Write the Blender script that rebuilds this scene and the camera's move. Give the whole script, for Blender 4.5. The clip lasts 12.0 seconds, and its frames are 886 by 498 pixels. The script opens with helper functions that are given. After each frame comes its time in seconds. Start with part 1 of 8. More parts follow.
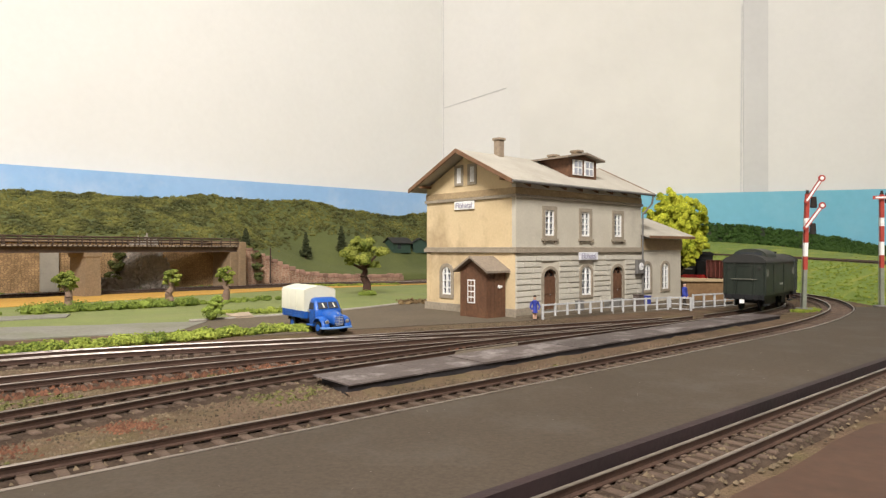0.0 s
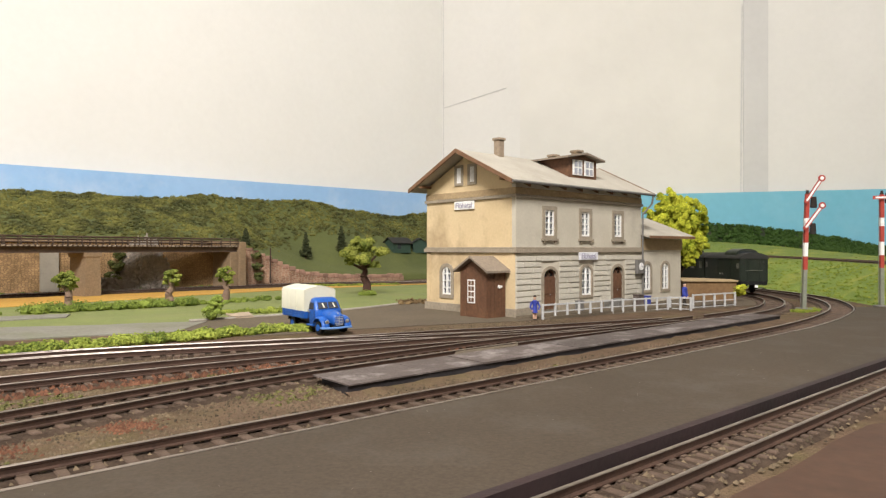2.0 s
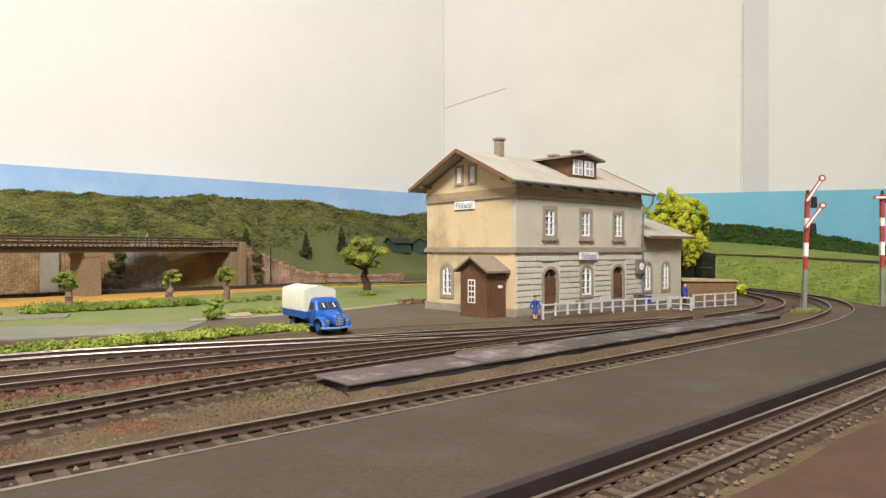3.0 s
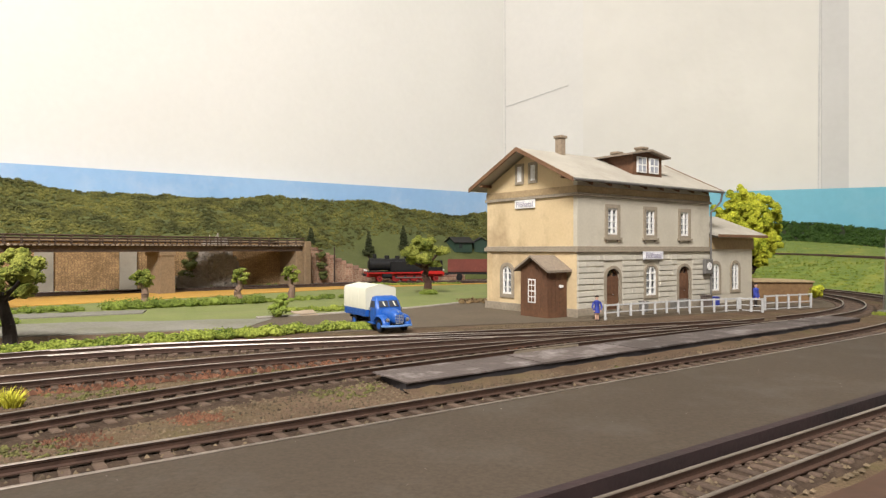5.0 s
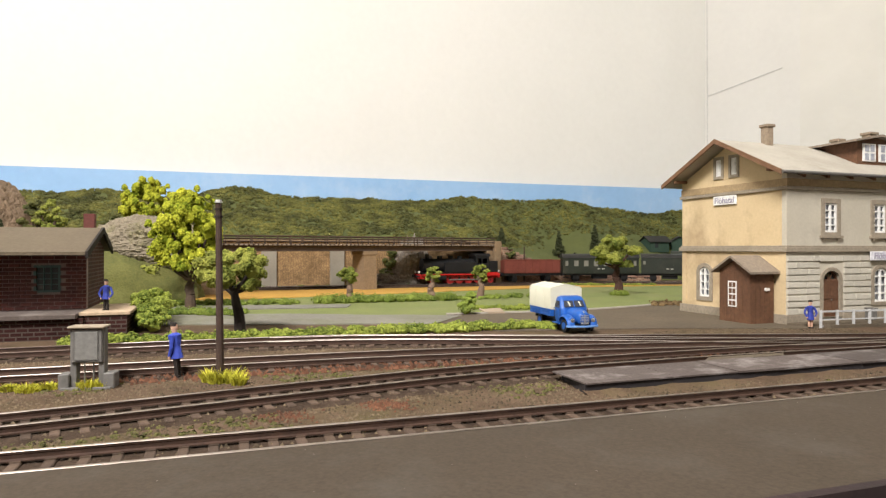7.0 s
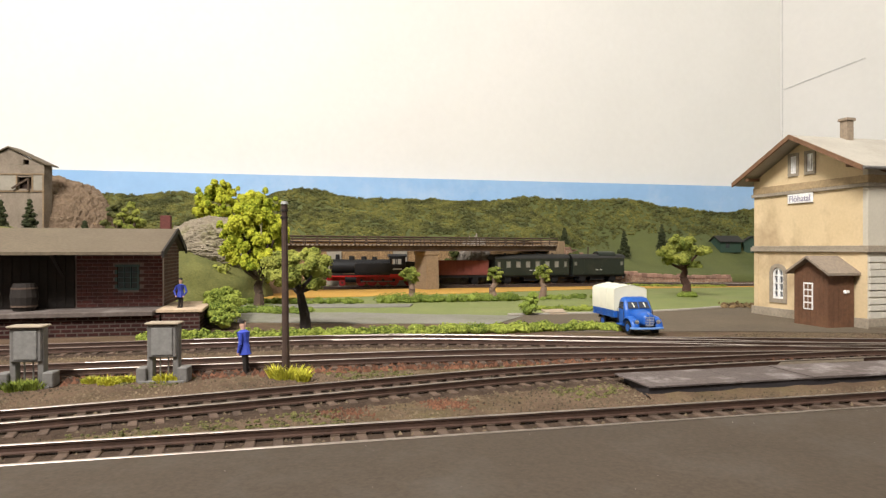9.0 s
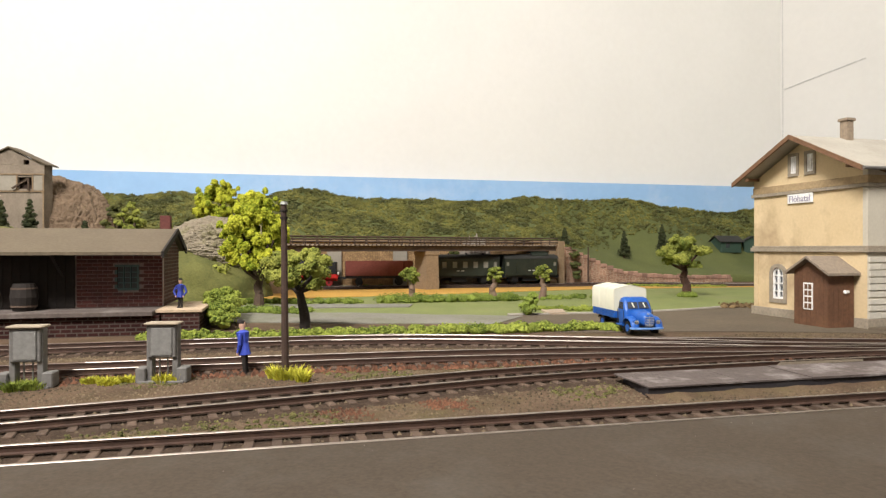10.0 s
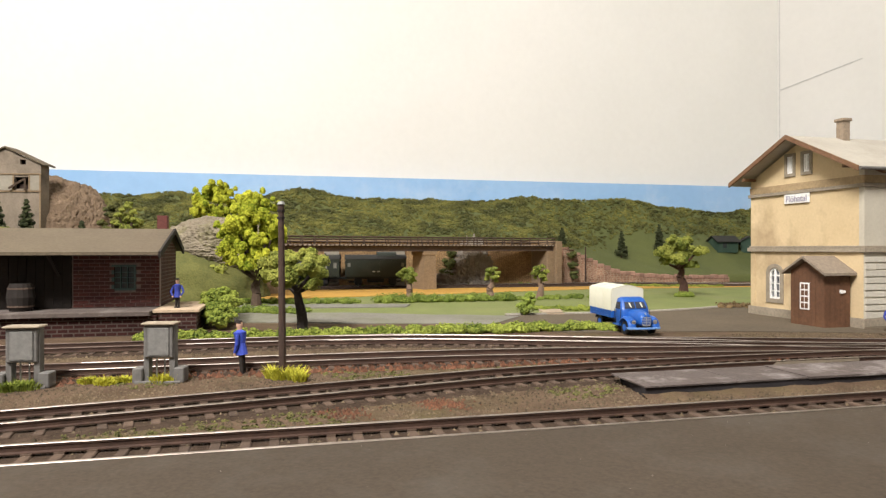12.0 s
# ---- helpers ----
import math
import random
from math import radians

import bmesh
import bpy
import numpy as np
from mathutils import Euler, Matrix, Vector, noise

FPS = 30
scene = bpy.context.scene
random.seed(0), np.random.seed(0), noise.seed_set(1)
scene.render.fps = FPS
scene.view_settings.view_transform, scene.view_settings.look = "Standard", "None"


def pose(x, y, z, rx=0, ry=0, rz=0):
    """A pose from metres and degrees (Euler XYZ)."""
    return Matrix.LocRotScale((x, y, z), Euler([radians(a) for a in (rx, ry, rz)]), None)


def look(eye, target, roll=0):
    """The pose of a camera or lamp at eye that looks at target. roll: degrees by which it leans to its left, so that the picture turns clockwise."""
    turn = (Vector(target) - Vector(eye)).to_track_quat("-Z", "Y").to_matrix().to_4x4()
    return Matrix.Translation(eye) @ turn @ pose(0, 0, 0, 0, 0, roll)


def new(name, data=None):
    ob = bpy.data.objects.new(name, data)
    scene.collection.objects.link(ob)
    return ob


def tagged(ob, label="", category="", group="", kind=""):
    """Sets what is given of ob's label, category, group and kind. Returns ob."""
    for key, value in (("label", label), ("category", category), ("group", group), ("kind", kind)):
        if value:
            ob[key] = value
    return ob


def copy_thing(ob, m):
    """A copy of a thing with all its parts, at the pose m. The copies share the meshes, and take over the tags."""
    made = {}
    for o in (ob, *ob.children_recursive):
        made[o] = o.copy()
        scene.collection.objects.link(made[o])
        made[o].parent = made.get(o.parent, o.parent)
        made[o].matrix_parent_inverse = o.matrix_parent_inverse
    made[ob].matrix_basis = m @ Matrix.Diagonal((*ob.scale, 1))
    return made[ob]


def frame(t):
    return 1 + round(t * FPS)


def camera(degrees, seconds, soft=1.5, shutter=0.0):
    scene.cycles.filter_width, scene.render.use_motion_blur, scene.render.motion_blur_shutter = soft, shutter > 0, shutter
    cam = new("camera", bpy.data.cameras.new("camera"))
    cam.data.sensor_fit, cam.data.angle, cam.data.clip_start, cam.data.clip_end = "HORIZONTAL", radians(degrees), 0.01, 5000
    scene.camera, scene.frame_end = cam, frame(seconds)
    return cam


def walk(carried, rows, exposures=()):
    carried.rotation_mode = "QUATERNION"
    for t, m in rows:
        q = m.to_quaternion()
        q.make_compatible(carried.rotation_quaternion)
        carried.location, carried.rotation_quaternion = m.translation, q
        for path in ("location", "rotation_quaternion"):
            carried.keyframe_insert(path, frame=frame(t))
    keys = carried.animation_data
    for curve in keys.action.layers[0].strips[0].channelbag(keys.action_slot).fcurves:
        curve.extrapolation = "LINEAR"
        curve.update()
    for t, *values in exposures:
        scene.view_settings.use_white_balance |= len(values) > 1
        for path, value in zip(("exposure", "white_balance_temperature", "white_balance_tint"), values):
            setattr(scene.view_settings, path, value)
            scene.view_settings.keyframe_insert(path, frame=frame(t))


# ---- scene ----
# A model railway in 1:87. All plan numbers below are in centimetres; finish() turns them into metres.
cam = camera(67.75, 12.0, soft=1.3)
CAMERA_ROWS = [
    (0.0, -0.0000, 0.0000, 0.0540, -0.00, -0.00, 0.23),
    (2.5, -0.0000, 0.0000, 0.0540, -0.00, -0.00, 0.23),
    (4.5, 0.0003, 0.0008, 0.0535, 0.04, 0.00, 1.57),
    (5.0, 0.0017, 0.0001, 0.0537, -0.04, 0.00, 5.63),
    (5.5, 0.0035, -0.0008, 0.0538, -0.09, 0.00, 10.29),
    (6.0, 0.0050, -0.0010, 0.0535, -0.07, 0.00, 15.19),
    (6.5, 0.0062, -0.0008, 0.0535, -0.06, 0.00, 18.99),
    (7.0, 0.0072, -0.0011, 0.0536, -0.07, -0.00, 22.25),
    (7.5, 0.0078, -0.0012, 0.0536, -0.06, 0.00, 24.51),
    (9.5, 0.0088, -0.0014, 0.0536, -0.06, -0.00, 27.88),
    (10.0, 0.0090, -0.0012, 0.0537, -0.06, -0.00, 27.73),
    (10.5, 0.0092, -0.0013, 0.0537, -0.06, -0.00, 27.67),
    (11.0, 0.0092, -0.0013, 0.0537, -0.07, -0.00, 27.61),
    (12.0, 0.0092, -0.0013, 0.0537, -0.06, -0.00, 27.52),
]
walk(cam, [(t, pose(x, y, z, 90 + pitch, roll, yaw)) for t, x, y, z, pitch, roll, yaw in CAMERA_ROWS],
     exposures=[(0.0, 0.0, 6500, 10), (12.0, 0.0, 6500, 10)])

# ---- light: one added, unseen area light in a closed room with pale walls ----
world = bpy.data.worlds.new("room_air")
scene.world = world
world.use_nodes = True
world.node_tree.nodes["Background"].inputs["Color"].default_value = (1.0, 0.95, 0.88, 1)
world.node_tree.nodes["Background"].inputs["Strength"].default_value = 0.02
# No lamp is in view; place and power are set to balance brightness.
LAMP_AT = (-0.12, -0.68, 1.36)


def room_key_light():
    data = bpy.data.lights.new("key_light", "AREA")
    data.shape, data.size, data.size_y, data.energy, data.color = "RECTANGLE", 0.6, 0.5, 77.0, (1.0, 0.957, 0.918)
    ob = new("key_light", data)
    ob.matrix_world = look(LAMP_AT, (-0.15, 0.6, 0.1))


room_key_light()

# ---- helpers for materials ----


def rgb(c):
    return (c[0], c[1], c[2], 1.0)


def material(name, low, high, rough=0.7, coarse=60.0, fine=600.0, bump=0.3, metal=0.0, vary=0.0, spec=0.4, stain=None, stain_amount=0.3, stain_scale=25.0, depth=0.0006, grainy=0.45, glass=0.0):
    """Two-scale mottled surface: colours between low and high, a stain colour in patches, fine relief."""
    mat = bpy.data.materials.new(name)
    mat.use_nodes = True
    nt = mat.node_tree
    b = nt.nodes["Principled BSDF"]
    b.inputs["Roughness"].default_value = rough
    b.inputs["Metallic"].default_value = metal
    b.inputs["Transmission Weight"].default_value = glass
    b.inputs["Specular IOR Level"].default_value = spec
    co = nt.nodes.new("ShaderNodeTexCoord")

    def noise_at(scale, detail, rough_n=0.6):
        n = nt.nodes.new("ShaderNodeTexNoise")
        n.inputs["Scale"].default_value = scale
        n.inputs["Detail"].default_value = detail
        n.inputs["Roughness"].default_value = rough_n
        nt.links.new(co.outputs["Object"], n.inputs["Vector"])
        return n

    def mix(fac, a, bb, kind="MIX"):
        m = nt.nodes.new("ShaderNodeMix")
        m.data_type, m.blend_type = "RGBA", kind
        for sock, value in ((m.inputs[0], fac), (m.inputs[6], a), (m.inputs[7], bb)):
            if isinstance(value, (int, float)):
                sock.default_value = value
            elif isinstance(value, tuple):
                sock.default_value = rgb(value)
            else:
                nt.links.new(value, sock)
        return m.outputs[2]

    def ramp(value, lo, hi):
        r = nt.nodes.new("ShaderNodeMapRange")
        r.inputs[1].default_value, r.inputs[2].default_value = lo, hi
        nt.links.new(value, r.inputs[0])
        return r.outputs[0]

    a, f = noise_at(coarse, 4), noise_at(fine, 3)
    col = mix(ramp(a.outputs[0], 0.3, 0.7), low, high)
    grain = ramp(f.outputs[0], 0.25, 0.75)
    mean = tuple((x + y) / 2 for x, y in zip(low, high))
    col = mix(grainy, col, mix(grain, tuple(x * 0.55 for x in mean), tuple(min(1, x * 1.45) for x in mean)))
    if stain:
        s = noise_at(stain_scale, 5, 0.7)
        patch = nt.nodes.new("ShaderNodeMath")
        patch.operation = "MULTIPLY"
        nt.links.new(ramp(s.outputs[0], 0.5, 0.68), patch.inputs[0])
        patch.inputs[1].default_value = stain_amount
        col = mix(patch.outputs[0], col, stain)
    if vary:
        info = nt.nodes.new("ShaderNodeObjectInfo")
        hsv = nt.nodes.new("ShaderNodeHueSaturation")
        nt.links.new(col, hsv.inputs["Color"])
        r = nt.nodes.new("ShaderNodeMapRange")
        r.inputs[3].default_value, r.inputs[4].default_value = 1 - vary, 1 + vary
        nt.links.new(info.outputs["Random"], r.inputs[0])
        nt.links.new(r.outputs[0], hsv.inputs["Value"])
        col = hsv.outputs["Color"]
    nt.links.new(col, b.inputs["Base Color"])
    rr = nt.nodes.new("ShaderNodeMapRange")
    rr.inputs[3].default_value, rr.inputs[4].default_value = max(0.05, rough - 0.12), min(1, rough + 0.12)
    nt.links.new(a.outputs[0], rr.inputs[0])
    nt.links.new(rr.outputs[0], b.inputs["Roughness"])
    if bump:
        bp = nt.nodes.new("ShaderNodeBump")
        bp.inputs["Strength"].default_value = bump
        bp.inputs["Distance"].default_value = depth
        nt.links.new(f.outputs[0], bp.inputs["Height"])
        nt.links.new(bp.outputs[0], b.inputs["Normal"])
    return mat


def leafy(name, dark, light, rough=0.8, patch=45.0, spread=0.4, own=0.6):
    """Flock: every flake takes its own tone between dark and light; patches of it differ as well."""
    mat = bpy.data.materials.new(name)
    mat.use_nodes = True
    nt = mat.node_tree
    b = nt.nodes["Principled BSDF"]
    b.inputs["Roughness"].default_value = rough
    b.inputs["Specular IOR Level"].default_value = 0.15
    g = nt.nodes.new("ShaderNodeNewGeometry")
    co = nt.nodes.new("ShaderNodeTexCoord")
    n = nt.nodes.new("ShaderNodeTexNoise")
    n.inputs["Scale"].default_value, n.inputs["Detail"].default_value = patch, 4.0
    nt.links.new(co.outputs["Object"], n.inputs["Vector"])
    add = nt.nodes.new("ShaderNodeMath")
    add.operation = "MULTIPLY_ADD"
    nt.links.new(g.outputs["Random Per Island"], add.inputs[0])
    add.inputs[1].default_value = own
    r = nt.nodes.new("ShaderNodeMapRange")
    r.inputs[1].default_value, r.inputs[2].default_value, r.inputs[3].default_value, r.inputs[4].default_value = 0.38, 0.64, 0.0, spread
    nt.links.new(n.outputs[0], r.inputs[0])
    nt.links.new(r.outputs[0], add.inputs[2])
    m = nt.nodes.new("ShaderNodeMix")
    m.data_type = "RGBA"
    nt.links.new(add.outputs[0], m.inputs[0])
    m.inputs[6].default_value, m.inputs[7].default_value = rgb(dark), rgb(light)
    nt.links.new(m.outputs[2], b.inputs["Base Color"])
    return mat


M = {
    "wall_room": material("unseen_bounce_wall", (0.74, 0.72, 0.68), (0.80, 0.78, 0.74), 0.9, 3, 80, 0.03, depth=0.001, grainy=0.04),
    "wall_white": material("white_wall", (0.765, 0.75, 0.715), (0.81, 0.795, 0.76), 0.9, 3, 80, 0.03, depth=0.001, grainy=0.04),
    "ballast": material("ballast_grit", (0.050, 0.033, 0.021), (0.175, 0.118, 0.078), 0.95, 50, 900, 0.9, spec=0.1, stain=(0.115, 0.105, 0.04), stain_amount=0.5, stain_scale=14, depth=0.0012),
    "rust_stone": leafy("rust_stone", (0.042, 0.021, 0.013), (0.20, 0.090, 0.052)),
    "yard": material("packed_yard", (0.092, 0.074, 0.053), (0.145, 0.116, 0.084), 0.9, 18, 500, 0.4, spec=0.1, stain=(0.08, 0.07, 0.055), stain_amount=0.4, stain_scale=8),
    "road": material("grey_road", (0.16, 0.15, 0.125), (0.23, 0.22, 0.185), 0.9, 20, 500, 0.4, stain=(0.13, 0.14, 0.06), stain_amount=0.6, stain_scale=16),
    "paving": material("smooth_paving", (0.048, 0.037, 0.026), (0.069, 0.053, 0.038), 0.75, 12, 900, 0.15, spec=0.15, stain=(0.10, 0.093, 0.08), stain_amount=0.3, stain_scale=30, depth=0.0003),
    # Edge strip and board are darkened for the weaker light along the rim.
    "paving_edge": material("dark_red_edge", (0.012, 0.008, 0.008), (0.034, 0.017, 0.017), 0.8, 40, 500, 0.3),
    "board": material("brown_board", (0.042, 0.020, 0.012), (0.07, 0.036, 0.020), 0.75, 14, 200, 0.2, stain=(0.07, 0.035, 0.02), stain_amount=0.5, stain_scale=18),
    "plank": material("weathered_plank", (0.056, 0.043, 0.038), (0.118, 0.095, 0.086), 0.85, 60, 700, 0.9, vary=0.2, stain=(0.34, 0.31, 0.30), stain_amount=0.6, stain_scale=60),
    "plank_edge": material("dark_plank_edge", (0.012, 0.01, 0.012), (0.035, 0.03, 0.032), 0.85, 60, 600, 0.4),
    "sleeper": material("sleeper_brown", (0.050, 0.032, 0.022), (0.115, 0.077, 0.054), 0.85, 150, 900, 0.4, vary=0.25),
    "rail_side": material("rusty_rail", (0.030, 0.017, 0.012), (0.075, 0.040, 0.027), 0.6, 200, 900, 0.2),
    "rail_top": material("bright_rail_head", (0.30, 0.255, 0.22), (0.48, 0.42, 0.37), 0.42, 60, 800, 0.02, metal=1.0, grainy=0.12),
    "rail_dull": material("dull_rail_head", (0.07, 0.045, 0.034), (0.16, 0.12, 0.095), 0.5, 60, 800, 0.1, metal=0.5, grainy=0.3),
    "bed": material("dark_track_bed", (0.026, 0.017, 0.012), (0.09, 0.063, 0.045), 0.95, 120, 900, 0.8, spec=0.1, depth=0.001),
    "rail_polished": material("polished_rail_head", (0.20, 0.165, 0.14), (0.52, 0.47, 0.43), 0.42, 14, 800, 0.01, metal=1.0, grainy=0.08),
    "kerb": material("pale_kerb", (0.30, 0.27, 0.23), (0.42, 0.39, 0.34), 0.9, 60, 500, 0.3),
    "meadow": material("meadow_flock", (0.120, 0.150, 0.042), (0.215, 0.240, 0.078), 0.95, 25, 900, 0.7, stain=(0.22, 0.20, 0.10), stain_amount=0.4, stain_scale=12),
    "field": material("ripe_field", (0.42, 0.22, 0.035), (0.58, 0.34, 0.07), 0.95, 30, 900, 0.8, stain=(0.28, 0.2, 0.06), stain_amount=0.4, stain_scale=20),
    "bank": material("grass_bank", (0.10, 0.16, 0.03), (0.22, 0.29, 0.05), 0.95, 40, 700, 0.8, stain=(0.36, 0.34, 0.06), stain_amount=0.6, stain_scale=30, depth=0.002),
    "hill": material("forest_floor", (0.018, 0.026, 0.012), (0.05, 0.06, 0.028), 0.95, 30, 400, 0.8, depth=0.003),
    "slope": material("dark_meadow", (0.070, 0.086, 0.026), (0.125, 0.138, 0.042), 0.95, 16, 500, 0.6, stain=(0.05, 0.07, 0.022), stain_amount=0.5, stain_scale=9, depth=0.001),
    "sky_left": material("painted_sky", (0.27, 0.47, 0.76), (0.36, 0.55, 0.82), 0.85, 4, 60, 0.02, grainy=0.08, stain=(0.52, 0.64, 0.82), stain_amount=0.5, stain_scale=7),
    "sky_right": material("painted_turquoise_sky", (0.15, 0.42, 0.55), (0.20, 0.48, 0.61), 0.85, 4, 60, 0.02, grainy=0.08, stain=(0.27, 0.52, 0.64), stain_amount=0.4, stain_scale=6),
    "plaster": material("cream_plaster", (0.56, 0.43, 0.25), (0.67, 0.53, 0.33), 0.9, 22, 500, 0.08, grainy=0.12, stain=(0.34, 0.24, 0.14), stain_amount=0.85, stain_scale=13),
    "plaster_grey": material("grey_plaster", (0.46, 0.42, 0.34), (0.56, 0.52, 0.43), 0.9, 22, 500, 0.08, grainy=0.12, stain=(0.34, 0.30, 0.24), stain_amount=0.55, stain_scale=20),
    "trim": material("stone_trim", (0.24, 0.20, 0.15), (0.34, 0.29, 0.22), 0.9, 60, 500, 0.3),
    "roof": material("grey_roof_felt", (0.34, 0.31, 0.26), (0.44, 0.41, 0.35), 0.9, 30, 500, 0.12, grainy=0.15, stain=(0.28, 0.25, 0.2), stain_amount=0.5, stain_scale=20),
    "fascia": material("brown_timber", (0.13, 0.065, 0.032), (0.22, 0.12, 0.065), 0.75, 60, 400, 0.3),
    "porch": material("red_brown_boards", (0.090, 0.042, 0.022), (0.145, 0.070, 0.037), 0.7, 50, 400, 0.3, stain=(0.20, 0.10, 0.048), stain_amount=0.5, stain_scale=30),
    "white": material("white_plastic", (0.78, 0.77, 0.73), (0.86, 0.85, 0.82), 0.5, 50, 400, 0.05),
    "cream": material("cream_tarpaulin", (0.60, 0.585, 0.47), (0.67, 0.655, 0.54), 0.75, 30, 400, 0.05, grainy=0.06),
    "blue": material("blue_plastic", (0.010, 0.075, 0.33), (0.016, 0.10, 0.40), 0.38, 40, 400, 0.05),
    "black": material("black_plastic", (0.007, 0.007, 0.008), (0.017, 0.017, 0.018), 0.55, 60, 500, 0.1, spec=0.25),
    "loco_red": material("loco_red", (0.42, 0.010, 0.010), (0.52, 0.016, 0.014), 0.45, 60, 500, 0.05),
    "wagon_red": material("wagon_brown_red", (0.13, 0.032, 0.022), (0.19, 0.05, 0.035), 0.7, 50, 500, 0.2),
    "coach": material("coach_green", (0.010, 0.015, 0.010), (0.018, 0.025, 0.017), 0.5, 50, 500, 0.08, stain=(0.05, 0.042, 0.032), stain_amount=0.5, stain_scale=30),
    "coach_roof": material("coach_roof_grey", (0.014, 0.014, 0.012), (0.030, 0.029, 0.026), 0.75, 50, 500, 0.15),
    "glass": material("dark_glass", (0.02, 0.025, 0.03), (0.035, 0.04, 0.045), 0.08, 20, 100, 0.0, spec=0.6),
    # Brick and dark timber are darkened to carry the shade under the shed's eaves.
    "brick": material("red_brick", (0.065, 0.02, 0.017), (0.13, 0.042, 0.034), 0.9, 90, 700, 0.4, vary=0.3),
    "mortar": material("pale_mortar", (0.24, 0.185, 0.17), (0.34, 0.28, 0.26), 0.95, 60, 700, 0.4),
    "brown_roof": material("brown_felt_roof", (0.105, 0.08, 0.052), (0.15, 0.12, 0.08), 0.9, 30, 500, 0.25, stain=(0.1, 0.08, 0.05), stain_amount=0.4),
    "dark_timber": material("dark_timber", (0.010, 0.0075, 0.006), (0.026, 0.019, 0.015), 0.85, 60, 400, 0.35),
    "pinkstone": material("pink_grey_stone", (0.27, 0.15, 0.10), (0.40, 0.25, 0.19), 0.95, 90, 700, 0.5, vary=0.3),
    "concrete": material("pale_concrete", (0.24, 0.215, 0.17), (0.36, 0.325, 0.265), 0.9, 40, 400, 0.15, grainy=0.15, stain=(0.15, 0.13, 0.10), stain_amount=0.5, stain_scale=20),
    "pier": material("brown_stone_pier", (0.20, 0.14, 0.085), (0.30, 0.215, 0.13), 0.95, 50, 500, 0.5),
    "bridge": material("rusty_bridge_steel", (0.06, 0.038, 0.027), (0.12, 0.08, 0.057), 0.75, 80, 500, 0.3),
    "rock": material("grey_rock", (0.19, 0.165, 0.14), (0.40, 0.35, 0.30), 0.95, 45, 300, 1.0, depth=0.003),
    "rock_brown": material("brown_rock", (0.13, 0.088, 0.055), (0.29, 0.205, 0.135), 0.95, 45, 300, 1.0, depth=0.004),
    "bark": material("brown_bark", (0.05, 0.032, 0.022), (0.11, 0.075, 0.05), 0.95, 90, 600, 0.8),
    "pole": material("dark_wood_pole", (0.035, 0.02, 0.015), (0.07, 0.042, 0.03), 0.8, 80, 500, 0.4),
    "grey_paint": material("grey_paint", (0.12, 0.115, 0.105), (0.17, 0.16, 0.15), 0.7, 60, 500, 0.15),
    "fence": material("pale_grey_fence", (0.34, 0.34, 0.34), (0.48, 0.48, 0.47), 0.8, 60, 500, 0.15),
    "signal_red": material("signal_red", (0.30, 0.035, 0.025), (0.40, 0.06, 0.04), 0.6, 60, 500, 0.1),
    "skin": material("pale_figure_paint", (0.55, 0.33, 0.23), (0.6, 0.38, 0.28), 0.6, 60, 500, 0.0),
    "coat_blue": material("blue_figure_paint", (0.025, 0.04, 0.25), (0.04, 0.06, 0.33), 0.6, 60, 500, 0.05),
    "ink": material("dark_ink", (0.27, 0.25, 0.33), (0.37, 0.35, 0.43), 0.8, 60, 500, 0.0),
    "steel": material("dull_steel", (0.25, 0.25, 0.24), (0.4, 0.4, 0.38), 0.4, 60, 500, 0.05, metal=0.8),
    "stone": leafy("ballast_stone", (0.030, 0.023, 0.015), (0.22, 0.165, 0.105), own=0.5, patch=22.0),
    "leaf_yellow": leafy("yellow_green_flock", (0.13, 0.19, 0.012), (0.66, 0.63, 0.06), own=0.45),
    "leaf_mid": leafy("olive_flock", (0.055, 0.085, 0.014), (0.44, 0.44, 0.09), own=0.45),
    "leaf_hedge": leafy("fresh_green_flock", (0.045, 0.078, 0.011), (0.38, 0.43, 0.075)),
    "leaf_forest": leafy("dark_forest_flock", (0.040, 0.047, 0.020), (0.225, 0.215, 0.06), patch=28.0, spread=0.7, own=0.35),
    "leaf_dark": leafy("dark_green_flock", (0.020, 0.027, 0.013), (0.075, 0.083, 0.036)),
    "leaf_hill": leafy("hedge_green_flock", (0.03, 0.065, 0.014), (0.075, 0.135, 0.03), own=0.4),
    "leaf_bank": leafy("bank_flock", (0.10, 0.17, 0.025), (0.34, 0.37, 0.055)),
    "leaf_brown": leafy("dry_flock", (0.09, 0.055, 0.03), (0.22, 0.15, 0.07)),
}

# ---- helpers for meshes (centimetres) ----
TRACK = math.atan2(0.655, 0.755)
ALONG = Vector((math.cos(TRACK), math.sin(TRACK)))
ACROSS = Vector((-math.sin(TRACK), math.cos(TRACK)))


def plan(m, n):
    """World place from the distance along and across the tracks."""
    p = ALONG * m + ACROSS * n
    return p.x, p.y


def dip(x, y):
    """How far the land is lowered towards the far wall, to fit the camera's view."""
    f = min(1.0, max(0.0, (ACROSS.x * x + ACROSS.y * y - 72.0) / 20.0))
    return -0.55 * f * f * (3 - 2 * f)


def dipped(bm):
    """Cut a flat piece of land into strips across the fall and let it follow."""
    for n in range(72, 94, 2):
        p = ACROSS * n
        bmesh.ops.bisect_plane(bm, geom=[*bm.verts, *bm.edges, *bm.faces], plane_co=(p.x, p.y, 0), plane_no=(ACROSS.x, ACROSS.y, 0))
    for v in bm.verts:
        v.co.z += dip(v.co.x, v.co.y)


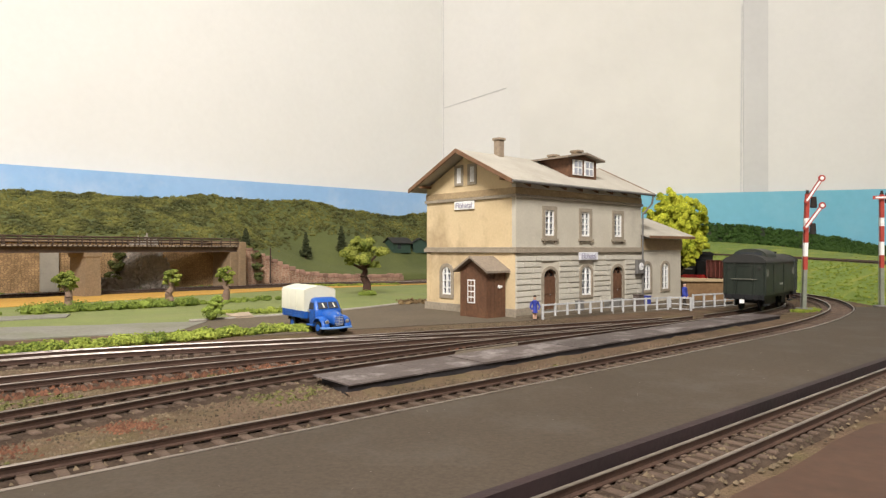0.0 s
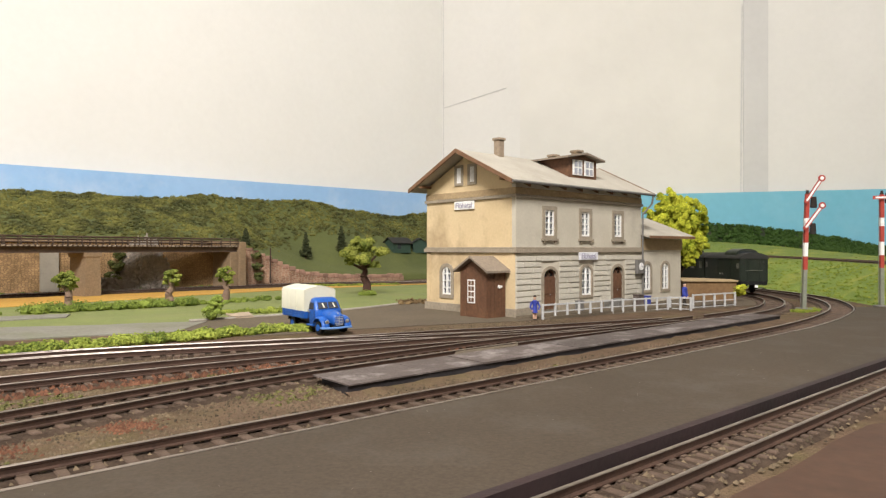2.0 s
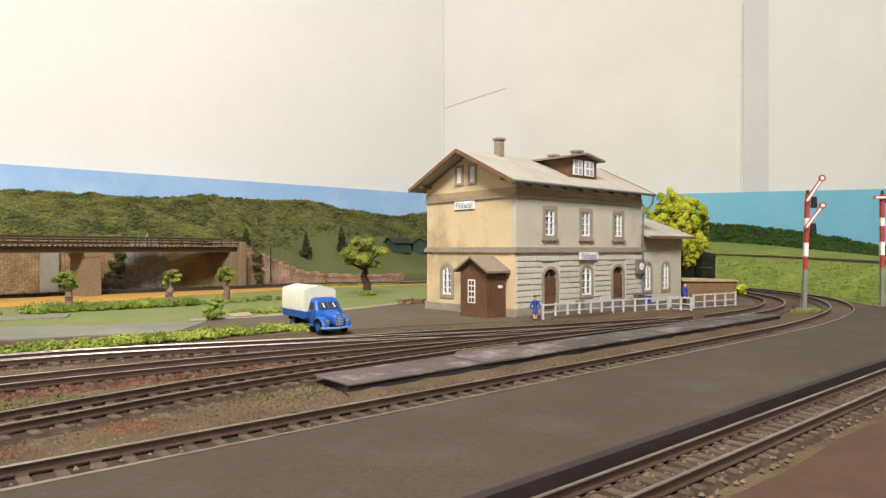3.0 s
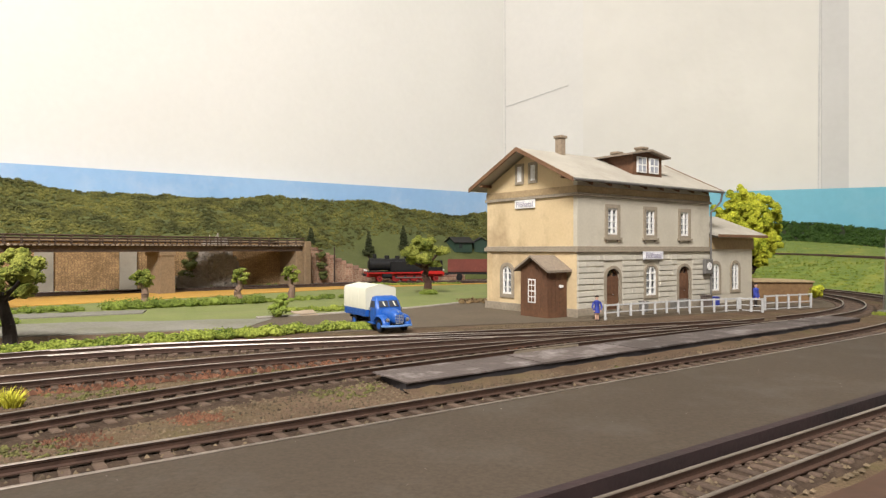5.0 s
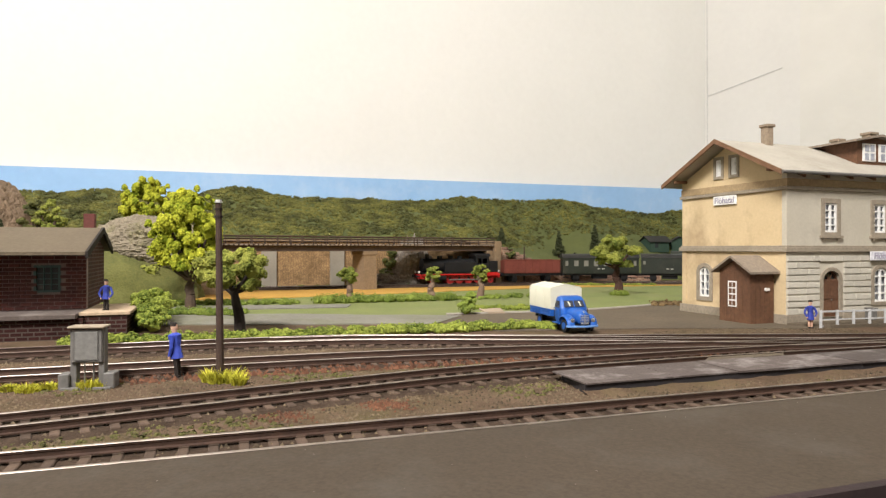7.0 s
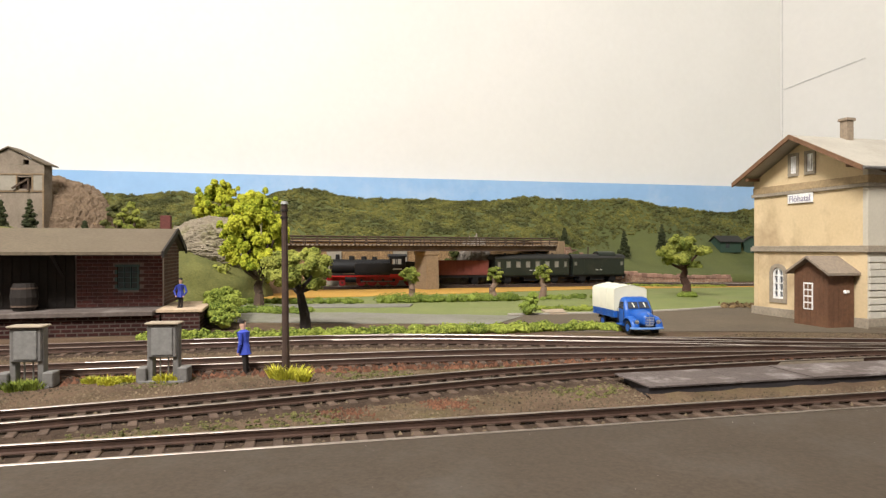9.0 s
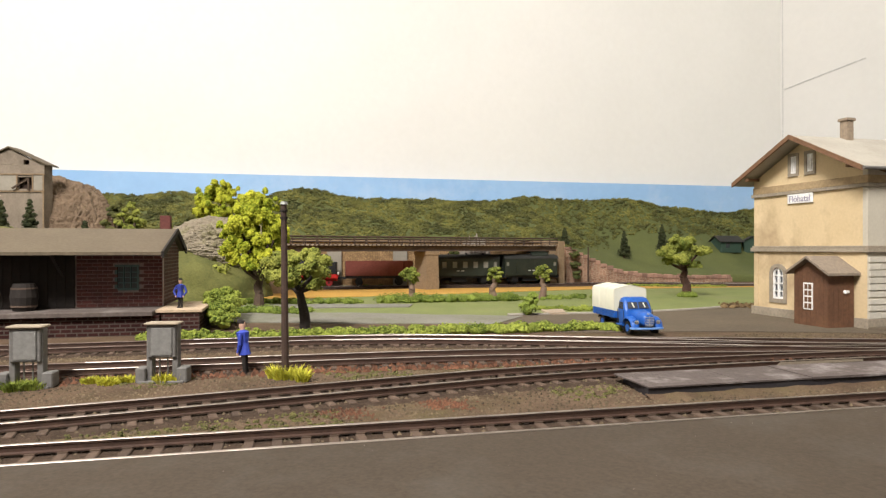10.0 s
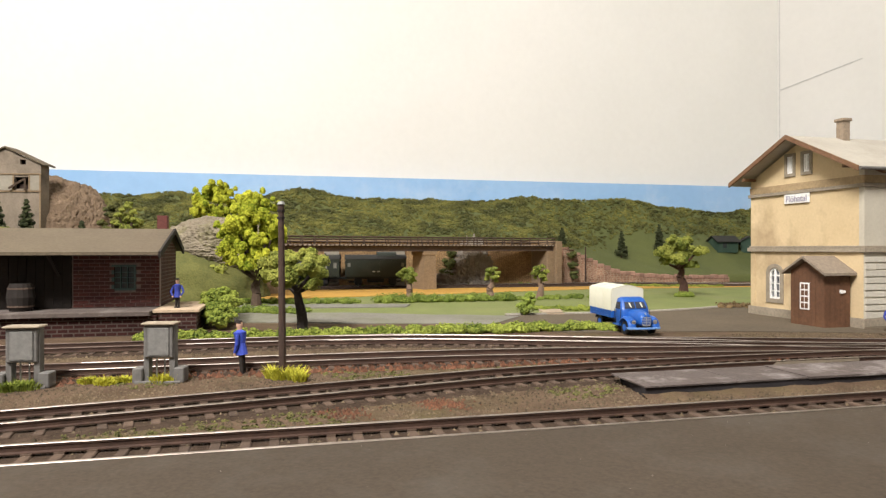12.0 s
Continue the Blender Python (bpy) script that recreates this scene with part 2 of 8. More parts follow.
def finish(name, bm, mats, parent=None, label="", smooth=False):
    bmesh.ops.scale(bm, vec=(0.01, 0.01, 0.01), verts=bm.verts)
    bmesh.ops.recalc_face_normals(bm, faces=bm.faces)
    me = bpy.data.meshes.new(name)
    bm.to_mesh(me)
    bm.free()
    for m in (mats if isinstance(mats, (list, tuple)) else [mats]):
        me.materials.append(M[m])
    if smooth:
        me.shade_smooth()
        me.set_sharp_from_angle(angle=radians(40))
    ob = new(name, me)
    if parent is not None:
        ob.parent = parent
    if label:
        ob["label"] = label
    return ob


def part(name, bm, mat, parent, label="", smooth=False):
    return finish(name, bm, mat, parent, label, smooth)


def thing(name, x, y, z, turn, label, category, group="", kind=""):
    """An Empty at the base of a thing; place in centimetres, turn in degrees."""
    ob = new(name)
    ob.empty_display_size = 0.005
    ob.matrix_world = pose(x / 100, y / 100, z / 100, 0, 0, turn)
    return tagged(ob, label, category, group, kind)


def shell(name, verts, faces, mat, parent=None, smooth=False):
    """A mesh from computed arrays, in centimetres."""
    me = bpy.data.meshes.new(name)
    me.from_pydata([(v[0] / 100, v[1] / 100, v[2] / 100) for v in verts], [], faces)
    me.materials.append(M[mat])
    if smooth:
        me.shade_smooth()
    ob = new(name, me)
    if parent is not None:
        ob.parent = parent
    return ob


def box(bm, x0, y0, z0, x1, y1, z1, bevel=0.0, mi=0):
    vs = [bm.verts.new(p) for p in ((x0, y0, z0), (x1, y0, z0), (x1, y1, z0), (x0, y1, z0), (x0, y0, z1), (x1, y0, z1), (x1, y1, z1), (x0, y1, z1))]
    fs = [bm.faces.new([vs[i] for i in f]) for f in ((0, 3, 2, 1), (4, 5, 6, 7), (0, 1, 5, 4), (1, 2, 6, 5), (2, 3, 7, 6), (3, 0, 4, 7))]
    for f in fs:
        f.material_index = mi
    if bevel:
        es = list({e for f in fs for e in f.edges})
        bmesh.ops.bevel(bm, geom=es, offset=bevel, segments=1, affect="EDGES")
    return bm


def rod(bm, a, b, r0, r1=None, n=8, mi=0):
    """A tapered round bar from a to b."""
    a, b = Vector(a), Vector(b)
    r1 = r0 if r1 is None else r1
    d = (b - a).normalized()
    u = d.orthogonal().normalized()
    w = d.cross(u)
    rings = []
    for c, r in ((a, r0), (b, r1)):
        rings.append([bm.verts.new(c + (u * math.cos(k * 2 * math.pi / n) + w * math.sin(k * 2 * math.pi / n)) * r) for k in range(n)])
    for k in range(n):
        bm.faces.new((rings[0][k], rings[0][(k + 1) % n], rings[1][(k + 1) % n], rings[1][k])).material_index = mi
    bm.faces.new(rings[0][::-1]).material_index = mi
    bm.faces.new(rings[1]).material_index = mi
    return bm


def prism(bm, pts, axis, c0, c1, mi=0):
    """An outline of two coordinates pushed along the third axis (0 x, 1 y, 2 z) from c0 to c1."""
    def at(p, c):
        return (c, p[0], p[1]) if axis == 0 else (p[0], c, p[1]) if axis == 1 else (p[0], p[1], c)
    a = [bm.verts.new(at(p, c0)) for p in pts]
    b = [bm.verts.new(at(p, c1)) for p in pts]
    k = len(pts)
    for i in range(k):
        bm.faces.new((a[i], a[(i + 1) % k], b[(i + 1) % k], b[i])).material_index = mi
    bm.faces.new(a[::-1]).material_index = mi
    bm.faces.new(b).material_index = mi
    return bm


def smooth_line(points, step):
    """Catmull-Rom through plan points, resampled at even steps."""
    p = [Vector(q) for q in points]
    p = [p[0] * 2 - p[1], *p, p[-1] * 2 - p[-2]]
    fine = []
    for i in range(1, len(p) - 2):
        for k in range(24):
            t = k / 24
            fine.append(0.5 * ((2 * p[i]) + (p[i + 1] - p[i - 1]) * t + (2 * p[i - 1] - 5 * p[i] + 4 * p[i + 1] - p[i + 2]) * t * t + (3 * p[i] - p[i - 1] - 3 * p[i + 1] + p[i + 2]) * t ** 3))
    fine.append(p[-2])
    out, need, run = [fine[0]], step, 0.0
    for a, b in zip(fine, fine[1:]):
        seg = (b - a).length
        while run + seg >= need:
            out.append(a.lerp(b, (need - run) / seg))
            need += step
        run += seg
    return out


def headings(line):
    return [((line[min(i + 1, len(line) - 1)] - line[max(i - 1, 0)])).normalized() for i in range(len(line))]


def flakes(rng, centres, radii, per, size, flat=1.0, upper=-0.35):
    """Flock: small bent flakes strewn over the surface of lumps."""
    c = np.repeat(np.array(centres, float).reshape(-1, 3), per, axis=0)
    r = np.repeat(np.array(radii, float), per)[:, None]
    k = len(c)
    v = rng.normal(size=(k, 3))
    v /= np.linalg.norm(v, axis=1, keepdims=True) + 1e-9
    v[:, 2] = np.where(v[:, 2] < upper, -v[:, 2], v[:, 2])
    p = c + v * r * (0.70 + 0.42 * rng.random((k, 1))) * np.array((1, 1, flat))
    a = np.cross(v, rng.normal(size=(k, 3)))
    a /= np.linalg.norm(a, axis=1, keepdims=True) + 1e-9
    b = np.cross(v, a)
    s = size * (0.55 + 0.9 * rng.random((k, 1)))
    verts = np.stack([p + a * s, p + b * s * 0.8 + v * s * 0.3, p - a * s * 0.9, p - b * s * 0.8 + v * s * 0.25, p + v * s * 0.7], axis=1).reshape(-1, 3)
    fan = np.array([(0, 1, 4), (1, 2, 4), (2, 3, 4), (3, 0, 4)])
    faces = (np.arange(k)[:, None, None] * 5 + fan[None]).reshape(-1, 3)
    return verts.tolist(), [tuple(f) for f in faces.tolist()]


def lumps(rng, centres, radii, flat=1.0):
    """Uneven cores inside the flock, so that no light falls through."""
    verts, faces = [], []
    t = (1 + 5 ** 0.5) / 2
    ico = np.array([(-1, t, 0), (1, t, 0), (-1, -t, 0), (1, -t, 0), (0, -1, t), (0, 1, t), (0, -1, -t), (0, 1, -t), (t, 0, -1), (t, 0, 1), (-t, 0, -1), (-t, 0, 1)]) / math.sqrt(1 + t * t)
    tri = ((0, 11, 5), (0, 5, 1), (0, 1, 7), (0, 7, 10), (0, 10, 11), (1, 5, 9), (5, 11, 4), (11, 10, 2), (10, 7, 6), (7, 1, 8), (3, 9, 4), (3, 4, 2), (3, 2, 6), (3, 6, 8), (3, 8, 9), (4, 9, 5), (2, 4, 11), (6, 2, 10), (8, 6, 7), (9, 8, 1))
    for c, r in zip(centres, radii):
        k = len(verts)
        for v in ico:
            verts.append(np.array(c) + v * r * (0.65 + 0.3 * rng.random()) * np.array((1, 1, flat)))
        faces += [tuple(k + i for i in f) for f in tri]
    return verts, faces


def flock(name, rng, centres, radii, per, size, mat, parent=None, flat=1.0, upper=-0.35):
    v1, f1 = lumps(rng, centres, radii, flat)
    v2, f2 = flakes(rng, centres, radii, per, size, flat, upper)
    k = len(v1)
    return shell(name, v1 + v2, f1 + [tuple(k + i for i in f) for f in f2], mat, parent)


# ---- the room ----


def wall_between(name, a, b, z0, z1, thick, mat, label):
    """A straight wall whose inner face runs from a to b; its thickness lies to the left of that way."""
    a, b = Vector(a), Vector(b)
    d = (b - a).normalized()
    o = Vector((-d.y, d.x)) * thick
    bm = bmesh.new()
    prism(bm, [tuple(a), tuple(b), tuple(b + o), tuple(a + o)], 2, z0, z1)
    return tagged(finish(name, bm, mat), label, "wall", kind="structure")


CREASE = ((33.0, 62.0), (35.5, 52.0), (39.5, 42.0), (42.0, 34.0), (42.5, 28.0), (41.0, 20.0))


def room():
    corner = (-1.0, 167.0)
    west, south_w, south_e, east = plan(-130, 127), plan(-130, -150), (190.0, -190.0), (190.0, 111.0)
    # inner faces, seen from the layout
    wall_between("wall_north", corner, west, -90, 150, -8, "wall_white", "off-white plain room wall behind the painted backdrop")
    wall_between("wall_east", east, corner, -90, 150, -8, "wall_grey", "off-white room wall, dimmer light put into its tone, with a creased paper sheet")
    # The remaining walls and ceiling are unseen additions, pale to bounce light.
    wall_between("wall_west", west, south_w, -90, 150, -8, "wall_room", "unseen off-white side wall that bounces light")
    wall_between("wall_south", south_w, south_e, -90, 150, -8, "wall_room", "unseen off-white wall behind the camera that bounces light")
    wall_between("wall_front", south_e, east, -90, 150, -8, "wall_room", "unseen off-white wall beside the layout that bounces light")
    ring = [corner, west, south_w, south_e, east]
    bm = bmesh.new()
    prism(bm, ring, 2, 150, 154)
    tagged(finish("ceiling", bm, "wall_room"), "unseen off-white ceiling that bounces light", "ceiling", kind="structure")
    bm = bmesh.new()
    prism(bm, ring, 2, -94, -90)
    tagged(finish("floor", bm, "board"), "brown wooden floor under the layout", "floor", kind="structure")
    # painted sky boards that stand on the layout's rim
    a, b = plan(-75, 125), plan(110, 125)
    bm = bmesh.new()
    o = ACROSS * 0.5
    prism(bm, [a, b, (b[0] + o.x, b[1] + o.y), (a[0] + o.x, a[1] + o.y)], 2, -2, 18.9)
    tagged(finish("backdrop", bm, "sky_left"), "pale blue painted sky board with faint clouds", "backdrop", kind="structure")
    bm = bmesh.new()
    prism(bm, [(3, 163.6), (150, 120.6), (150.1, 121.1), (3.1, 164.1)], 2, -2, 17.9)
    tagged(finish("backdrop", bm, "sky_right"), "turquoise painted sky board behind a hill", "backdrop", kind="structure")
    # paper seams and creases on the east wall
    d = Vector((0.9596, -0.2813))
    n = Vector((-0.2813, -0.9596))

    def on_wall(s, out):
        p = Vector(corner) + d * s + n * out
        return p.x, p.y

    def strip(name, s0, z0, s1, z1, wide, mat, label, out=0.15):
        bm = bmesh.new()
        along = Vector((s1 - s0, z1 - z0)).normalized()
        side = Vector((-along.y, along.x)) * wide / 2
        pts = [Vector((s0, z0)) + side, Vector((s1, z1)) + side, Vector((s1, z1)) - side, Vector((s0, z0)) - side]
        lo = [bm.verts.new((*on_wall(p.x, 0.0), p.y)) for p in pts]
        hi = [bm.verts.new((*on_wall(p.x, out), p.y)) for p in pts]
        for i in range(4):
            bm.faces.new((lo[i], lo[(i + 1) % 4], hi[(i + 1) % 4], hi[i]))
        bm.faces.new(hi)
        tagged(finish(name, bm, mat), label, "wall paper", kind="structure")
    # Grey strip drawn along the corner line, darker than both walls.
    strip("trim", 0.6, -2, 0.2, 150, 0.16, "grey_line", "thin grey strip along the corner of the papered wall")
    strip("trim", 0.6, 41.0, 16.5, 45.0, 0.2, "grey_line", "slanting grey pencil line on the papered wall")
    # The fold's shade is put into a darker strip of paper.
    strip("trim", 72.6, 17, 72.6, 150, 5.0, "paper_shade", "vertical fold of the wall paper with its shade painted grey", out=0.5)
    strip("trim", 69.6, 17, 69.9, 60, 0.3, "grey_line", "rough taped edge of the wall paper")
    # creases of the paper sheet
    for a, b in zip(CREASE, CREASE[1:]):
        strip("trim", *a, *b, 0.3, "paper_cream", "curved crease in the creamy wall paper", out=0.16)
    bm = bmesh.new()
    prism(bm, [on_wall(20, 0.0), on_wall(69.5, 0.0), on_wall(69.5, 0.12), on_wall(20, 0.12)], 2, 10, 149)
    tagged(finish("wall_paper", bm, "paper_cream"), "creamy wrinkled sheet of paper on the wall", "wall paper", kind="structure")
    # white box added above the unseen area light
    lamp = thing("ceiling_lamp", LAMP_AT[0] * 100, LAMP_AT[1] * 100, 136.2, 0, "white box above the added, unseen area light", "lamp")
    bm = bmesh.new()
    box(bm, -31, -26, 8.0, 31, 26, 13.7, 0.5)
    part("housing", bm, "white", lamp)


# East wall and its paper toned down: that side's dimmer light is in the colour.
M["wall_grey"] = material("dimmed_white_wall", (0.66, 0.645, 0.615), (0.71, 0.695, 0.665), 0.9, 3, 80, 0.03, depth=0.001, grainy=0.04)
M["grey_line"] = material("grey_line", (0.50, 0.49, 0.48), (0.60, 0.59, 0.57), 0.9, 40, 300, 0.1)
M["sand_path"] = material("sand_path", (0.32, 0.24, 0.17), (0.44, 0.35, 0.26), 0.95, 60, 600, 0.5)
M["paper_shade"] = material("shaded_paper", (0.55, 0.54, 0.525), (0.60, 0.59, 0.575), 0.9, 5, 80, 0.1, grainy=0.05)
M["paper_cream"] = material("creamy_paper", (0.655, 0.635, 0.59), (0.71, 0.69, 0.645), 0.85, 4, 12, 0.35, depth=0.006, grainy=0.06)
room()

# ---- ground ----


def blob_outline(points, step, wobble, seed):
    """A closed outline through points with an uneven edge."""
    rng = np.random.default_rng(seed)
    pts = [Vector(p) for p in points]
    out = []
    for a, b in zip(pts, pts[1:] + pts[:1]):
        n = max(1, int((b - a).length / step))
        for i in range(n):
            p = a.lerp(b, i / n)
            out.append((p.x + rng.normal() * wobble, p.y + rng.normal() * wobble))
    return out


def patch(name, points, z, mat, label, category, wobble=0.15, seed=1):
    bm = bmesh.new()
    out = blob_outline(points, 2.0, wobble, seed)
    prism(bm, out, 2, z - 0.3, z)
    dipped(bm)
    return tagged(finish(name, bm, mat), label, category, kind="structure")


def ground():
    bm = bmesh.new()
    prism(bm, [plan(-75, -12), plan(96, -12), (150, 60), (150, 121), (0, 165), plan(-75, 126)], 2, -4, 0)
    dipped(bm)
    tagged(finish("ground", bm, "ballast"), "grey-brown gritty ballast ground with mossy patches", "ground", kind="structure")
    # flat paving between the front tracks, up to the rail
    line = smooth_line(TRACK_A, 2.0)
    curb = [(p.x + d.y * 0.98, p.y - d.x * 0.98) for p, d in zip(line, headings(line)) if p.y < 57.5 and p.x > -45]
    bm = bmesh.new()
    prism(bm, [plan(-60, 9.6), plan(30, 9.6), plan(64, 9.6), (42.5, 54.0), (40.6, 57.5), *reversed(curb), plan(-60, 16.22)], 2, -0.2, 0.40)
    slab = tagged(finish("pavement", bm, "paving"), "smooth dark grey-brown flat paving between the tracks", "pavement", kind="structure")
    bm = bmesh.new()
    prism(bm, [plan(-60, 9.3), plan(60, 9.3), plan(60, 9.58), plan(-60, 9.58)], 2, -0.1, 0.52)
    part("edge", bm, "paving_edge", slab, "dark reddish raised edge strip")
    bm = bmesh.new()
    prism(bm, blob_outline([plan(-75, -11.9), plan(95, -11.9), plan(95, 6.7), plan(-75, 6.7)], 1.2, 0.12, 4), 2, -0.2, 0.05)
    tagged(finish("ground", bm, "board"), "stained brown wooden board along the layout's rim", "ground", kind="structure")
    # yard, road, meadow, field
    patch("pavement", [(-12, 40.6), (-2, 46.2), (6, 49.5), (14, 55), (30, 63), (40, 80), (20, 90), (3, 76), (-2.5, 68), (-7.5, 59.5), (-13, 53.5), (-19, 49), (-19, 44.5)], 0.06, "yard", "dark grey-brown packed station yard", "yard", 0.12, 2)
    patch("road", [(-17.5, 42.6), (-17.5, 48.5), (-24, 46.2), (-31, 44.5), (-38, 40.5), (-50, 35), (-60, 30), (-60, 24), (-44, 30.8), (-33, 35.6)], 0.09, "road", "pale grey country road behind the hedge", "road", 0.1, 3)
    patch("road", [(-30.5, 53.8), (-38, 49.5), (-52, 40), (-62, 34), (-62, 31.5), (-50, 37.2), (-38, 45.2), (-29.5, 51.2)], 0.13, "road", "pale grey field track", "road", 0.1, 5)
    patch("meadow", [(-12.8, 53.7), (-7.3, 59.9), (-2.3, 68.5), (2, 80), (8, 100), (-5, 106), (-20, 97), (-31, 74), (-46, 55), (-60, 44), (-75, 36), (-75, 26), (-60, 29.5), (-38, 40.2), (-31, 44.2), (-24, 46), (-18.7, 48.3)], 0.04, "meadow", "dull green flocked meadow", "meadow", 0.25, 6)
    # kerb between yard and meadow, sandy footpath, rubble
    kerb = smooth_line([(-19.0, 48.9), (-13.0, 53.6), (-7.4, 59.7), (-2.4, 68.3), (2.0, 78.0)], 0.8)
    bm = bmesh.new()
    sweep(bm, kerb, 0.0, [(-0.22, -0.1), (0.22, -0.1), (0.2, 0.16), (-0.2, 0.16)], 0.0)
    tagged(finish("kerb", bm, "kerb"), "pale stone kerb between yard and meadow", "kerb", kind="structure")
    patch("road", [(-18.4, 55.2), (-16.4, 50.8), (-15.0, 51.4), (-16.6, 56.0)], 0.16, "sand_path", "pale sandy footpath by the bush", "road", 0.15, 9)
    rng = np.random.default_rng(2)
    cs = [(-3.4 + rng.normal() * 0.6, 65.6 + rng.normal() * 0.7, 0.1) for _ in range(40)]
    tagged(flock("rubble", rng, cs, [rng.uniform(0.15, 0.45) for _ in cs], 6, 0.12, "leaf_brown", None, 0.8, 0.0), "brown rubble heap at the station corner", "rubble", kind="stuff")
    patch("field", [(-5, 108.5), (-16, 105.5), (-25, 100.0), (-36, 91.3), (-46.5, 82.5), (-58, 73.5), (-78, 62), (-78, 40), (-60, 45), (-45, 55), (-32, 71.5), (-23, 90), (-16, 97), (-6, 103.5), (6, 107.5), (5, 110)], 0.11, "field", "ripe yellow-ochre grain field", "field", 0.2, 7)



# ---- tracks ----
TRACK_A = [plan(-62, 17.2), plan(-30, 17.2), plan(0, 17.2), plan(25, 17.25), plan(42, 17.4), (24.2, 44.4), (28.3, 48.9), (32.4, 54.2), (35.3, 59.2), (37.6, 64.6), (39.0, 70.1), (39.3, 79.0), (37.7, 87.8), (34.4, 96.0), (29.4, 103.4), (23.0, 109.6), (15.4, 114.4)]
TRACK_B = [plan(-62, 12.9), plan(-40, 16.6), plan(-22, 19.6), plan(-8, 21.2), plan(3.5, 23.4), plan(10.5, 24.6), plan(20, 25.1), plan(32, 24.9), plan(47, 24.3)]
LOOP = [(20.2, 49.6), (24.5, 53.4), (28.5, 58.1), (31.6, 63.6), (33.4, 68.9), (34.1, 76.7), (33.1, 84.4), (30.6, 91.8), (26.6, 98.5), (21.2, 104.2), (14.8, 108.7), (7.6, 111.8), (-0.0, 113.3), (-7.9, 113.1), (-15.5, 111.4), (-22.6, 108.1), (-28.8, 103.4), (-37.5, 95.2), (-47.0, 87.0), (-53.0, 82.0), (-59.0, 77.8), (-68.0, 72.0), (-80.0, 65.0), (-100.0, 54.0)]
TRACK_D = [plan(-62, 29.9), plan(-20, 29.9), plan(0, 30.0), plan(10, 29.6), plan(20, 28.2), plan(30, 26.4), plan(38, 25.2)]
TRACK_E = [plan(-62, 36.4), plan(-20, 36.5), plan(2, 36.6), plan(9, 35.6), plan(18, 32.4), plan(26, 30.1), plan(34, 27.6), plan(44, 24.9)]
TRACK_C = [plan(-40, 8.25), plan(0, 8.25), plan(40, 8.25), plan(75, 8.25)]
TRACK_F = [plan(3, 36.5), plan(8.5, 35.6), plan(15, 33.4), plan(22, 30.6), plan(28, 28.0), plan(36, 25.4)]


def sweep(bm, line, offset, profile, z):
    dirs = headings(line)
    rings = []
    for p, d in zip(line, dirs):
        s = Vector((-d.y, d.x))
        rings.append([bm.verts.new((p.x + s.x * (offset + a), p.y + s.y * (offset + a), z + b + dip(p.x, p.y))) for a, b in profile])
    k = len(profile)
    for r0, r1 in zip(rings, rings[1:]):
        for i in range(k):
            bm.faces.new((r0[i], r1[i], r1[(i + 1) % k], r0[(i + 1) % k]))
    bm.faces.new(rings[0])
    bm.faces.new(rings[-1][::-1])


SLEEPERS = {}


def sleeper_mesh(length, width):
    key = (length, width)
    if key not in SLEEPERS:
        bm = bmesh.new()
        box(bm, -width / 2, -length / 2, -0.1, width / 2, length / 2, 0.15, 0.03)
        for side in (-1, 1):
            y = side * length * 0.285
            box(bm, -width * 0.45, y - 0.14, 0.15, width * 0.45, y + 0.14, 0.19)
        bmesh.ops.scale(bm, vec=(0.01, 0.01, 0.01), verts=bm.verts)
        me = bpy.data.meshes.new("sleeper")
        bm.to_mesh(me)
        bm.free()
        me.materials.append(M["sleeper"])
        SLEEPERS[key] = me
    return SLEEPERS[key]


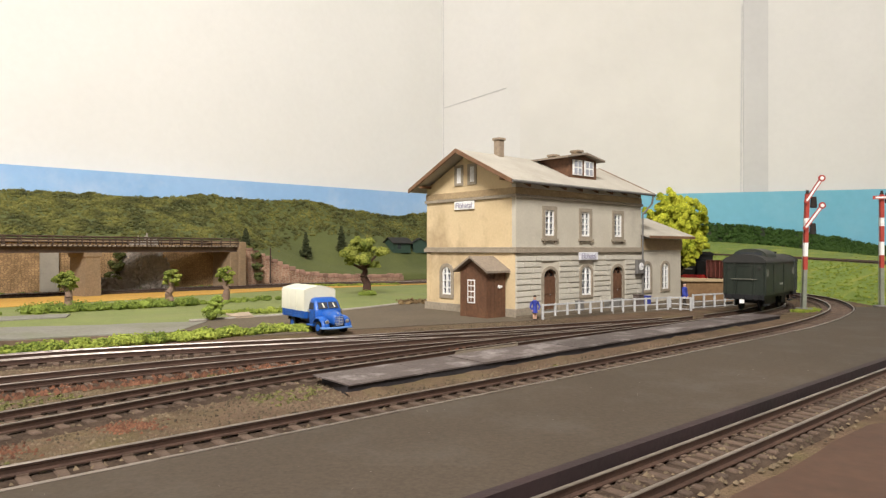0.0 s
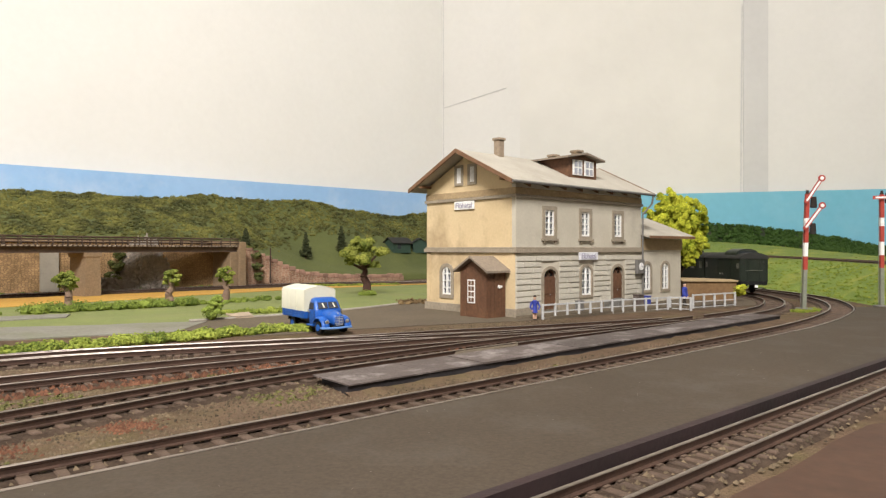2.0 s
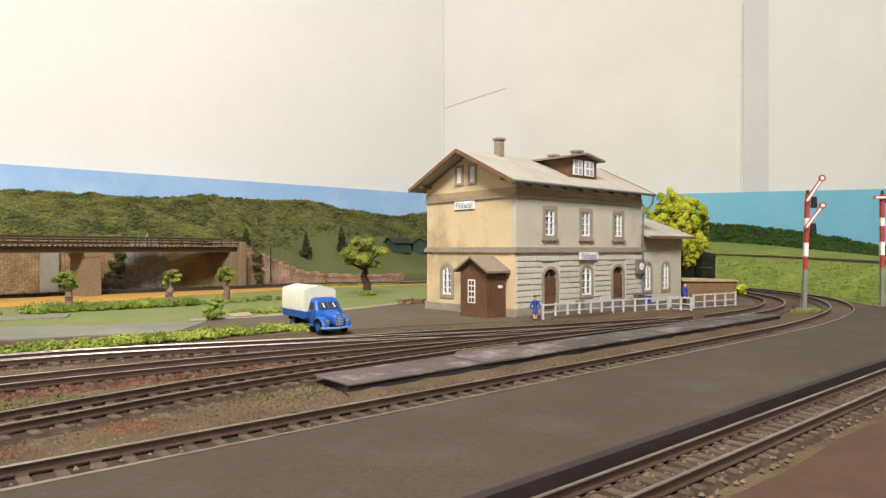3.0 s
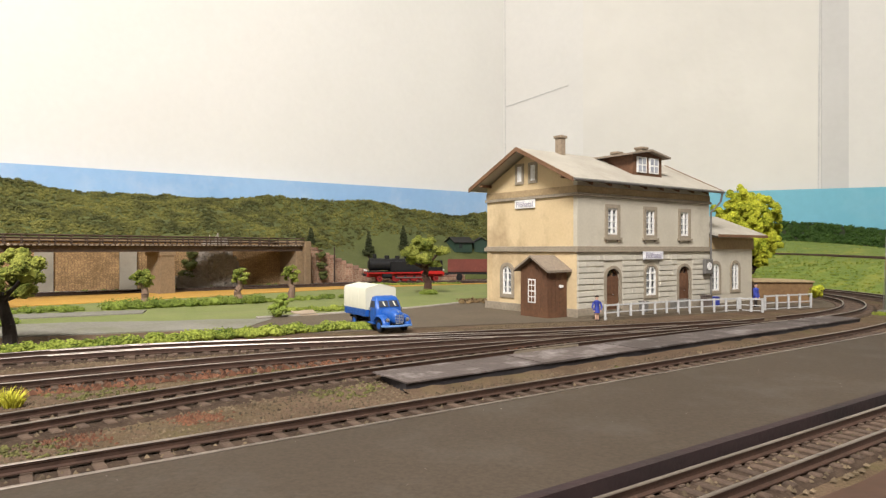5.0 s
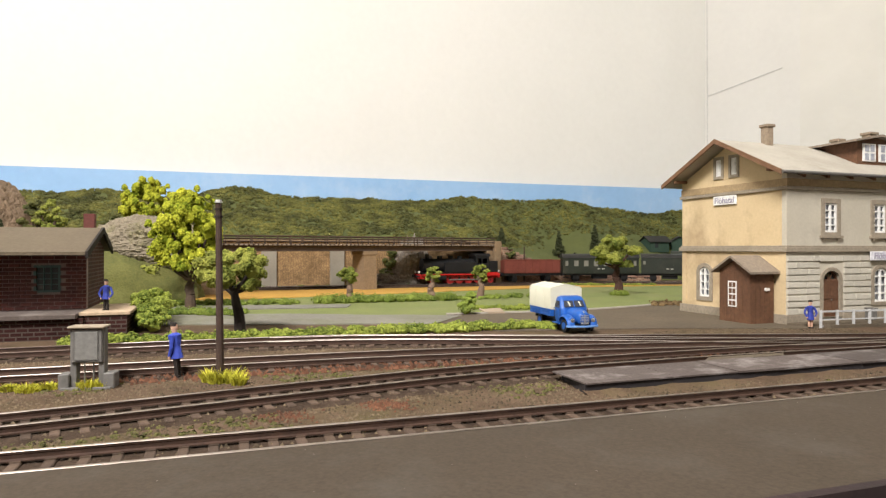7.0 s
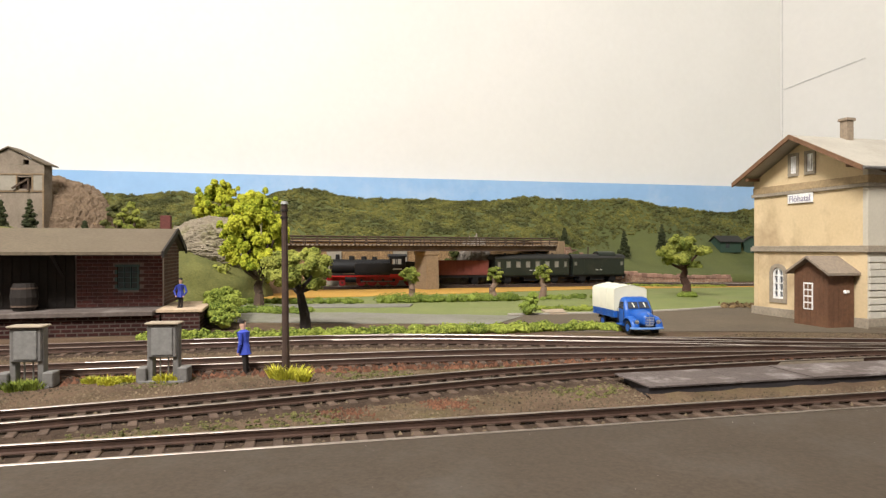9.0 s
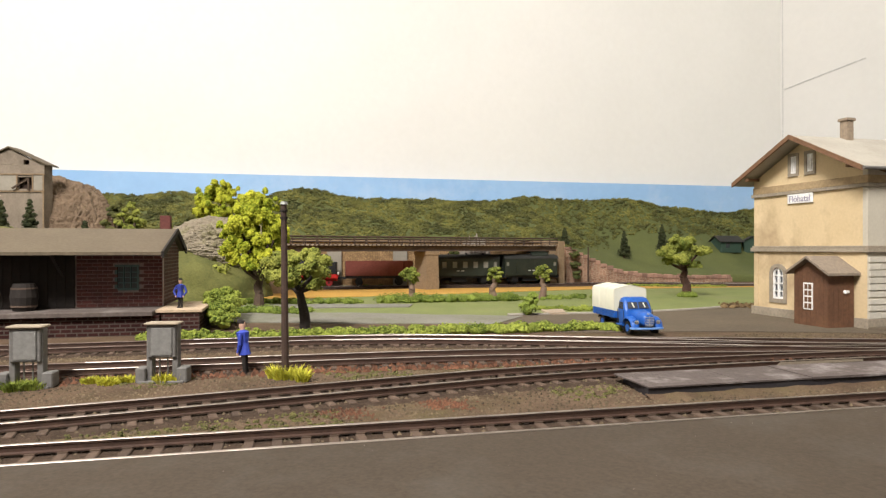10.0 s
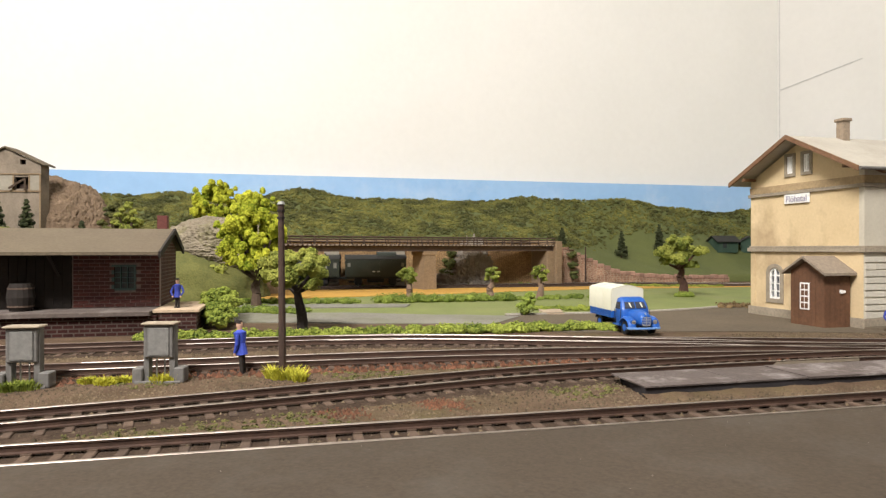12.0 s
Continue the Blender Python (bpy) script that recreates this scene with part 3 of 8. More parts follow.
def railway(points, label, gauge=1.65, spacing=0.76, length=2.95, width=0.28, step=1.2, z=0.0, clip=None, bed=True, head="rail_top", dull_to=None):
    line = smooth_line(points, step)
    track = thing("railway_track", 0, 0, z, 0, label, "railway track", "tracks of the station")
    low = [(-0.11, 0.16), (0.11, 0.16), (0.11, 0.19), (0.025, 0.22), (0.025, 0.33), (0.045, 0.34), (0.045, 0.398), (-0.045, 0.398), (-0.045, 0.34), (-0.025, 0.33), (-0.025, 0.22), (-0.11, 0.19)]
    top = [(-0.056, 0.386), (0.056, 0.386), (0.056, 0.394), (0.048, 0.407), (0.032, 0.416), (0.012, 0.419), (-0.012, 0.419), (-0.032, 0.416), (-0.048, 0.407), (-0.056, 0.394)]
    for side in (-1, 1):
        bm = bmesh.new()
        sweep(bm, line, side * (gauge / 2 + 0.04), low, 0)
        rail = part("rail", bm, "rail_side", track, "rust-brown rail with a bright head")
        # Heads up to dull_to take a darker, rougher metal.
        bright = [p for p in line if dull_to is None or ALONG.dot(p) >= dull_to - step]
        dulled = [p for p in line if dull_to is not None and ALONG.dot(p) < dull_to]
        for stretch, mat in ((bright, head), (dulled, "rail_dull")):
            if len(stretch) > 1:
                bm = bmesh.new()
                sweep(bm, stretch, side * (gauge / 2 + 0.04), top, 0)
                part("rail_head", bm, mat, rail)
    bm = bmesh.new()
    sweep(bm, line, 0.0, [(-length * 0.62, -0.05), (length * 0.62, -0.05), (length * 0.5, 0.085), (-length * 0.5, 0.085)] if bed else [(-1, -0.2), (1, -0.2), (0, -0.1)], 0)
    part("track_bed", bm, "bed", track, "gritty ballast bed")
    mesh = sleeper_mesh(length, width)
    rng = np.random.default_rng(int(length * 100) + len(points))
    fine = smooth_line(points, spacing)
    for p, d in list(zip(fine, headings(fine)))[:295]:
        if clip and not clip(p):
            continue
        ob = new("sleeper", mesh)
        ob.parent = track
        ob.matrix_basis = pose(p.x / 100, p.y / 100, dip(p.x, p.y) / 100 - rng.random() * 0.0003, 0, 0, math.degrees(math.atan2(d.y, d.x)) + rng.normal() * 1.2)
    return line


def tracks():
    lines = [
        railway(TRACK_A, "main platform track with rusty rails beside the paving"),
        railway(TRACK_B, "curving platform track with brown sleepers"),
        railway(LOOP, "curved main line round the back of the layout"),
        railway(TRACK_D, "siding with rust-stained ballast", dull_to=-7.0),
        railway(TRACK_E, "siding in front of the hedge with shiny rails", head="rail_polished", dull_to=-4.0),
        railway(TRACK_C, "narrow-gauge track in front of the paving", gauge=1.12, spacing=0.55, length=1.9, width=0.24),
        railway(TRACK_F, "crossover rails of a turnout", spacing=0.9, bed=False, z=-0.02),
    ]
    # loose stones
    rng = np.random.default_rng(11)
    verts, faces, rust_v, rust_f = [], [], [], []

    def pebble(v, f, x, y, z, s):
        k = len(v)
        for q in ((1, 0, 0), (0, 1, 0), (-1, 0, 0), (0, -1, 0), (0, 0, 1)):
            v.append((x + q[0] * s * (0.6 + 0.7 * rng.random()), y + q[1] * s * (0.6 + 0.7 * rng.random()), z + q[2] * s * (0.6 + 0.6 * rng.random()) - s * 0.2))
        f += [(k, k + 1, k + 4), (k + 1, k + 2, k + 4), (k + 2, k + 3, k + 4), (k + 3, k, k + 4)]
    for li, line in enumerate(lines[:6]):
        for p, d in zip(line, headings(line)):
            if p.length > 75 or p.y < 2:
                continue
            s = Vector((-d.y, d.x))
            near = 26 if p.length < 40 else 12
            if li == 5:
                near = 34
            for _ in range(near):
                o = rng.uniform(-2.3, 2.3) if li != 5 else rng.uniform(-1.35, 1.0)
                if li == 0 and o < -0.9:
                    continue
                q = p + s * o + d * rng.uniform(-0.6, 0.6)
                rust = li == 3 and o < 0.4 and p.x < 2
                pebble(rust_v if rust else verts, rust_f if rust else faces, q.x, q.y, 0.09 if abs(o) < 1.45 else 0.03, rng.uniform(0.05, 0.11) * (1.3 if rust else 1))
    for _ in range(46000):
        m, n = rng.uniform(-35, 40), rng.uniform(18.2, 35)
        x, y = plan(m, n)
        pebble(verts, faces, x, y, 0.005, rng.uniform(0.03, 0.08))
    for cx, cy in (plan(5.8, 21.35), plan(2.3, 21.0)):
        for _ in range(260):
            pebble(rust_v, rust_f, cx + rng.normal() * 0.5, cy + rng.normal() * 0.36, 0.02, rng.uniform(0.03, 0.085))
    siding = smooth_line(TRACK_D, 0.4)
    for p, d in zip(siding, headings(siding)):
        if -27 < p.x < 0:
            for _ in range(14):
                o = rng.uniform(-2.0, -0.55)
                pebble(rust_v, rust_f, p.x - d.y * o + d.x * rng.uniform(-0.2, 0.2), p.y + d.x * o + d.y * rng.uniform(-0.2, 0.2), 0.05, rng.uniform(0.08, 0.21))
    grit_v, grit_f = [], []
    for _ in range(70):
        x, y = plan(rng.uniform(-25, 40), rng.uniform(9.8, 16))
        pebble(grit_v, grit_f, x, y, 0.401, rng.uniform(0.008, 0.02))
    for p, q in (((-9.97, 15.38), 0.14), ((-9.8, 15.5), 0.1), ((-13.9, 20.5), 0.07), ((9.0, 44.2), 0.16), ((10.2, 44.9), 0.14), ((20.8, 40.9), 0.14)):
        pebble(grit_v, grit_f, p[0], p[1], 0.15, q)
    tagged(shell("grit", grit_v, grit_f, "kerb"), "scattered pale grit and paper crumbs", "grit", kind="stuff")
    ob = shell("ballast", verts, faces, "stone")
    tagged(ob, "loose grey-brown ballast stones round the tracks", "ballast", kind="stuff")
    ob = shell("ballast", rust_v, rust_f, "rust_stone")
    tagged(ob, "rust-red ballast lumps beside the siding", "ballast", kind="stuff")


ground()
tracks()


def platform():
    base = thing("platform", 0, 0, 0, 0, "weathered grey plank platform with black edges", "platform", kind="structure")
    bm = bmesh.new()
    m0, m1 = 13.2, 51.6
    prism(bm, [plan(m0, 20.75), plan(m1, 21.1), plan(m1, 23.3), plan(m0 + 0.4, 23.25)], 2, 0, 0.34)
    part("edge", bm, "plank_edge", base, "black platform edge")
    rng = np.random.default_rng(5)
    m = m0
    while m < m1 - 0.1:
        w = min(rng.uniform(2.0, 4.5), m1 - m)
        f0, f1 = (m - m0) / (m1 - m0), (m + w - m0) / (m1 - m0)
        bm = bmesh.new()
        h = 0.41 + rng.normal() * 0.01
        ragged = [rng.normal() * 0.02 for _ in range(4)]
        prism(bm, [plan(m + 0.005, 20.68 + 0.37 * f0 + ragged[0]), plan(m + w - 0.005, 20.68 + 0.37 * f1 + ragged[1]), plan(m + w - 0.005, 23.3 + 0.02 * f1 + ragged[2]), plan(m + 0.005, 23.3 + 0.02 * f0 + ragged[3])], 2, 0.342, h)
        part("plank", bm, "plank", base)
        m += w
    # grit heaped against the platform's edge
    bm = bmesh.new()
    rows = [[], [], []]
    for i in range(60):
        f = i / 59
        m, n = m0 - 0.1 + (m1 - m0) * f, 20.74 + 0.35 * f
        wob = rng.normal() * 0.03
        for row, (dn, z) in zip(rows, ((-1.0, -0.03), (-0.3 + wob, 0.05 + wob), (0.05, 0.13 + wob))):
            row.append(bm.verts.new((*plan(m, n + dn), z)))
    for a, b in zip(rows, rows[1:]):
        for i in range(59):
            bm.faces.new((a[i], a[i + 1], b[i + 1], b[i]))
    part("grit", bm, "ballast", base, "grit heaped against the platform edge")
    # small plank crossing beside the platform
    bm = bmesh.new()
    prism(bm, [plan(21, 23.6), plan(25.5, 23.6), plan(26.2, 24.3), plan(21.8, 24.3)], 2, 0.0, 0.36)
    part("ramp", bm, "yard", base, "dirt ramp between rails")


platform()

# ---- hills ----
SKYLINE = [(-90, 14.86), (-36.7, 14.86), (-29.7, 14.51), (-24.4, 14.32), (-18.0, 15.02), (-10.4, 14.36), (3.3, 15.43), (14.6, 14.22), (20.7, 14.47), (27.2, 14.93), (37.2, 14.29), (48.3, 15.06), (62.2, 14.85), (70.0, 15.21), (78.3, 13.88), (88.9, 12.87), (99.2, 13.61), (125, 12.0)]


def lookup(table, x):
    xs, zs = zip(*table)
    return float(np.interp(x, xs, zs))


def wall_top(m):
    return lookup([(-80, 6.3), (43.5, 6.4), (46, 5.5), (50.7, 3.4), (54.3, 1.7), (60, 0.9), (68, 0.6), (76, 0.5), (120, 0.4)], m)


def hill_z(m, n):
    f = min(1, max(0, (n - 101.2) / 20.5))
    lo, hi = wall_top(m), lookup(SKYLINE, m)
    prof = f ** 0.85 if m < 45 else f * (0.55 + 0.45 * f)
    x, y = plan(m, n)
    return lo + (hi - lo) * prof + (noise.noise((x * 0.11, y * 0.11, 0)) * 0.9 + noise.noise((x * 0.35, y * 0.35, 3)) * 0.35) * min(1, f * 4)


def hills():
    ms = np.arange(-75, 112, 1.5)
    ns = np.r_[101.19, np.linspace(101.2, 124.5, 20)]
    verts, faces = [], []
    for n in ns:
        for m in ms:
            x, y = plan(m, n)
            verts.append((x, y, -1.2 if n < 101.195 else hill_z(m, min(n, 121.7))))
    w = len(ms)
    for j in range(len(ns) - 1):
        for i in range(w - 1):
            faces.append((j * w + i, j * w + i + 1, (j + 1) * w + i + 1, (j + 1) * w + i))
    tagged(shell("hill", verts, faces, "slope", smooth=True), "dark green meadow slope under the wooded ridge", "hill", kind="structure")
    rng = np.random.default_rng(21)
    cs, rs = [], []
    while len(cs) < 13000:
        m, n = rng.uniform(-70, 108), rng.uniform(102.2, 122.4)
        edge = 102.5 if m < 46 else 102.5 + min(12.0, (m - 46) * 0.75)
        if n < edge + rng.normal() * 0.5:
            continue
        x, y = plan(m, n)
        cs.append((x, y, hill_z(m, min(n, 121.7)) + rng.uniform(-0.2, 0.15)))
        rs.append(rng.uniform(0.2, 0.5))
    ob = flock("forest", rng, cs, rs, 14, 0.11, "leaf_forest", None, 0.7, -0.1)
    tagged(ob, "dark green and ochre flocked forest on the ridge", "forest", kind="stuff")


hills()


def right_bank():
    rows = [
        [(46, 44, 0), (40.8, 58, 0), (41.8, 70, 0), (43, 84, 0), (41, 97, 0), (33, 108, 0), (24, 116, 0)],
        [(58, 45, 3.4), (53, 62, 3.4), (52.5, 77, 3.5), (54, 92, 3.7), (48, 110, 4.2), (38, 121, 4.4), (26, 128, 4.4)],
        [(60.5, 45.5, 3.4), (55.5, 62.5, 3.4), (55, 77.5, 3.5), (56.3, 93, 3.7), (50, 112, 4.2), (39, 123.5, 4.4), (26, 131, 4.4)],
        [(110, 95, 3.2), (98, 112, 3.3), (86, 127, 3.5), (76.5, 133, 4.9), (65, 138, 6.35), (50, 142, 7.2), (25, 146, 7.5)],
        [(122, 108, 4.6), (108, 121, 4.8), (92, 135.8, 5.6), (81, 140, 7.9), (68.5, 143.8, 10.0), (53.6, 148, 11.0), (15, 158, 11.0)],
    ]
    names = [("bank", "bank", "bright green flocked grass bank with yellow tufts"), ("embankment", "ballast", "brown ballasted strip on top of the grass bank"), ("hill", "bank", "green-ochre meadow rising behind the bank"), ("hill", "hill", "dark green hedge-covered hilltop")]
    rng = np.random.default_rng(8)
    for (lo, hi), (name, mat, label) in zip(zip(rows, rows[1:]), names):
        a = [smooth3(lo, 40), smooth3(hi, 40)]
        k = 14
        verts, faces = [], []
        for j in range(k + 1):
            for i in range(41):
                p = a[0][i].lerp(a[1][i], j / k)
                bulge = math.sin(math.pi * j / k) * (0.5 if mat == "bank" else 0.0)
                verts.append((p.x, p.y, p.z + bulge + noise.noise(p * 0.3) * 0.15 * (0 < j < k)))
        for j in range(k):
            for i in range(40):
                faces.append((j * 41 + i, j * 41 + i + 1, (j + 1) * 41 + i + 1, (j + 1) * 41 + i))
        tagged(shell(name, verts, faces, mat, smooth=True), label, name, kind="structure")
        n = {"bank": 5200, "hill": 3000}.get(mat, 0) if name != "embankment" else 0
        if mat == "bank" and name == "hill":
            n = 1500
        if n:
            cs, rs = [], []
            for _ in range(n):
                v = verts[rng.integers(len(verts))]
                cs.append((v[0] + rng.normal() * 0.8, v[1] + rng.normal() * 0.8, v[2] - 0.1))
                rs.append(rng.uniform(0.08, 0.2) if mat == "bank" else rng.uniform(0.35, 0.65))
            ob = flock("shrub", rng, cs, rs, 8 if mat == "bank" else 16, 0.07 if mat == "bank" else 0.17, "leaf_bank" if mat == "bank" else "leaf_hill", None, 0.5 if mat == "bank" else 0.9, 0.0)
            tagged(ob, "tufts of yellow-green flock on the slope" if mat == "bank" else "dark green hedge flock on the hilltop", "shrubs", kind="stuff")
    # a line of rusty rail on the embankment
    bm = bmesh.new()
    for row in (rows[1], rows[2]):
        pts = smooth3(row, 30)
        for p, q in zip(pts, pts[1:]):
            rod(bm, p + Vector((0, 0, 0.2)), q + Vector((0, 0, 0.2)), 0.12, n=5)
    tagged(finish("rail", bm, "rail_side"), "rusty rails on the embankment", "rail")


def smooth3(points, n):
    p = [Vector(q) for q in points]
    p = [p[0] * 2 - p[1], *p, p[-1] * 2 - p[-2]]
    out = []
    for j in range(n + 1):
        f = j / n * (len(p) - 3)
        i = min(int(f), len(p) - 4) + 1
        t = f - (i - 1)
        out.append(0.5 * ((2 * p[i]) + (p[i + 1] - p[i - 1]) * t + (2 * p[i - 1] - 5 * p[i] + 4 * p[i + 1] - p[i + 2]) * t * t + (3 * p[i] - p[i - 1] - 3 * p[i + 1] + p[i + 2]) * t ** 3))
    return out


right_bank()

# ---- station building ----
STATION = (5.47, 51.5, 0.0, 42.0)


def front_map(s, z, d):
    return (s, d, z)


def side_map(s, z, d):
    return (d, s, z)


def back_side_map(at):
    return lambda s, z, d: (at - d, s, z)


def mapped(bm, pts, to, d0, d1, mi=0):
    """An outline in (s, z), pushed from depth d0 to d1, in the plane that `to` names."""
    a = [bm.verts.new(to(p[0], p[1], d0)) for p in pts]
    b = [bm.verts.new(to(p[0], p[1], d1)) for p in pts]
    k = len(pts)
    for i in range(k):
        bm.faces.new((a[i], a[(i + 1) % k], b[(i + 1) % k], b[i])).material_index = mi
    bm.faces.new(a[::-1]).material_index = mi
    bm.faces.new(b).material_index = mi


def mrect(bm, s0, z0, s1, z1, to, d0, d1, mi=0):
    mapped(bm, [(s0, z0), (s1, z0), (s1, z1), (s0, z1)], to, d0, d1, mi)


def arch(s, z0, z1, w, n=8):
    """Outline of an opening w wide with a round head."""
    r = w / 2
    spring = z1 - r * 0.8
    return [(s - r, z0), (s + r, z0)] + [(s + r * math.cos(a), spring + r * 0.8 * math.sin(a)) for a in (math.pi * k / n for k in range(n + 1))]


def wall_panel(bm, s0, s1, z0, z1, to, thick, openings):
    """A wall with real openings: (s, z0, z1, width, arched)."""
    xs = sorted({s0, s1, *(o[0] - o[3] / 2 for o in openings), *(o[0] + o[3] / 2 for o in openings)})
    for a, b in zip(xs, xs[1:]):
        mid = (a + b) / 2
        holes = sorted((o for o in openings if o[0] - o[3] / 2 < mid < o[0] + o[3] / 2), key=lambda o: o[1])
        z = z0
        for o in holes:
            if o[1] > z:
                mrect(bm, a, z, b, o[1], to, 0, thick)
            z = o[2]
            if o[4]:
                r = o[3] / 2
                head = arch(*o[:4])[2:]
                for half in (head[:len(head) // 2 + 1], head[len(head) // 2:]):
                    corner = (o[0] + r, o[2]) if half[0][0] > o[0] + 0.01 else (o[0] - r, o[2])
                    for p, q in zip(half, half[1:]):
                        mapped(bm, [p, q, corner], to, 0, thick)
        if z1 > z:
            mrect(bm, a, z, b, z1, to, 0, thick)
    bmesh.ops.remove_doubles(bm, verts=bm.verts, dist=0.002)


def ring_outline(bm, outer, inner, to, d0, d1):
    k = len(outer)
    v = [[bm.verts.new(to(p[0], p[1], d)) for p in line] for line in (outer, inner) for d in (d0, d1)]
    o0, o1, i0, i1 = v
    for i in range(k):
        j = (i + 1) % k
        bm.faces.new((o0[i], o0[j], i0[j], i0[i]))
        bm.faces.new((o1[i], o1[j], i1[j], i1[i]))
        bm.faces.new((o0[i], o0[j], o1[j], o1[i]))
        bm.faces.new((i0[i], i0[j], i1[j], i1[i]))


def outline(s, z0, z1, w, arched):
    return arch(s, z0, z1, w) if arched else [(s - w / 2, z0), (s + w / 2, z0), (s + w / 2, z1), (s - w / 2, z1)]


def window(parent, s, z0, z1, w, arched, to, rows=3, surround=0.32, sill=True):
    bm = bmesh.new()
    ring_outline(bm, outline(s, z0 - surround, z1 + surround, w + 2 * surround, arched), outline(s, z0, z1, w, arched), to, -0.09, 0.1)
    win = part("window", bm, "trim", parent, "white casement window in a brown stone surround")
    bm = bmesh.new()
    f = 0.14
    ring_outline(bm, outline(s, z0, z1, w, arched), outline(s, z0 + f, z1 - f, w - 2 * f, arched), to, 0.0, 0.12)
    mrect(bm, s - 0.08, z0, s + 0.08, z1 - f, to, -0.02, 0.12)
    for r in range(1, rows + 1):
        zz = z0 + (z1 - z0) * r / (rows + 1)
        mrect(bm, s - w / 2, zz - 0.05, s + w / 2, zz + 0.05, to, 0.01, 0.11)
    part("window_frame", bm, "white", win, "white glazing bars")
    bm = bmesh.new()
    mapped(bm, outline(s, z0, z1, w, arched), to, 0.13, 0.15)
    part("pane", bm, "clear", win)
    # Pale sheet added behind the glass sets how bright the pane looks.
    bm = bmesh.new()
    mapped(bm, outline(s, z0, z1, w, arched), to, 0.2, 0.22)
    part("curtain", bm, "curtain", win)
    if sill:
        bm = bmesh.new()
        mrect(bm, s - w / 2 - surround - 0.12, z0 - surround - 0.1, s + w / 2 + surround + 0.12, z0 - surround + 0.08, to, -0.2, 0.0)
        for k in (-1, 1):
            mrect(bm, s + k * (w / 2 + 0.1) - 0.1, z0 - surround - 0.28, s + k * (w / 2 + 0.1) + 0.1, z0 - surround - 0.1, to, -0.15, 0.0)
        part("window_sill", bm, "trim", win)


def arched_door(parent, s, z0, z1, w, to):
    bm = bmesh.new()
    ring_outline(bm, outline(s, z0 - 0.02, z1 + 0.25, w + 0.5, True), outline(s, z0, z1, w, True), to, -0.09, 0.1)
    door = part("door", bm, "trim", parent, "brown panelled door in an arched stone surround")
    bm = bmesh.new()
    spring = z1 - w * 0.45
    mrect(bm, s - w / 2, z0, s + w / 2, spring, to, 0.06, 0.3)
    for side in (-1, 1):
        for a, b in ((0.08, 0.42), (0.5, 0.92)):
            h = spring - z0
            mrect(bm, s + side * w * 0.25 - w * 0.17, z0 + h * a, s + side * w * 0.25 + w * 0.17, z0 + h * b, to, 0.02, 0.07)
    part("leaf", bm, "porch", door)
    bm = bmesh.new()
    ring_outline(bm, outline(s, spring, z1, w, True), outline(s, spring + 0.1, z1 - 0.1, w - 0.2, True), to, 0.13, 0.28)
    for a in (60, 90, 120):
        dx = math.cos(radians(a)) * w * 0.5
        mapped(bm, [(s - 0.03, spring), (s + 0.03, spring), (s + dx + 0.03, z1 - 0.12), (s + dx - 0.03, z1 - 0.12)], to, 0.15, 0.2)
    part("fanlight", bm, "porch", door)
    bm = bmesh.new()
    mapped(bm, outline(s, spring, z1, w, True), to, 0.29, 0.31)
    part("pane", bm, "glass", door)
    bm = bmesh.new()
    rod(bm, to(s + 0.12, z0 + 1.2, 0.12), to(s + 0.12, z0 + 1.2, 0.02), 0.05, n=6)
    part("door_handle", bm, "steel", door)


def gable_roof(parent, x0, x1, y0, y1, z_eave, z_ridge, thick=0.22):
    mid = (y0 + y1) / 2
    for a, b in ((y0, mid), (y1, mid)):
        bm = bmesh.new()
        prism(bm, [(a, z_eave), (b, z_ridge), (b, z_ridge - thick), (a, z_eave - thick)], 0, x0, x1)
        part("roof", bm, "roof", parent, "pale grey roofing felt")
        for x in (x0, x1):
            bm = bmesh.new()
            prism(bm, [(a, z_eave + 0.04), (b, z_ridge + 0.04), (b, z_ridge - 0.3), (a, z_eave - 0.3)], 0, x - 0.12, x + 0.02 if x == x0 else x + 0.12)
            part("bargeboard", bm, "fascia", parent, "red-brown timber bargeboard")
    n = int((x1 - x0) / 2.2)
    for i in range(1, n):
        x = x0 + (x1 - x0) * i / n
        for side, a in ((1, y0), (-1, y1)):
            bm = bmesh.new()
            rise = (z_ridge - z_eave) / abs(mid - y0)
            prism(bm, [(a + side * 0.15, z_eave - thick - 0.25 + rise * 0.1), (a + side * 1.25, z_eave - thick - 0.25 + rise * 1.2), (a + side * 1.25, z_eave - thick + rise * 1.2), (a + side * 0.15, z_eave - thick + rise * 0.1)], 0, x - 0.12, x + 0.12)
            part("rafter", bm, "fascia", parent)


def lettering(parent, text, at, size, facing, mat="ink"):
    """Built-in font turned into a thin mesh."""
    cu = bpy.data.curves.new("lettering", "FONT")
    cu.body, cu.size, cu.extrude, cu.align_x, cu.align_y = text, size / 100, 0.0002, "CENTER", "CENTER"
    tmp = bpy.data.objects.new("lettering", cu)
    scene.collection.objects.link(tmp)
    me = bpy.data.meshes.new_from_object(tmp.evaluated_get(bpy.context.evaluated_depsgraph_get()))
    bpy.data.objects.remove(tmp)
    me.name = "lettering"
    me.materials.clear()
    me.materials.append(M[mat])
    ob = new("lettering", me)
    ob.parent = parent
    ob.matrix_basis = pose(at[0] / 100, at[1] / 100, at[2] / 100, 90, 0, facing)
    ob["label"] = "dark lettering of the station name"
    return ob


M["clear"] = material("window_glass", (0.9, 0.92, 0.95), (0.95, 0.96, 0.98), 0.05, 20, 100, 0.0, spec=0.5, glass=1.0)
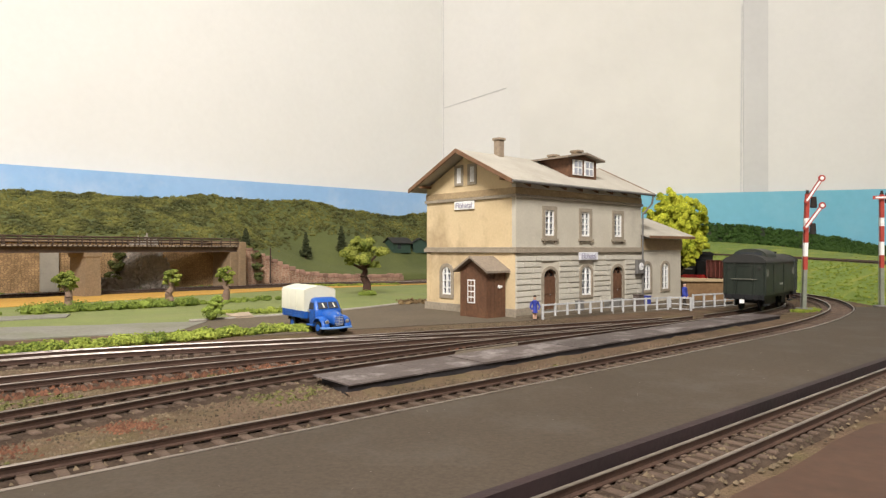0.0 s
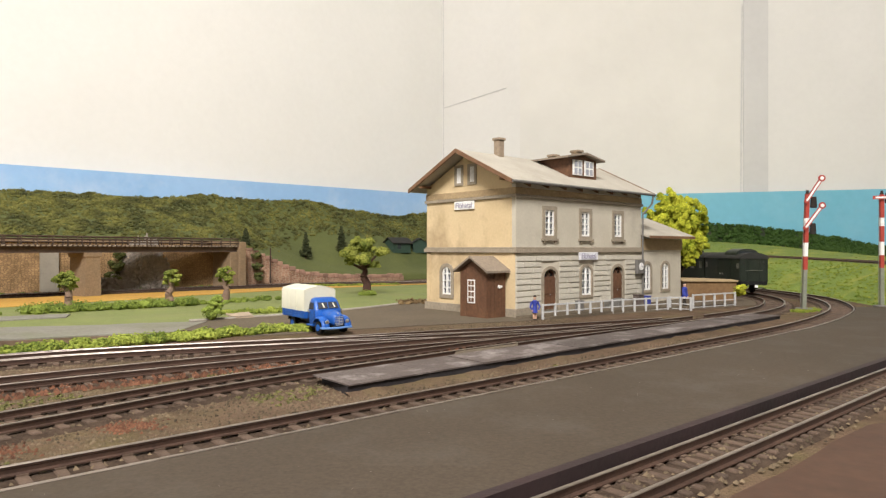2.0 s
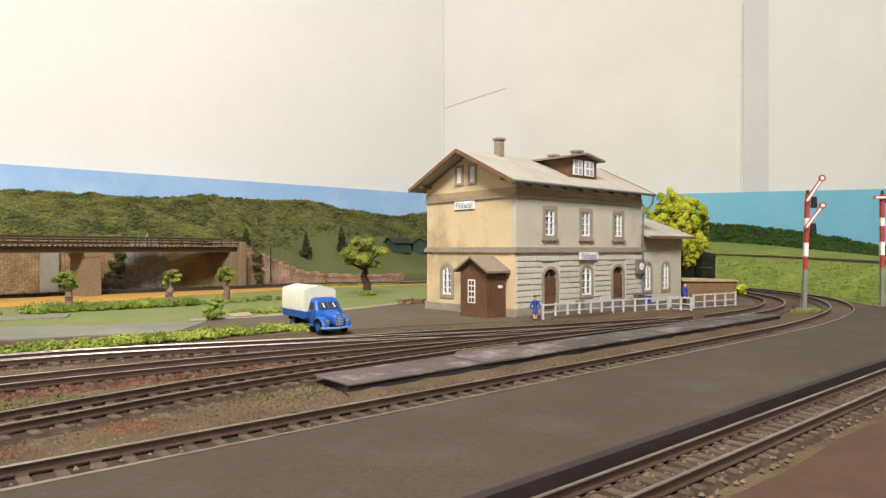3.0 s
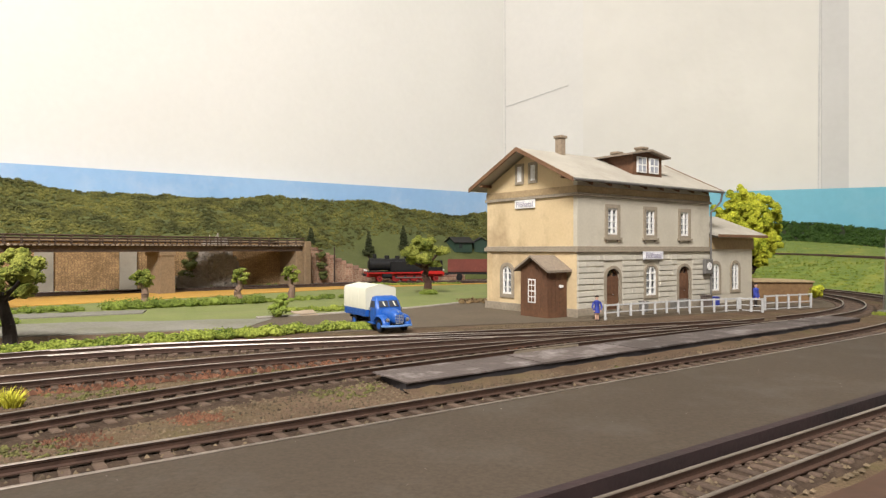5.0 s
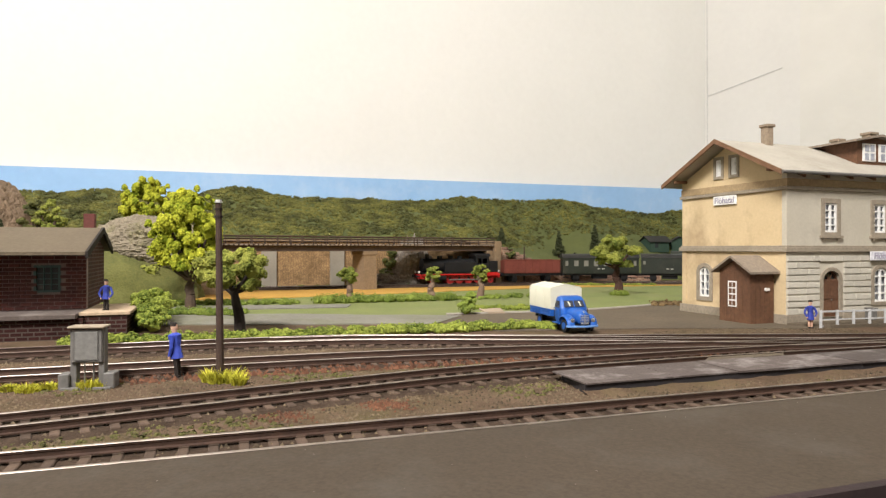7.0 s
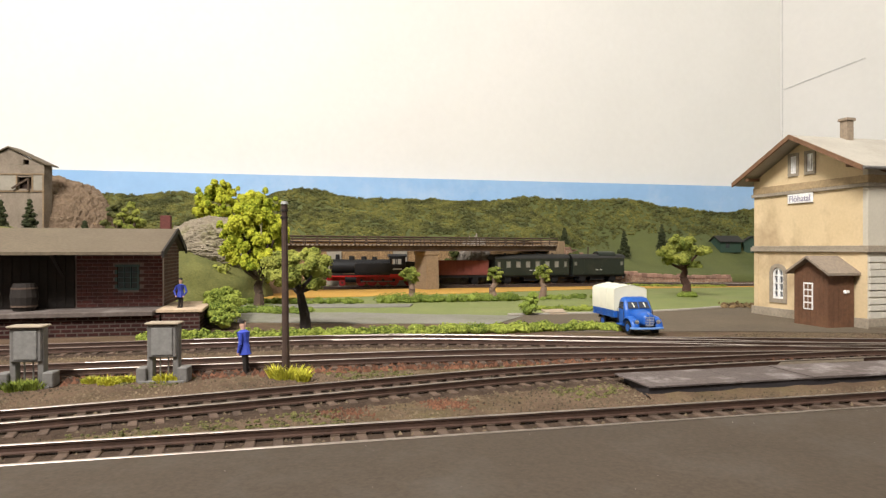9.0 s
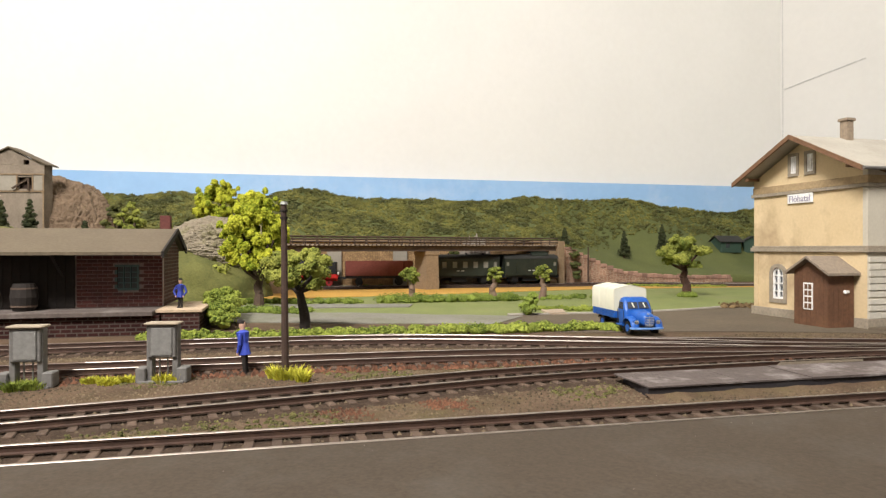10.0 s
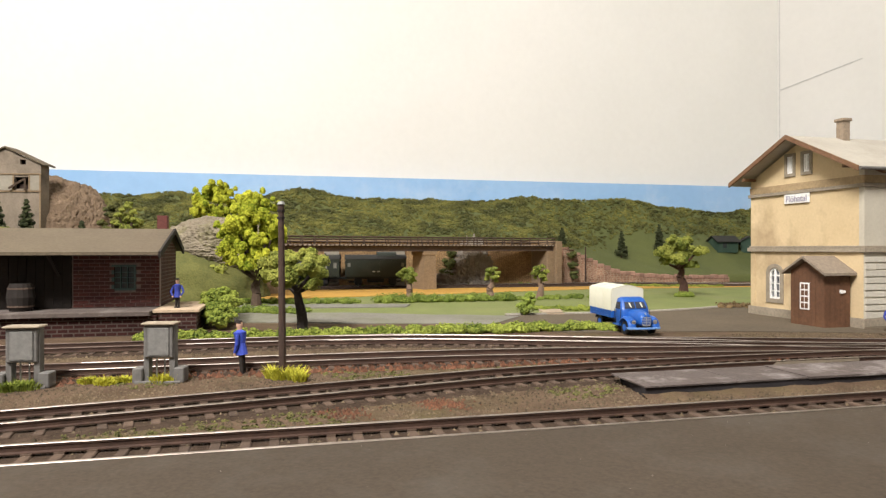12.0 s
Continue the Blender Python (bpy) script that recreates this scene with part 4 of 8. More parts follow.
M["curtain"] = material("pale_pane_backing", (0.20, 0.21, 0.25), (0.46, 0.48, 0.53), 0.9, 80, 500, 0.1)


def chimney(parent, x, y, z0, z1, w):
    bm = bmesh.new()
    box(bm, x - w / 2, y - w / 2, z0, x + w / 2, y + w / 2, z1 - 0.2, 0.04)
    stack = part("chimney", bm, "chimney", parent, "grey-brown brick chimney")
    bm = bmesh.new()
    box(bm, x - w / 2 - 0.1, y - w / 2 - 0.1, z1 - 0.22, x + w / 2 + 0.1, y + w / 2 + 0.1, z1, 0.03)
    part("cap", bm, "chimney", stack)


M["chimney"] = material("chimney_brick", (0.22, 0.17, 0.12), (0.32, 0.25, 0.18), 0.9, 80, 600, 0.5)


def station():
    x, y, z, turn = STATION
    st = thing("station_building", x, y, z, turn, "two-storey cream and grey model railway station with a felt roof", "station")
    L, W, T = 17.9, 10.7, 0.4
    top = 10.7
    front_open = [(4.1, 6.5, 8.6, 1.2, False), (9.0, 6.5, 8.6, 1.2, False), (13.95, 6.5, 8.6, 1.2, False),
                  (4.15, 0.45, 3.75, 1.6, True), (9.1, 1.4, 3.9, 1.4, True), (13.9, 0.45, 3.8, 1.6, True)]
    side_open = [(8.0, 1.45, 3.85, 1.15, True), (6.45, 11.0, 12.3, 0.6, False), (4.85, 11.0, 12.3, 0.6, False)]
    bm = bmesh.new()
    wall_panel(bm, 0, L, 0, top, front_map, T, front_open)
    part("wall", bm, "plaster_grey", st, "grey rendered platform front")
    bm = bmesh.new()
    wall_panel(bm, 0.41, W, 0, 10.2, side_map, T, side_open[:1])
    # gable, cut round its two small windows
    rise = 3.18 / (W / 2 + 1.2)

    def roof_at(s):
        return 10.5 + rise * (min(s, W - s) + 1.2) - 0.3
    cuts = [0.41, 2, 3.5, 4.55, 5.15, W / 2, 6.15, 6.75, 8, 9.4, W]
    for a, b in zip(cuts, cuts[1:]):
        hole = any(abs((a + b) / 2 - o[0]) < 0.25 for o in side_open[1:])
        if hole:
            mrect(bm, a, 10.2, b, 11.0, side_map, 0, T)
            mapped(bm, [(a, 12.3), (b, 12.3), (b, roof_at(b)), (a, roof_at(a))], side_map, 0, T)
        else:
            mapped(bm, [(a, 10.2), (b, 10.2), (b, roof_at(b)), (a, roof_at(a))], side_map, 0, T)
    bmesh.ops.remove_doubles(bm, verts=bm.verts, dist=0.002)
    part("wall", bm, "plaster", st, "warm cream plaster gable wall with weather streaks")
    bm = bmesh.new()
    mrect(bm, 0.41, 0, W, 10.7, back_side_map(L), 0, T)
    mapped(bm, [(0.41, 10.7), (W, 10.7), (W / 2, 13.3)], back_side_map(L), 0, T)
    box(bm, 0.41, W - T, 0, L - 0.41, W, top)
    part("wall", bm, "plaster_grey", st)
    bm = bmesh.new()
    box(bm, 0.5, 0.5, 0.0, L - 0.5, W - 0.5, 0.2)
    box(bm, 0.5, 0.5, 5.2, L - 0.5, W - 0.5, 5.35)
    box(bm, 0.5, 0.5, 10.0, L - 0.5, W - 0.5, 10.1)
    part("storey_floor", bm, "dark_timber", st)
    # rusticated courses on the platform front
    rng = np.random.default_rng(3)
    edges = [0.0, L]
    for o in front_open[3:]:
        edges += [o[0] - o[3] / 2 - 0.36, o[0] + o[3] / 2 + 0.36]
    edges = sorted(edges)
    zz = 0.75
    while zz < 4.75:
        h = 0.46
        for a, b in zip(edges, edges[1:]):
            mid = (a + b) / 2
            if any(abs(mid - o[0]) < o[3] / 2 + 0.3 and zz < o[2] + 0.3 and zz + h > o[1] - 0.45 for o in front_open[3:]):
                continue
            at = a
            while at < b - 0.05:
                w = min(rng.uniform(0.9, 2.4), b - at)
                w = b - at if b - at - w < 0.4 else w
                bm = bmesh.new()
                lift = rng.normal() * 0.015
                mrect(bm, at + 0.02, zz + lift, at + w - 0.02, zz + h - 0.085 + rng.normal() * 0.012, front_map, -0.075 - rng.random() * 0.06, 0.0)
                bmesh.ops.bevel(bm, geom=list(bm.edges), offset=0.02, segments=1, affect="EDGES")
                part("stone_course", bm, "course", st)
                at += w
        zz += h
    # plinth, belts, cornice
    for name, mat, z0, z1, out in (("plinth", "trim", 0.0, 0.7, 0.15), ("belt", "trim", 5.1, 5.42, 0.2), ("belt", "trim", 5.42, 5.55, 0.1), ("cornice", "trim", 9.45, 9.7, 0.16), ("cornice", "band", 9.72, 10.25, 0.06)):
        bm = bmesh.new()
        if name != "plinth":
            box(bm, -out, -out, z0, L + out, -0.001, z1, 0.02)
        box(bm, -out, 0.0, z0, -0.001, W + out, z1, 0.02)
        if name == "plinth":
            for a, b in ((-out, 3.1), (5.2, 12.9), (14.9, L + out)):
                box(bm, a, -out, z0, b, -0.001, z1, 0.02)
        part(name, bm, mat, st)
    # quoin strips at the corners of the gable wall
    for s in (0.05, W - 0.55):
        bm = bmesh.new()
        mrect(bm, s, 0.72, s + 0.5, 5.08, side_map, -0.05, 0)
        part("pilaster", bm, "plaster", st)
    for o in front_open[:3]:
        window(st, o[0], o[1], o[2], o[3], False, front_map, 3)
    window(st, 9.1, 1.4, 3.9, 1.4, True, front_map, 3, 0.25, False)
    arched_door(st, 4.15, 0.45, 3.75, 1.6, front_map)
    arched_door(st, 13.9, 0.45, 3.8, 1.6, front_map)
    window(st, 8.0, 1.45, 3.85, 1.15, True, side_map, 3, 0.32, False)
    for s in (6.45, 4.85):
        window(st, s, 11.0, 12.3, 0.6, False, side_map, 3, 0.22, False)
    gable_roof(st, -1.3, L + 1.0, -0.8, W + 0.95, 10.7, 13.68)
    for zb in (10.3,):
        yy = 0.5 if zb < 11 else 4.0
        for s in (yy, W - yy):
            bm = bmesh.new()
            rod(bm, (-1.2, s, roof_at(s) - 0.15), (0.0, s, roof_at(s) - 0.15), 0.16, n=4)
            part("bracket", bm, "fascia", st)
    chimney(st, 3.6, 5.2, 12.9, 15.1, 0.66)
    chimney(st, 15.15, 5.5, 12.8, 15.2, 0.8)
    chimney(st, 11.6, 5.6, 12.8, 14.45, 0.7)
    # dormer
    dx0, dx1, dy = 8.5, 12.6, 1.4
    bm = bmesh.new()
    mid = (dx0 + dx1) / 2
    prism(bm, [(dx0, 11.0), (dx1, 11.0), (dx1, 13.5), (mid, 13.85), (dx0, 13.5)], 1, dy, W / 2 + 0.3)
    dormer = part("dormer", bm, "porch", st, "brown boarded roof dormer with two white windows")
    for a, b in ((dx0 - 0.7, mid), (dx1 + 0.7, mid)):
        bm = bmesh.new()
        zl = 13.5 - 0.7 * (0.35 / (mid - dx0))
        prism(bm, [(a, zl + 0.18), (b, 14.05), (b, 13.88), (a, zl + 0.02)], 1, dy - 0.5, W / 2 + 0.9)
        part("dormer_roof", bm, "porch_roof", dormer)
    for s in (mid - 0.85, mid + 0.85):
        bm = bmesh.new()
        mrect(bm, s - 0.66, 12.0, s + 0.66, 13.35, lambda a, b, d: (a, d + dy, b), -0.1, 0.0)
        part("window_frame", bm, "white", dormer)
        for k in (-1, 1):
            for lev in (12.1, 12.75):
                bm = bmesh.new()
                mrect(bm, s + k * 0.29 - 0.2, lev, s + k * 0.29 + 0.2, lev + 0.5, lambda a, b, d: (a, d + dy, b), -0.13, -0.101)
                part("pane", bm, "curtain", dormer)
    # gutters and downpipe
    bm = bmesh.new()
    rod(bm, (-1.3, -0.88, 10.58), (L + 1.0, -0.88, 10.58), 0.12, n=8)
    part("gutter", bm, "grey_paint", st)
    bm = bmesh.new()
    rod(bm, (L + 0.75, -0.88, 10.5), (L + 0.75, -0.7, 9.7), 0.1, n=8)
    rod(bm, (L + 0.75, -0.7, 9.7), (L - 0.1, -0.25, 8.7), 0.09, n=8)
    rod(bm, (L - 0.1, -0.25, 8.7), (L - 0.1, -0.25, 0.6), 0.08, n=8)
    part("downpipe", bm, "grey_paint", st)
    # porch at the gable wall
    p0, p1, px = 0.95, 3.9, -2.25
    mid = (p0 + p1) / 2
    bm = bmesh.new()
    prism(bm, [(p0, 0), (p1, 0), (p1, 3.8), (mid, 4.55), (p0, 3.8)], 0, px, -0.16)
    porch = part("porch", bm, "porch", st, "red-brown boarded entrance porch")
    for a in (p0 - 0.45, p1 + 0.45):
        bm = bmesh.new()
        prism(bm, [(a, 3.72), (mid, 4.85), (mid, 4.68), (a, 3.55)], 0, px - 0.45, -0.02)
        part("porch_roof", bm, "porch_roof", porch, "brown-grey porch roof")
    for i in range(8):
        bm = bmesh.new()
        s = p0 + (p1 - p0) * i / 8
        box(bm, px - 0.03, s + 0.01, 0.05, px - 0.001, s + (p1 - p0) / 8 - 0.01, 3.75)
        part("board", bm, "porch", porch)
    for i in range(5):
        bm = bmesh.new()
        s = px + (-px - 0.2) * i / 5
        box(bm, s + 0.01, p0 - 0.03, 0.05, s + (-px - 0.2) / 5 - 0.01, p0 - 0.001, 3.75)
        part("board", bm, "porch", porch)
    bm = bmesh.new()
    box(bm, px - 0.09, 2.2, 1.15, px - 0.031, 3.0, 3.0)
    frame_ob = part("window_frame", bm, "white", porch)
    for i in range(4):
        for k in range(2):
            bm = bmesh.new()
            box(bm, px - 0.11, 2.28 + k * 0.34, 1.24 + i * 0.44, px - 0.091, 2.54 + k * 0.34, 1.58 + i * 0.44)
            part("pane", bm, "porch", frame_ob)
    bm = bmesh.new()
    rod(bm, (-0.95, p0 - 0.14, 2.45), (-0.95, p0 - 0.03, 2.45), 0.13, n=10)
    rod(bm, (-0.7, p0 - 0.1, 2.45), (-0.7, p0 - 0.03, 2.45), 0.1, n=8)
    part("lamp", bm, "white", porch, "small white lamp on the porch")
    # signs
    bm = bmesh.new()
    box(bm, -0.14, 4.5, 8.72, -0.06, 6.95, 9.44, 0.03)
    s1 = part("sign", bm, "white", st, "white name board")
    lettering(s1, "Flöhatal", (-0.15, 5.73, 9.06), 0.66, -90)
    bm = bmesh.new()
    box(bm, 7.75, -0.3, 4.45, 10.5, -0.2, 5.12, 0.03)
    s2 = part("sign", bm, "sign_grey", st, "pale name board above the window")
    lettering(s2, "Flöhatal", (9.12, -0.31, 4.78), 0.68, 0)
    # annex
    a0, a1, ad = L, 25.7, 8.6
    aopen = [(19.15, 1.4, 3.95, 1.25, True), (22.55, 1.4, 3.95, 1.25, True)]

    def annex_map(s, zz, d):
        return (s, d + 0.15, zz)
    bm = bmesh.new()
    wall_panel(bm, a0 + 0.01, a1, 0, 6.6, annex_map, T, aopen)
    mrect(bm, 0.56, 0, ad, 6.6, back_side_map(a1), 0, T)
    mapped(bm, [(0.56, 6.6), (ad, 6.6), (ad / 2 + 0.4, 8.4)], back_side_map(a1), 0, T)
    part("annex_wall", bm, "plaster_grey", st, "grey rendered side wing")
    for o in aopen:
        window(st, o[0], o[1], o[2], o[3], True, annex_map, 3, 0.28, False)
    bm = bmesh.new()
    box(bm, a0 + 0.2, 0.02, 5.3, a1 + 0.1, 0.149, 6.4)
    part("annex_band", bm, "band", st)
    amid = ad / 2 + 0.3
    for a in (-0.8, ad + 1.3):
        bm = bmesh.new()
        prism(bm, [(a, 6.7), (amid, 8.75), (amid, 8.55), (a, 6.5)], 0, a0 - 0.05, a1 + 1.1)
        part("annex_roof", bm, "roof", st, "grey felt roof of the side wing")
    bm = bmesh.new()
    box(bm, a0 + 0.2, -0.9, 6.42, a1 + 1.1, -0.8, 6.68)
    part("fascia_board", bm, "fascia", st)
    # clock on a bracket
    bm = bmesh.new()
    box(bm, 16.5, -0.5, 3.05, 17.75, -0.2, 4.4, 0.05)
    clock = part("clock", bm, "grey_paint", st, "square dark station clock with a white dial")
    bm = bmesh.new()
    rod(bm, (17.12, -0.55, 3.75), (17.12, -0.49, 3.75), 0.36, n=20)
    part("dial", bm, "white", clock)
    bm = bmesh.new()
    box(bm, 17.09, -0.58, 3.75, 17.15, -0.551, 4.05)
    box(bm, 17.12, -0.58, 3.72, 17.32, -0.551, 3.78)
    part("clock_hand", bm, "ink", clock)


M["course"] = material("pale_stone_course", (0.46, 0.43, 0.36), (0.58, 0.545, 0.465), 0.9, 40, 500, 0.12, grainy=0.15, vary=0.06, stain=(0.38, 0.34, 0.28), stain_amount=0.4, stain_scale=40)
M["band"] = material("ochre_timber_band", (0.33, 0.24, 0.13), (0.42, 0.31, 0.18), 0.85, 60, 500, 0.3, stain=(0.2, 0.14, 0.08), stain_amount=0.5, stain_scale=50)
M["sign_grey"] = material("pale_sign", (0.62, 0.62, 0.66), (0.7, 0.7, 0.74), 0.6, 60, 500, 0.05)
M["porch_roof"] = material("porch_roof_felt", (0.19, 0.15, 0.11), (0.27, 0.22, 0.17), 0.9, 40, 500, 0.3)
station()


def station_platform():
    """Low pavement along the station front, with its fence."""
    bm = bmesh.new()
    prism(bm, [(5.4, 50.6), (8.0, 50.4), (14.8, 55.6), (22.0, 59.6), (27.3, 62.8), (24.5, 69.5), (18.9, 63.0), (5.75, 51.3)], 2, -0.1, 0.22)
    tagged(finish("pavement", bm, "yard"), "grey raised pavement along the station front", "pavement", kind="structure")
    pts = [Vector(p) for p in ((7.4, 50.35), (14.7, 55.6), (19.6, 58.3))]
    fence_run(pts, 11, 1.15, "pale grey picket fence with open rails")
    fence_run([Vector((19.9, 58.6)), Vector((21.4, 57.7))], 2, 1.15, "short pale grey fence return")
    fence_run([Vector((22.2, 59.3)), Vector((27.3, 62.4))], 4, 1.3, "pale fence at the end of the pavement")


def fence_run(pts, n, h, label):
    total = sum((b - a).length for a, b in zip(pts, pts[1:]))
    fence = thing("fence", 0, 0, 0, 0, label, "fence", "fences along the pavement")

    def at(s):
        for a, b in zip(pts, pts[1:]):
            d = (b - a).length
            if s <= d + 1e-6:
                return a.lerp(b, s / d)
            s -= d
        return pts[-1]
    for i in range(n + 1):
        p = at(total * i / n)
        bm = bmesh.new()
        box(bm, p.x - 0.09, p.y - 0.09, 0, p.x + 0.09, p.y + 0.09, h + 0.05, 0.02)
        part("post", bm, "fence", fence)
    for z, half in ((h * 0.97, 0.09), (h * 0.5, 0.06), (h * 0.12, 0.05)):
        for a, b in zip(pts, pts[1:]):
            bm = bmesh.new()
            rod(bm, (a.x, a.y, z), (b.x, b.y, z), half, n=4)
            part("rail", bm, "fence", fence)


station_platform()

# ---- bridge, retaining wall, rocks ----


def masonry(name, a, b, mortar, wide, high, bump=0.6, rubble=0.0, scale=40.0):
    """Stone or brick for far walls: local x or y along the wall, local z up; rubble bends the courses."""
    mat = bpy.data.materials.new(name)
    mat.use_nodes = True
    nt = mat.node_tree
    bs = nt.nodes["Principled BSDF"]
    bs.inputs["Roughness"].default_value = 0.95
    bs.inputs["Specular IOR Level"].default_value = 0.2
    co = nt.nodes.new("ShaderNodeTexCoord")
    sep = nt.nodes.new("ShaderNodeSeparateXYZ")
    com = nt.nodes.new("ShaderNodeCombineXYZ")
    nt.links.new(co.outputs["Object"], sep.inputs[0])
    along = nt.nodes.new("ShaderNodeMath")
    nt.links.new(sep.outputs[0], along.inputs[0])
    nt.links.new(sep.outputs[1], along.inputs[1])
    nt.links.new(along.outputs[0], com.inputs[0])
    nt.links.new(sep.outputs[2], com.inputs[1])
    n = nt.nodes.new("ShaderNodeTexNoise")
    n.inputs["Scale"].default_value, n.inputs["Detail"].default_value = scale, 5.0
    nt.links.new(co.outputs["Object"], n.inputs["Vector"])
    mx = nt.nodes.new("ShaderNodeMix")
    mx.data_type, mx.blend_type = "RGBA", "OVERLAY"
    mx.inputs[0].default_value = 0.8
    bp = nt.nodes.new("ShaderNodeBump")
    bp.inputs["Strength"].default_value, bp.inputs["Distance"].default_value = bump, 0.001
    if rubble:
        size = nt.nodes.new("ShaderNodeVectorMath")
        size.operation = "MULTIPLY"
        size.inputs[1].default_value = (100 / wide, 100 / high, 0)
        nt.links.new(com.outputs[0], size.inputs[0])
        cells, edge = nt.nodes.new("ShaderNodeTexVoronoi"), nt.nodes.new("ShaderNodeTexVoronoi")
        edge.feature = "DISTANCE_TO_EDGE"
        for v in (cells, edge):
            v.voronoi_dimensions = "2D"
            v.inputs["Scale"].default_value, v.inputs["Randomness"].default_value = 1.0, rubble
            nt.links.new(size.outputs[0], v.inputs["Vector"])
        tone = nt.nodes.new("ShaderNodeMix")
        tone.data_type = "RGBA"
        tone.inputs[6].default_value, tone.inputs[7].default_value = rgb(a), rgb(b)
        nt.links.new(cells.outputs["Color"], tone.inputs[0])
        joint = nt.nodes.new("ShaderNodeMapRange")
        joint.inputs[1].default_value, joint.inputs[2].default_value = 0.02, 0.14
        nt.links.new(edge.outputs["Distance"], joint.inputs[0])
        col = nt.nodes.new("ShaderNodeMix")
        col.data_type = "RGBA"
        col.inputs[6].default_value = rgb(mortar)
        nt.links.new(joint.outputs[0], col.inputs[0])
        nt.links.new(tone.outputs[2], col.inputs[7])
        nt.links.new(col.outputs[2], mx.inputs[6])
        nt.links.new(joint.outputs[0], bp.inputs["Height"])
    else:
        br = nt.nodes.new("ShaderNodeTexBrick")
        br.inputs["Scale"].default_value = 1.0
        br.inputs["Brick Width"].default_value, br.inputs["Row Height"].default_value = wide / 100, high / 100
        br.inputs["Mortar Size"].default_value = 0.0004
        br.inputs["Color1"].default_value, br.inputs["Color2"].default_value, br.inputs["Mortar"].default_value = rgb(a), rgb(b), rgb(mortar)
        nt.links.new(com.outputs[0], br.inputs["Vector"])
        nt.links.new(br.outputs["Color"], mx.inputs[6])
        bp.invert = True
        nt.links.new(br.outputs["Fac"], bp.inputs["Height"])
    nt.links.new(n.outputs[0], mx.inputs[7])
    nt.links.new(mx.outputs[2], bs.inputs["Base Color"])
    nt.links.new(bp.outputs[0], bs.inputs["Normal"])
    return mat


M["wall_ochre"] = masonry("ochre_masonry", (0.48, 0.31, 0.15), (0.29, 0.18, 0.09), (0.19, 0.125, 0.07), 0.38, 0.22, 0.8, 0.75)
M["wall_pink"] = masonry("pink_masonry", (0.42, 0.25, 0.165), (0.27, 0.145, 0.095), (0.46, 0.36, 0.26), 0.6, 0.34, 0.8, 0.75)
TURN = math.degrees(TRACK)


def rocky(name, size, seed, mat, at, turn, label, rough=0.3):
    """A craggy outcrop."""
    bm = bmesh.new()
    bmesh.ops.create_icosphere(bm, subdivisions=6, radius=1.0)
    for v in bm.verts:
        d = v.co.normalized()
        k = 1 + rough * noise.noise(d * 2.1 + Vector((seed, 0, 0))) + rough * 0.5 * noise.noise(d * 5 + Vector((0, seed, 0))) + (0.3 if name == "hill" else 1.0) * rough * (0.5 * noise.noise(d * 13) + 0.4 * noise.noise(d * 27) + 0.28 * noise.noise(d * 55))
        v.co = Vector((d.x * size[0], d.y * size[1], d.z * size[2])) * k
    ob = finish(name, bm, mat, smooth=name == "hill")
    ob.matrix_world = pose(at[0] / 100, at[1] / 100, at[2] / 100, 0, 0, turn)
    return tagged(ob, label, "rock", kind="structure")


def retaining_wall():
    wall = thing("retaining_wall", *plan(0, 100.6), 0, TURN, "ochre stone retaining wall under the wooded hill", "wall", kind="structure")
    bm = bmesh.new()
    box(bm, -60, 0, -1.2, 43.5, 1.2, 6.3)
    part("wall", bm, "wall_ochre", wall)
    bm = bmesh.new()
    box(bm, -60, -0.25, 6.31, 43.5, 1.3, 6.65)
    part("coping", bm, "pier", wall)
    for m in (7.4, 17.5, -6):
        bm = bmesh.new()
        box(bm, m - 1.1, -0.5, -0.9, m + 1.1, -0.01, 6.0, 0.05)
        part("pilaster", bm, "concrete", wall, "pale concrete pilaster")
    slope = thing("retaining_wall", *plan(43.5, 100.4), 0, TURN, "pinkish stepped stone wall falling along the slope", "wall", kind="structure")
    tops = [(0.01, 6.4), (1.2, 5.7), (5.1, 4.0), (7.2, 3.0), (10.8, 1.5), (16.5, 0.7), (22, 0.45), (33, 0.3)]
    bm = bmesh.new()
    prism(bm, [(0.01, -1.2), (33, -1.2), *reversed(tops)], 1, 0, 1.0)
    part("wall", bm, "wall_pink", slope)
    rng = np.random.default_rng(4)
    xs, zs = zip(*tops)
    x = 0.3
    while x < 32.5:
        w = rng.uniform(0.6, 1.2)
        z = float(np.interp(x + w / 2, xs, zs))
        bm = bmesh.new()
        box(bm, x, -0.12, z - 0.25, x + w - 0.06, 1.1, z + rng.uniform(0.2, 0.5), 0.06)
        part("coping_stone", bm, "pinkstone", slope)
        x += w
    rocky("rock", (3.4, 1.8, 5.9), 3, "rock", (*plan(29.2, 99.6), 0.3), TURN, "dark grey craggy rock face in the wall")
    rocky("rock", (3.0, 1.4, 1.6), 9, "rock", (*plan(26.0, 99.2), 0.1), TURN, "dark grey rubble at the wall's foot")


retaining_wall()


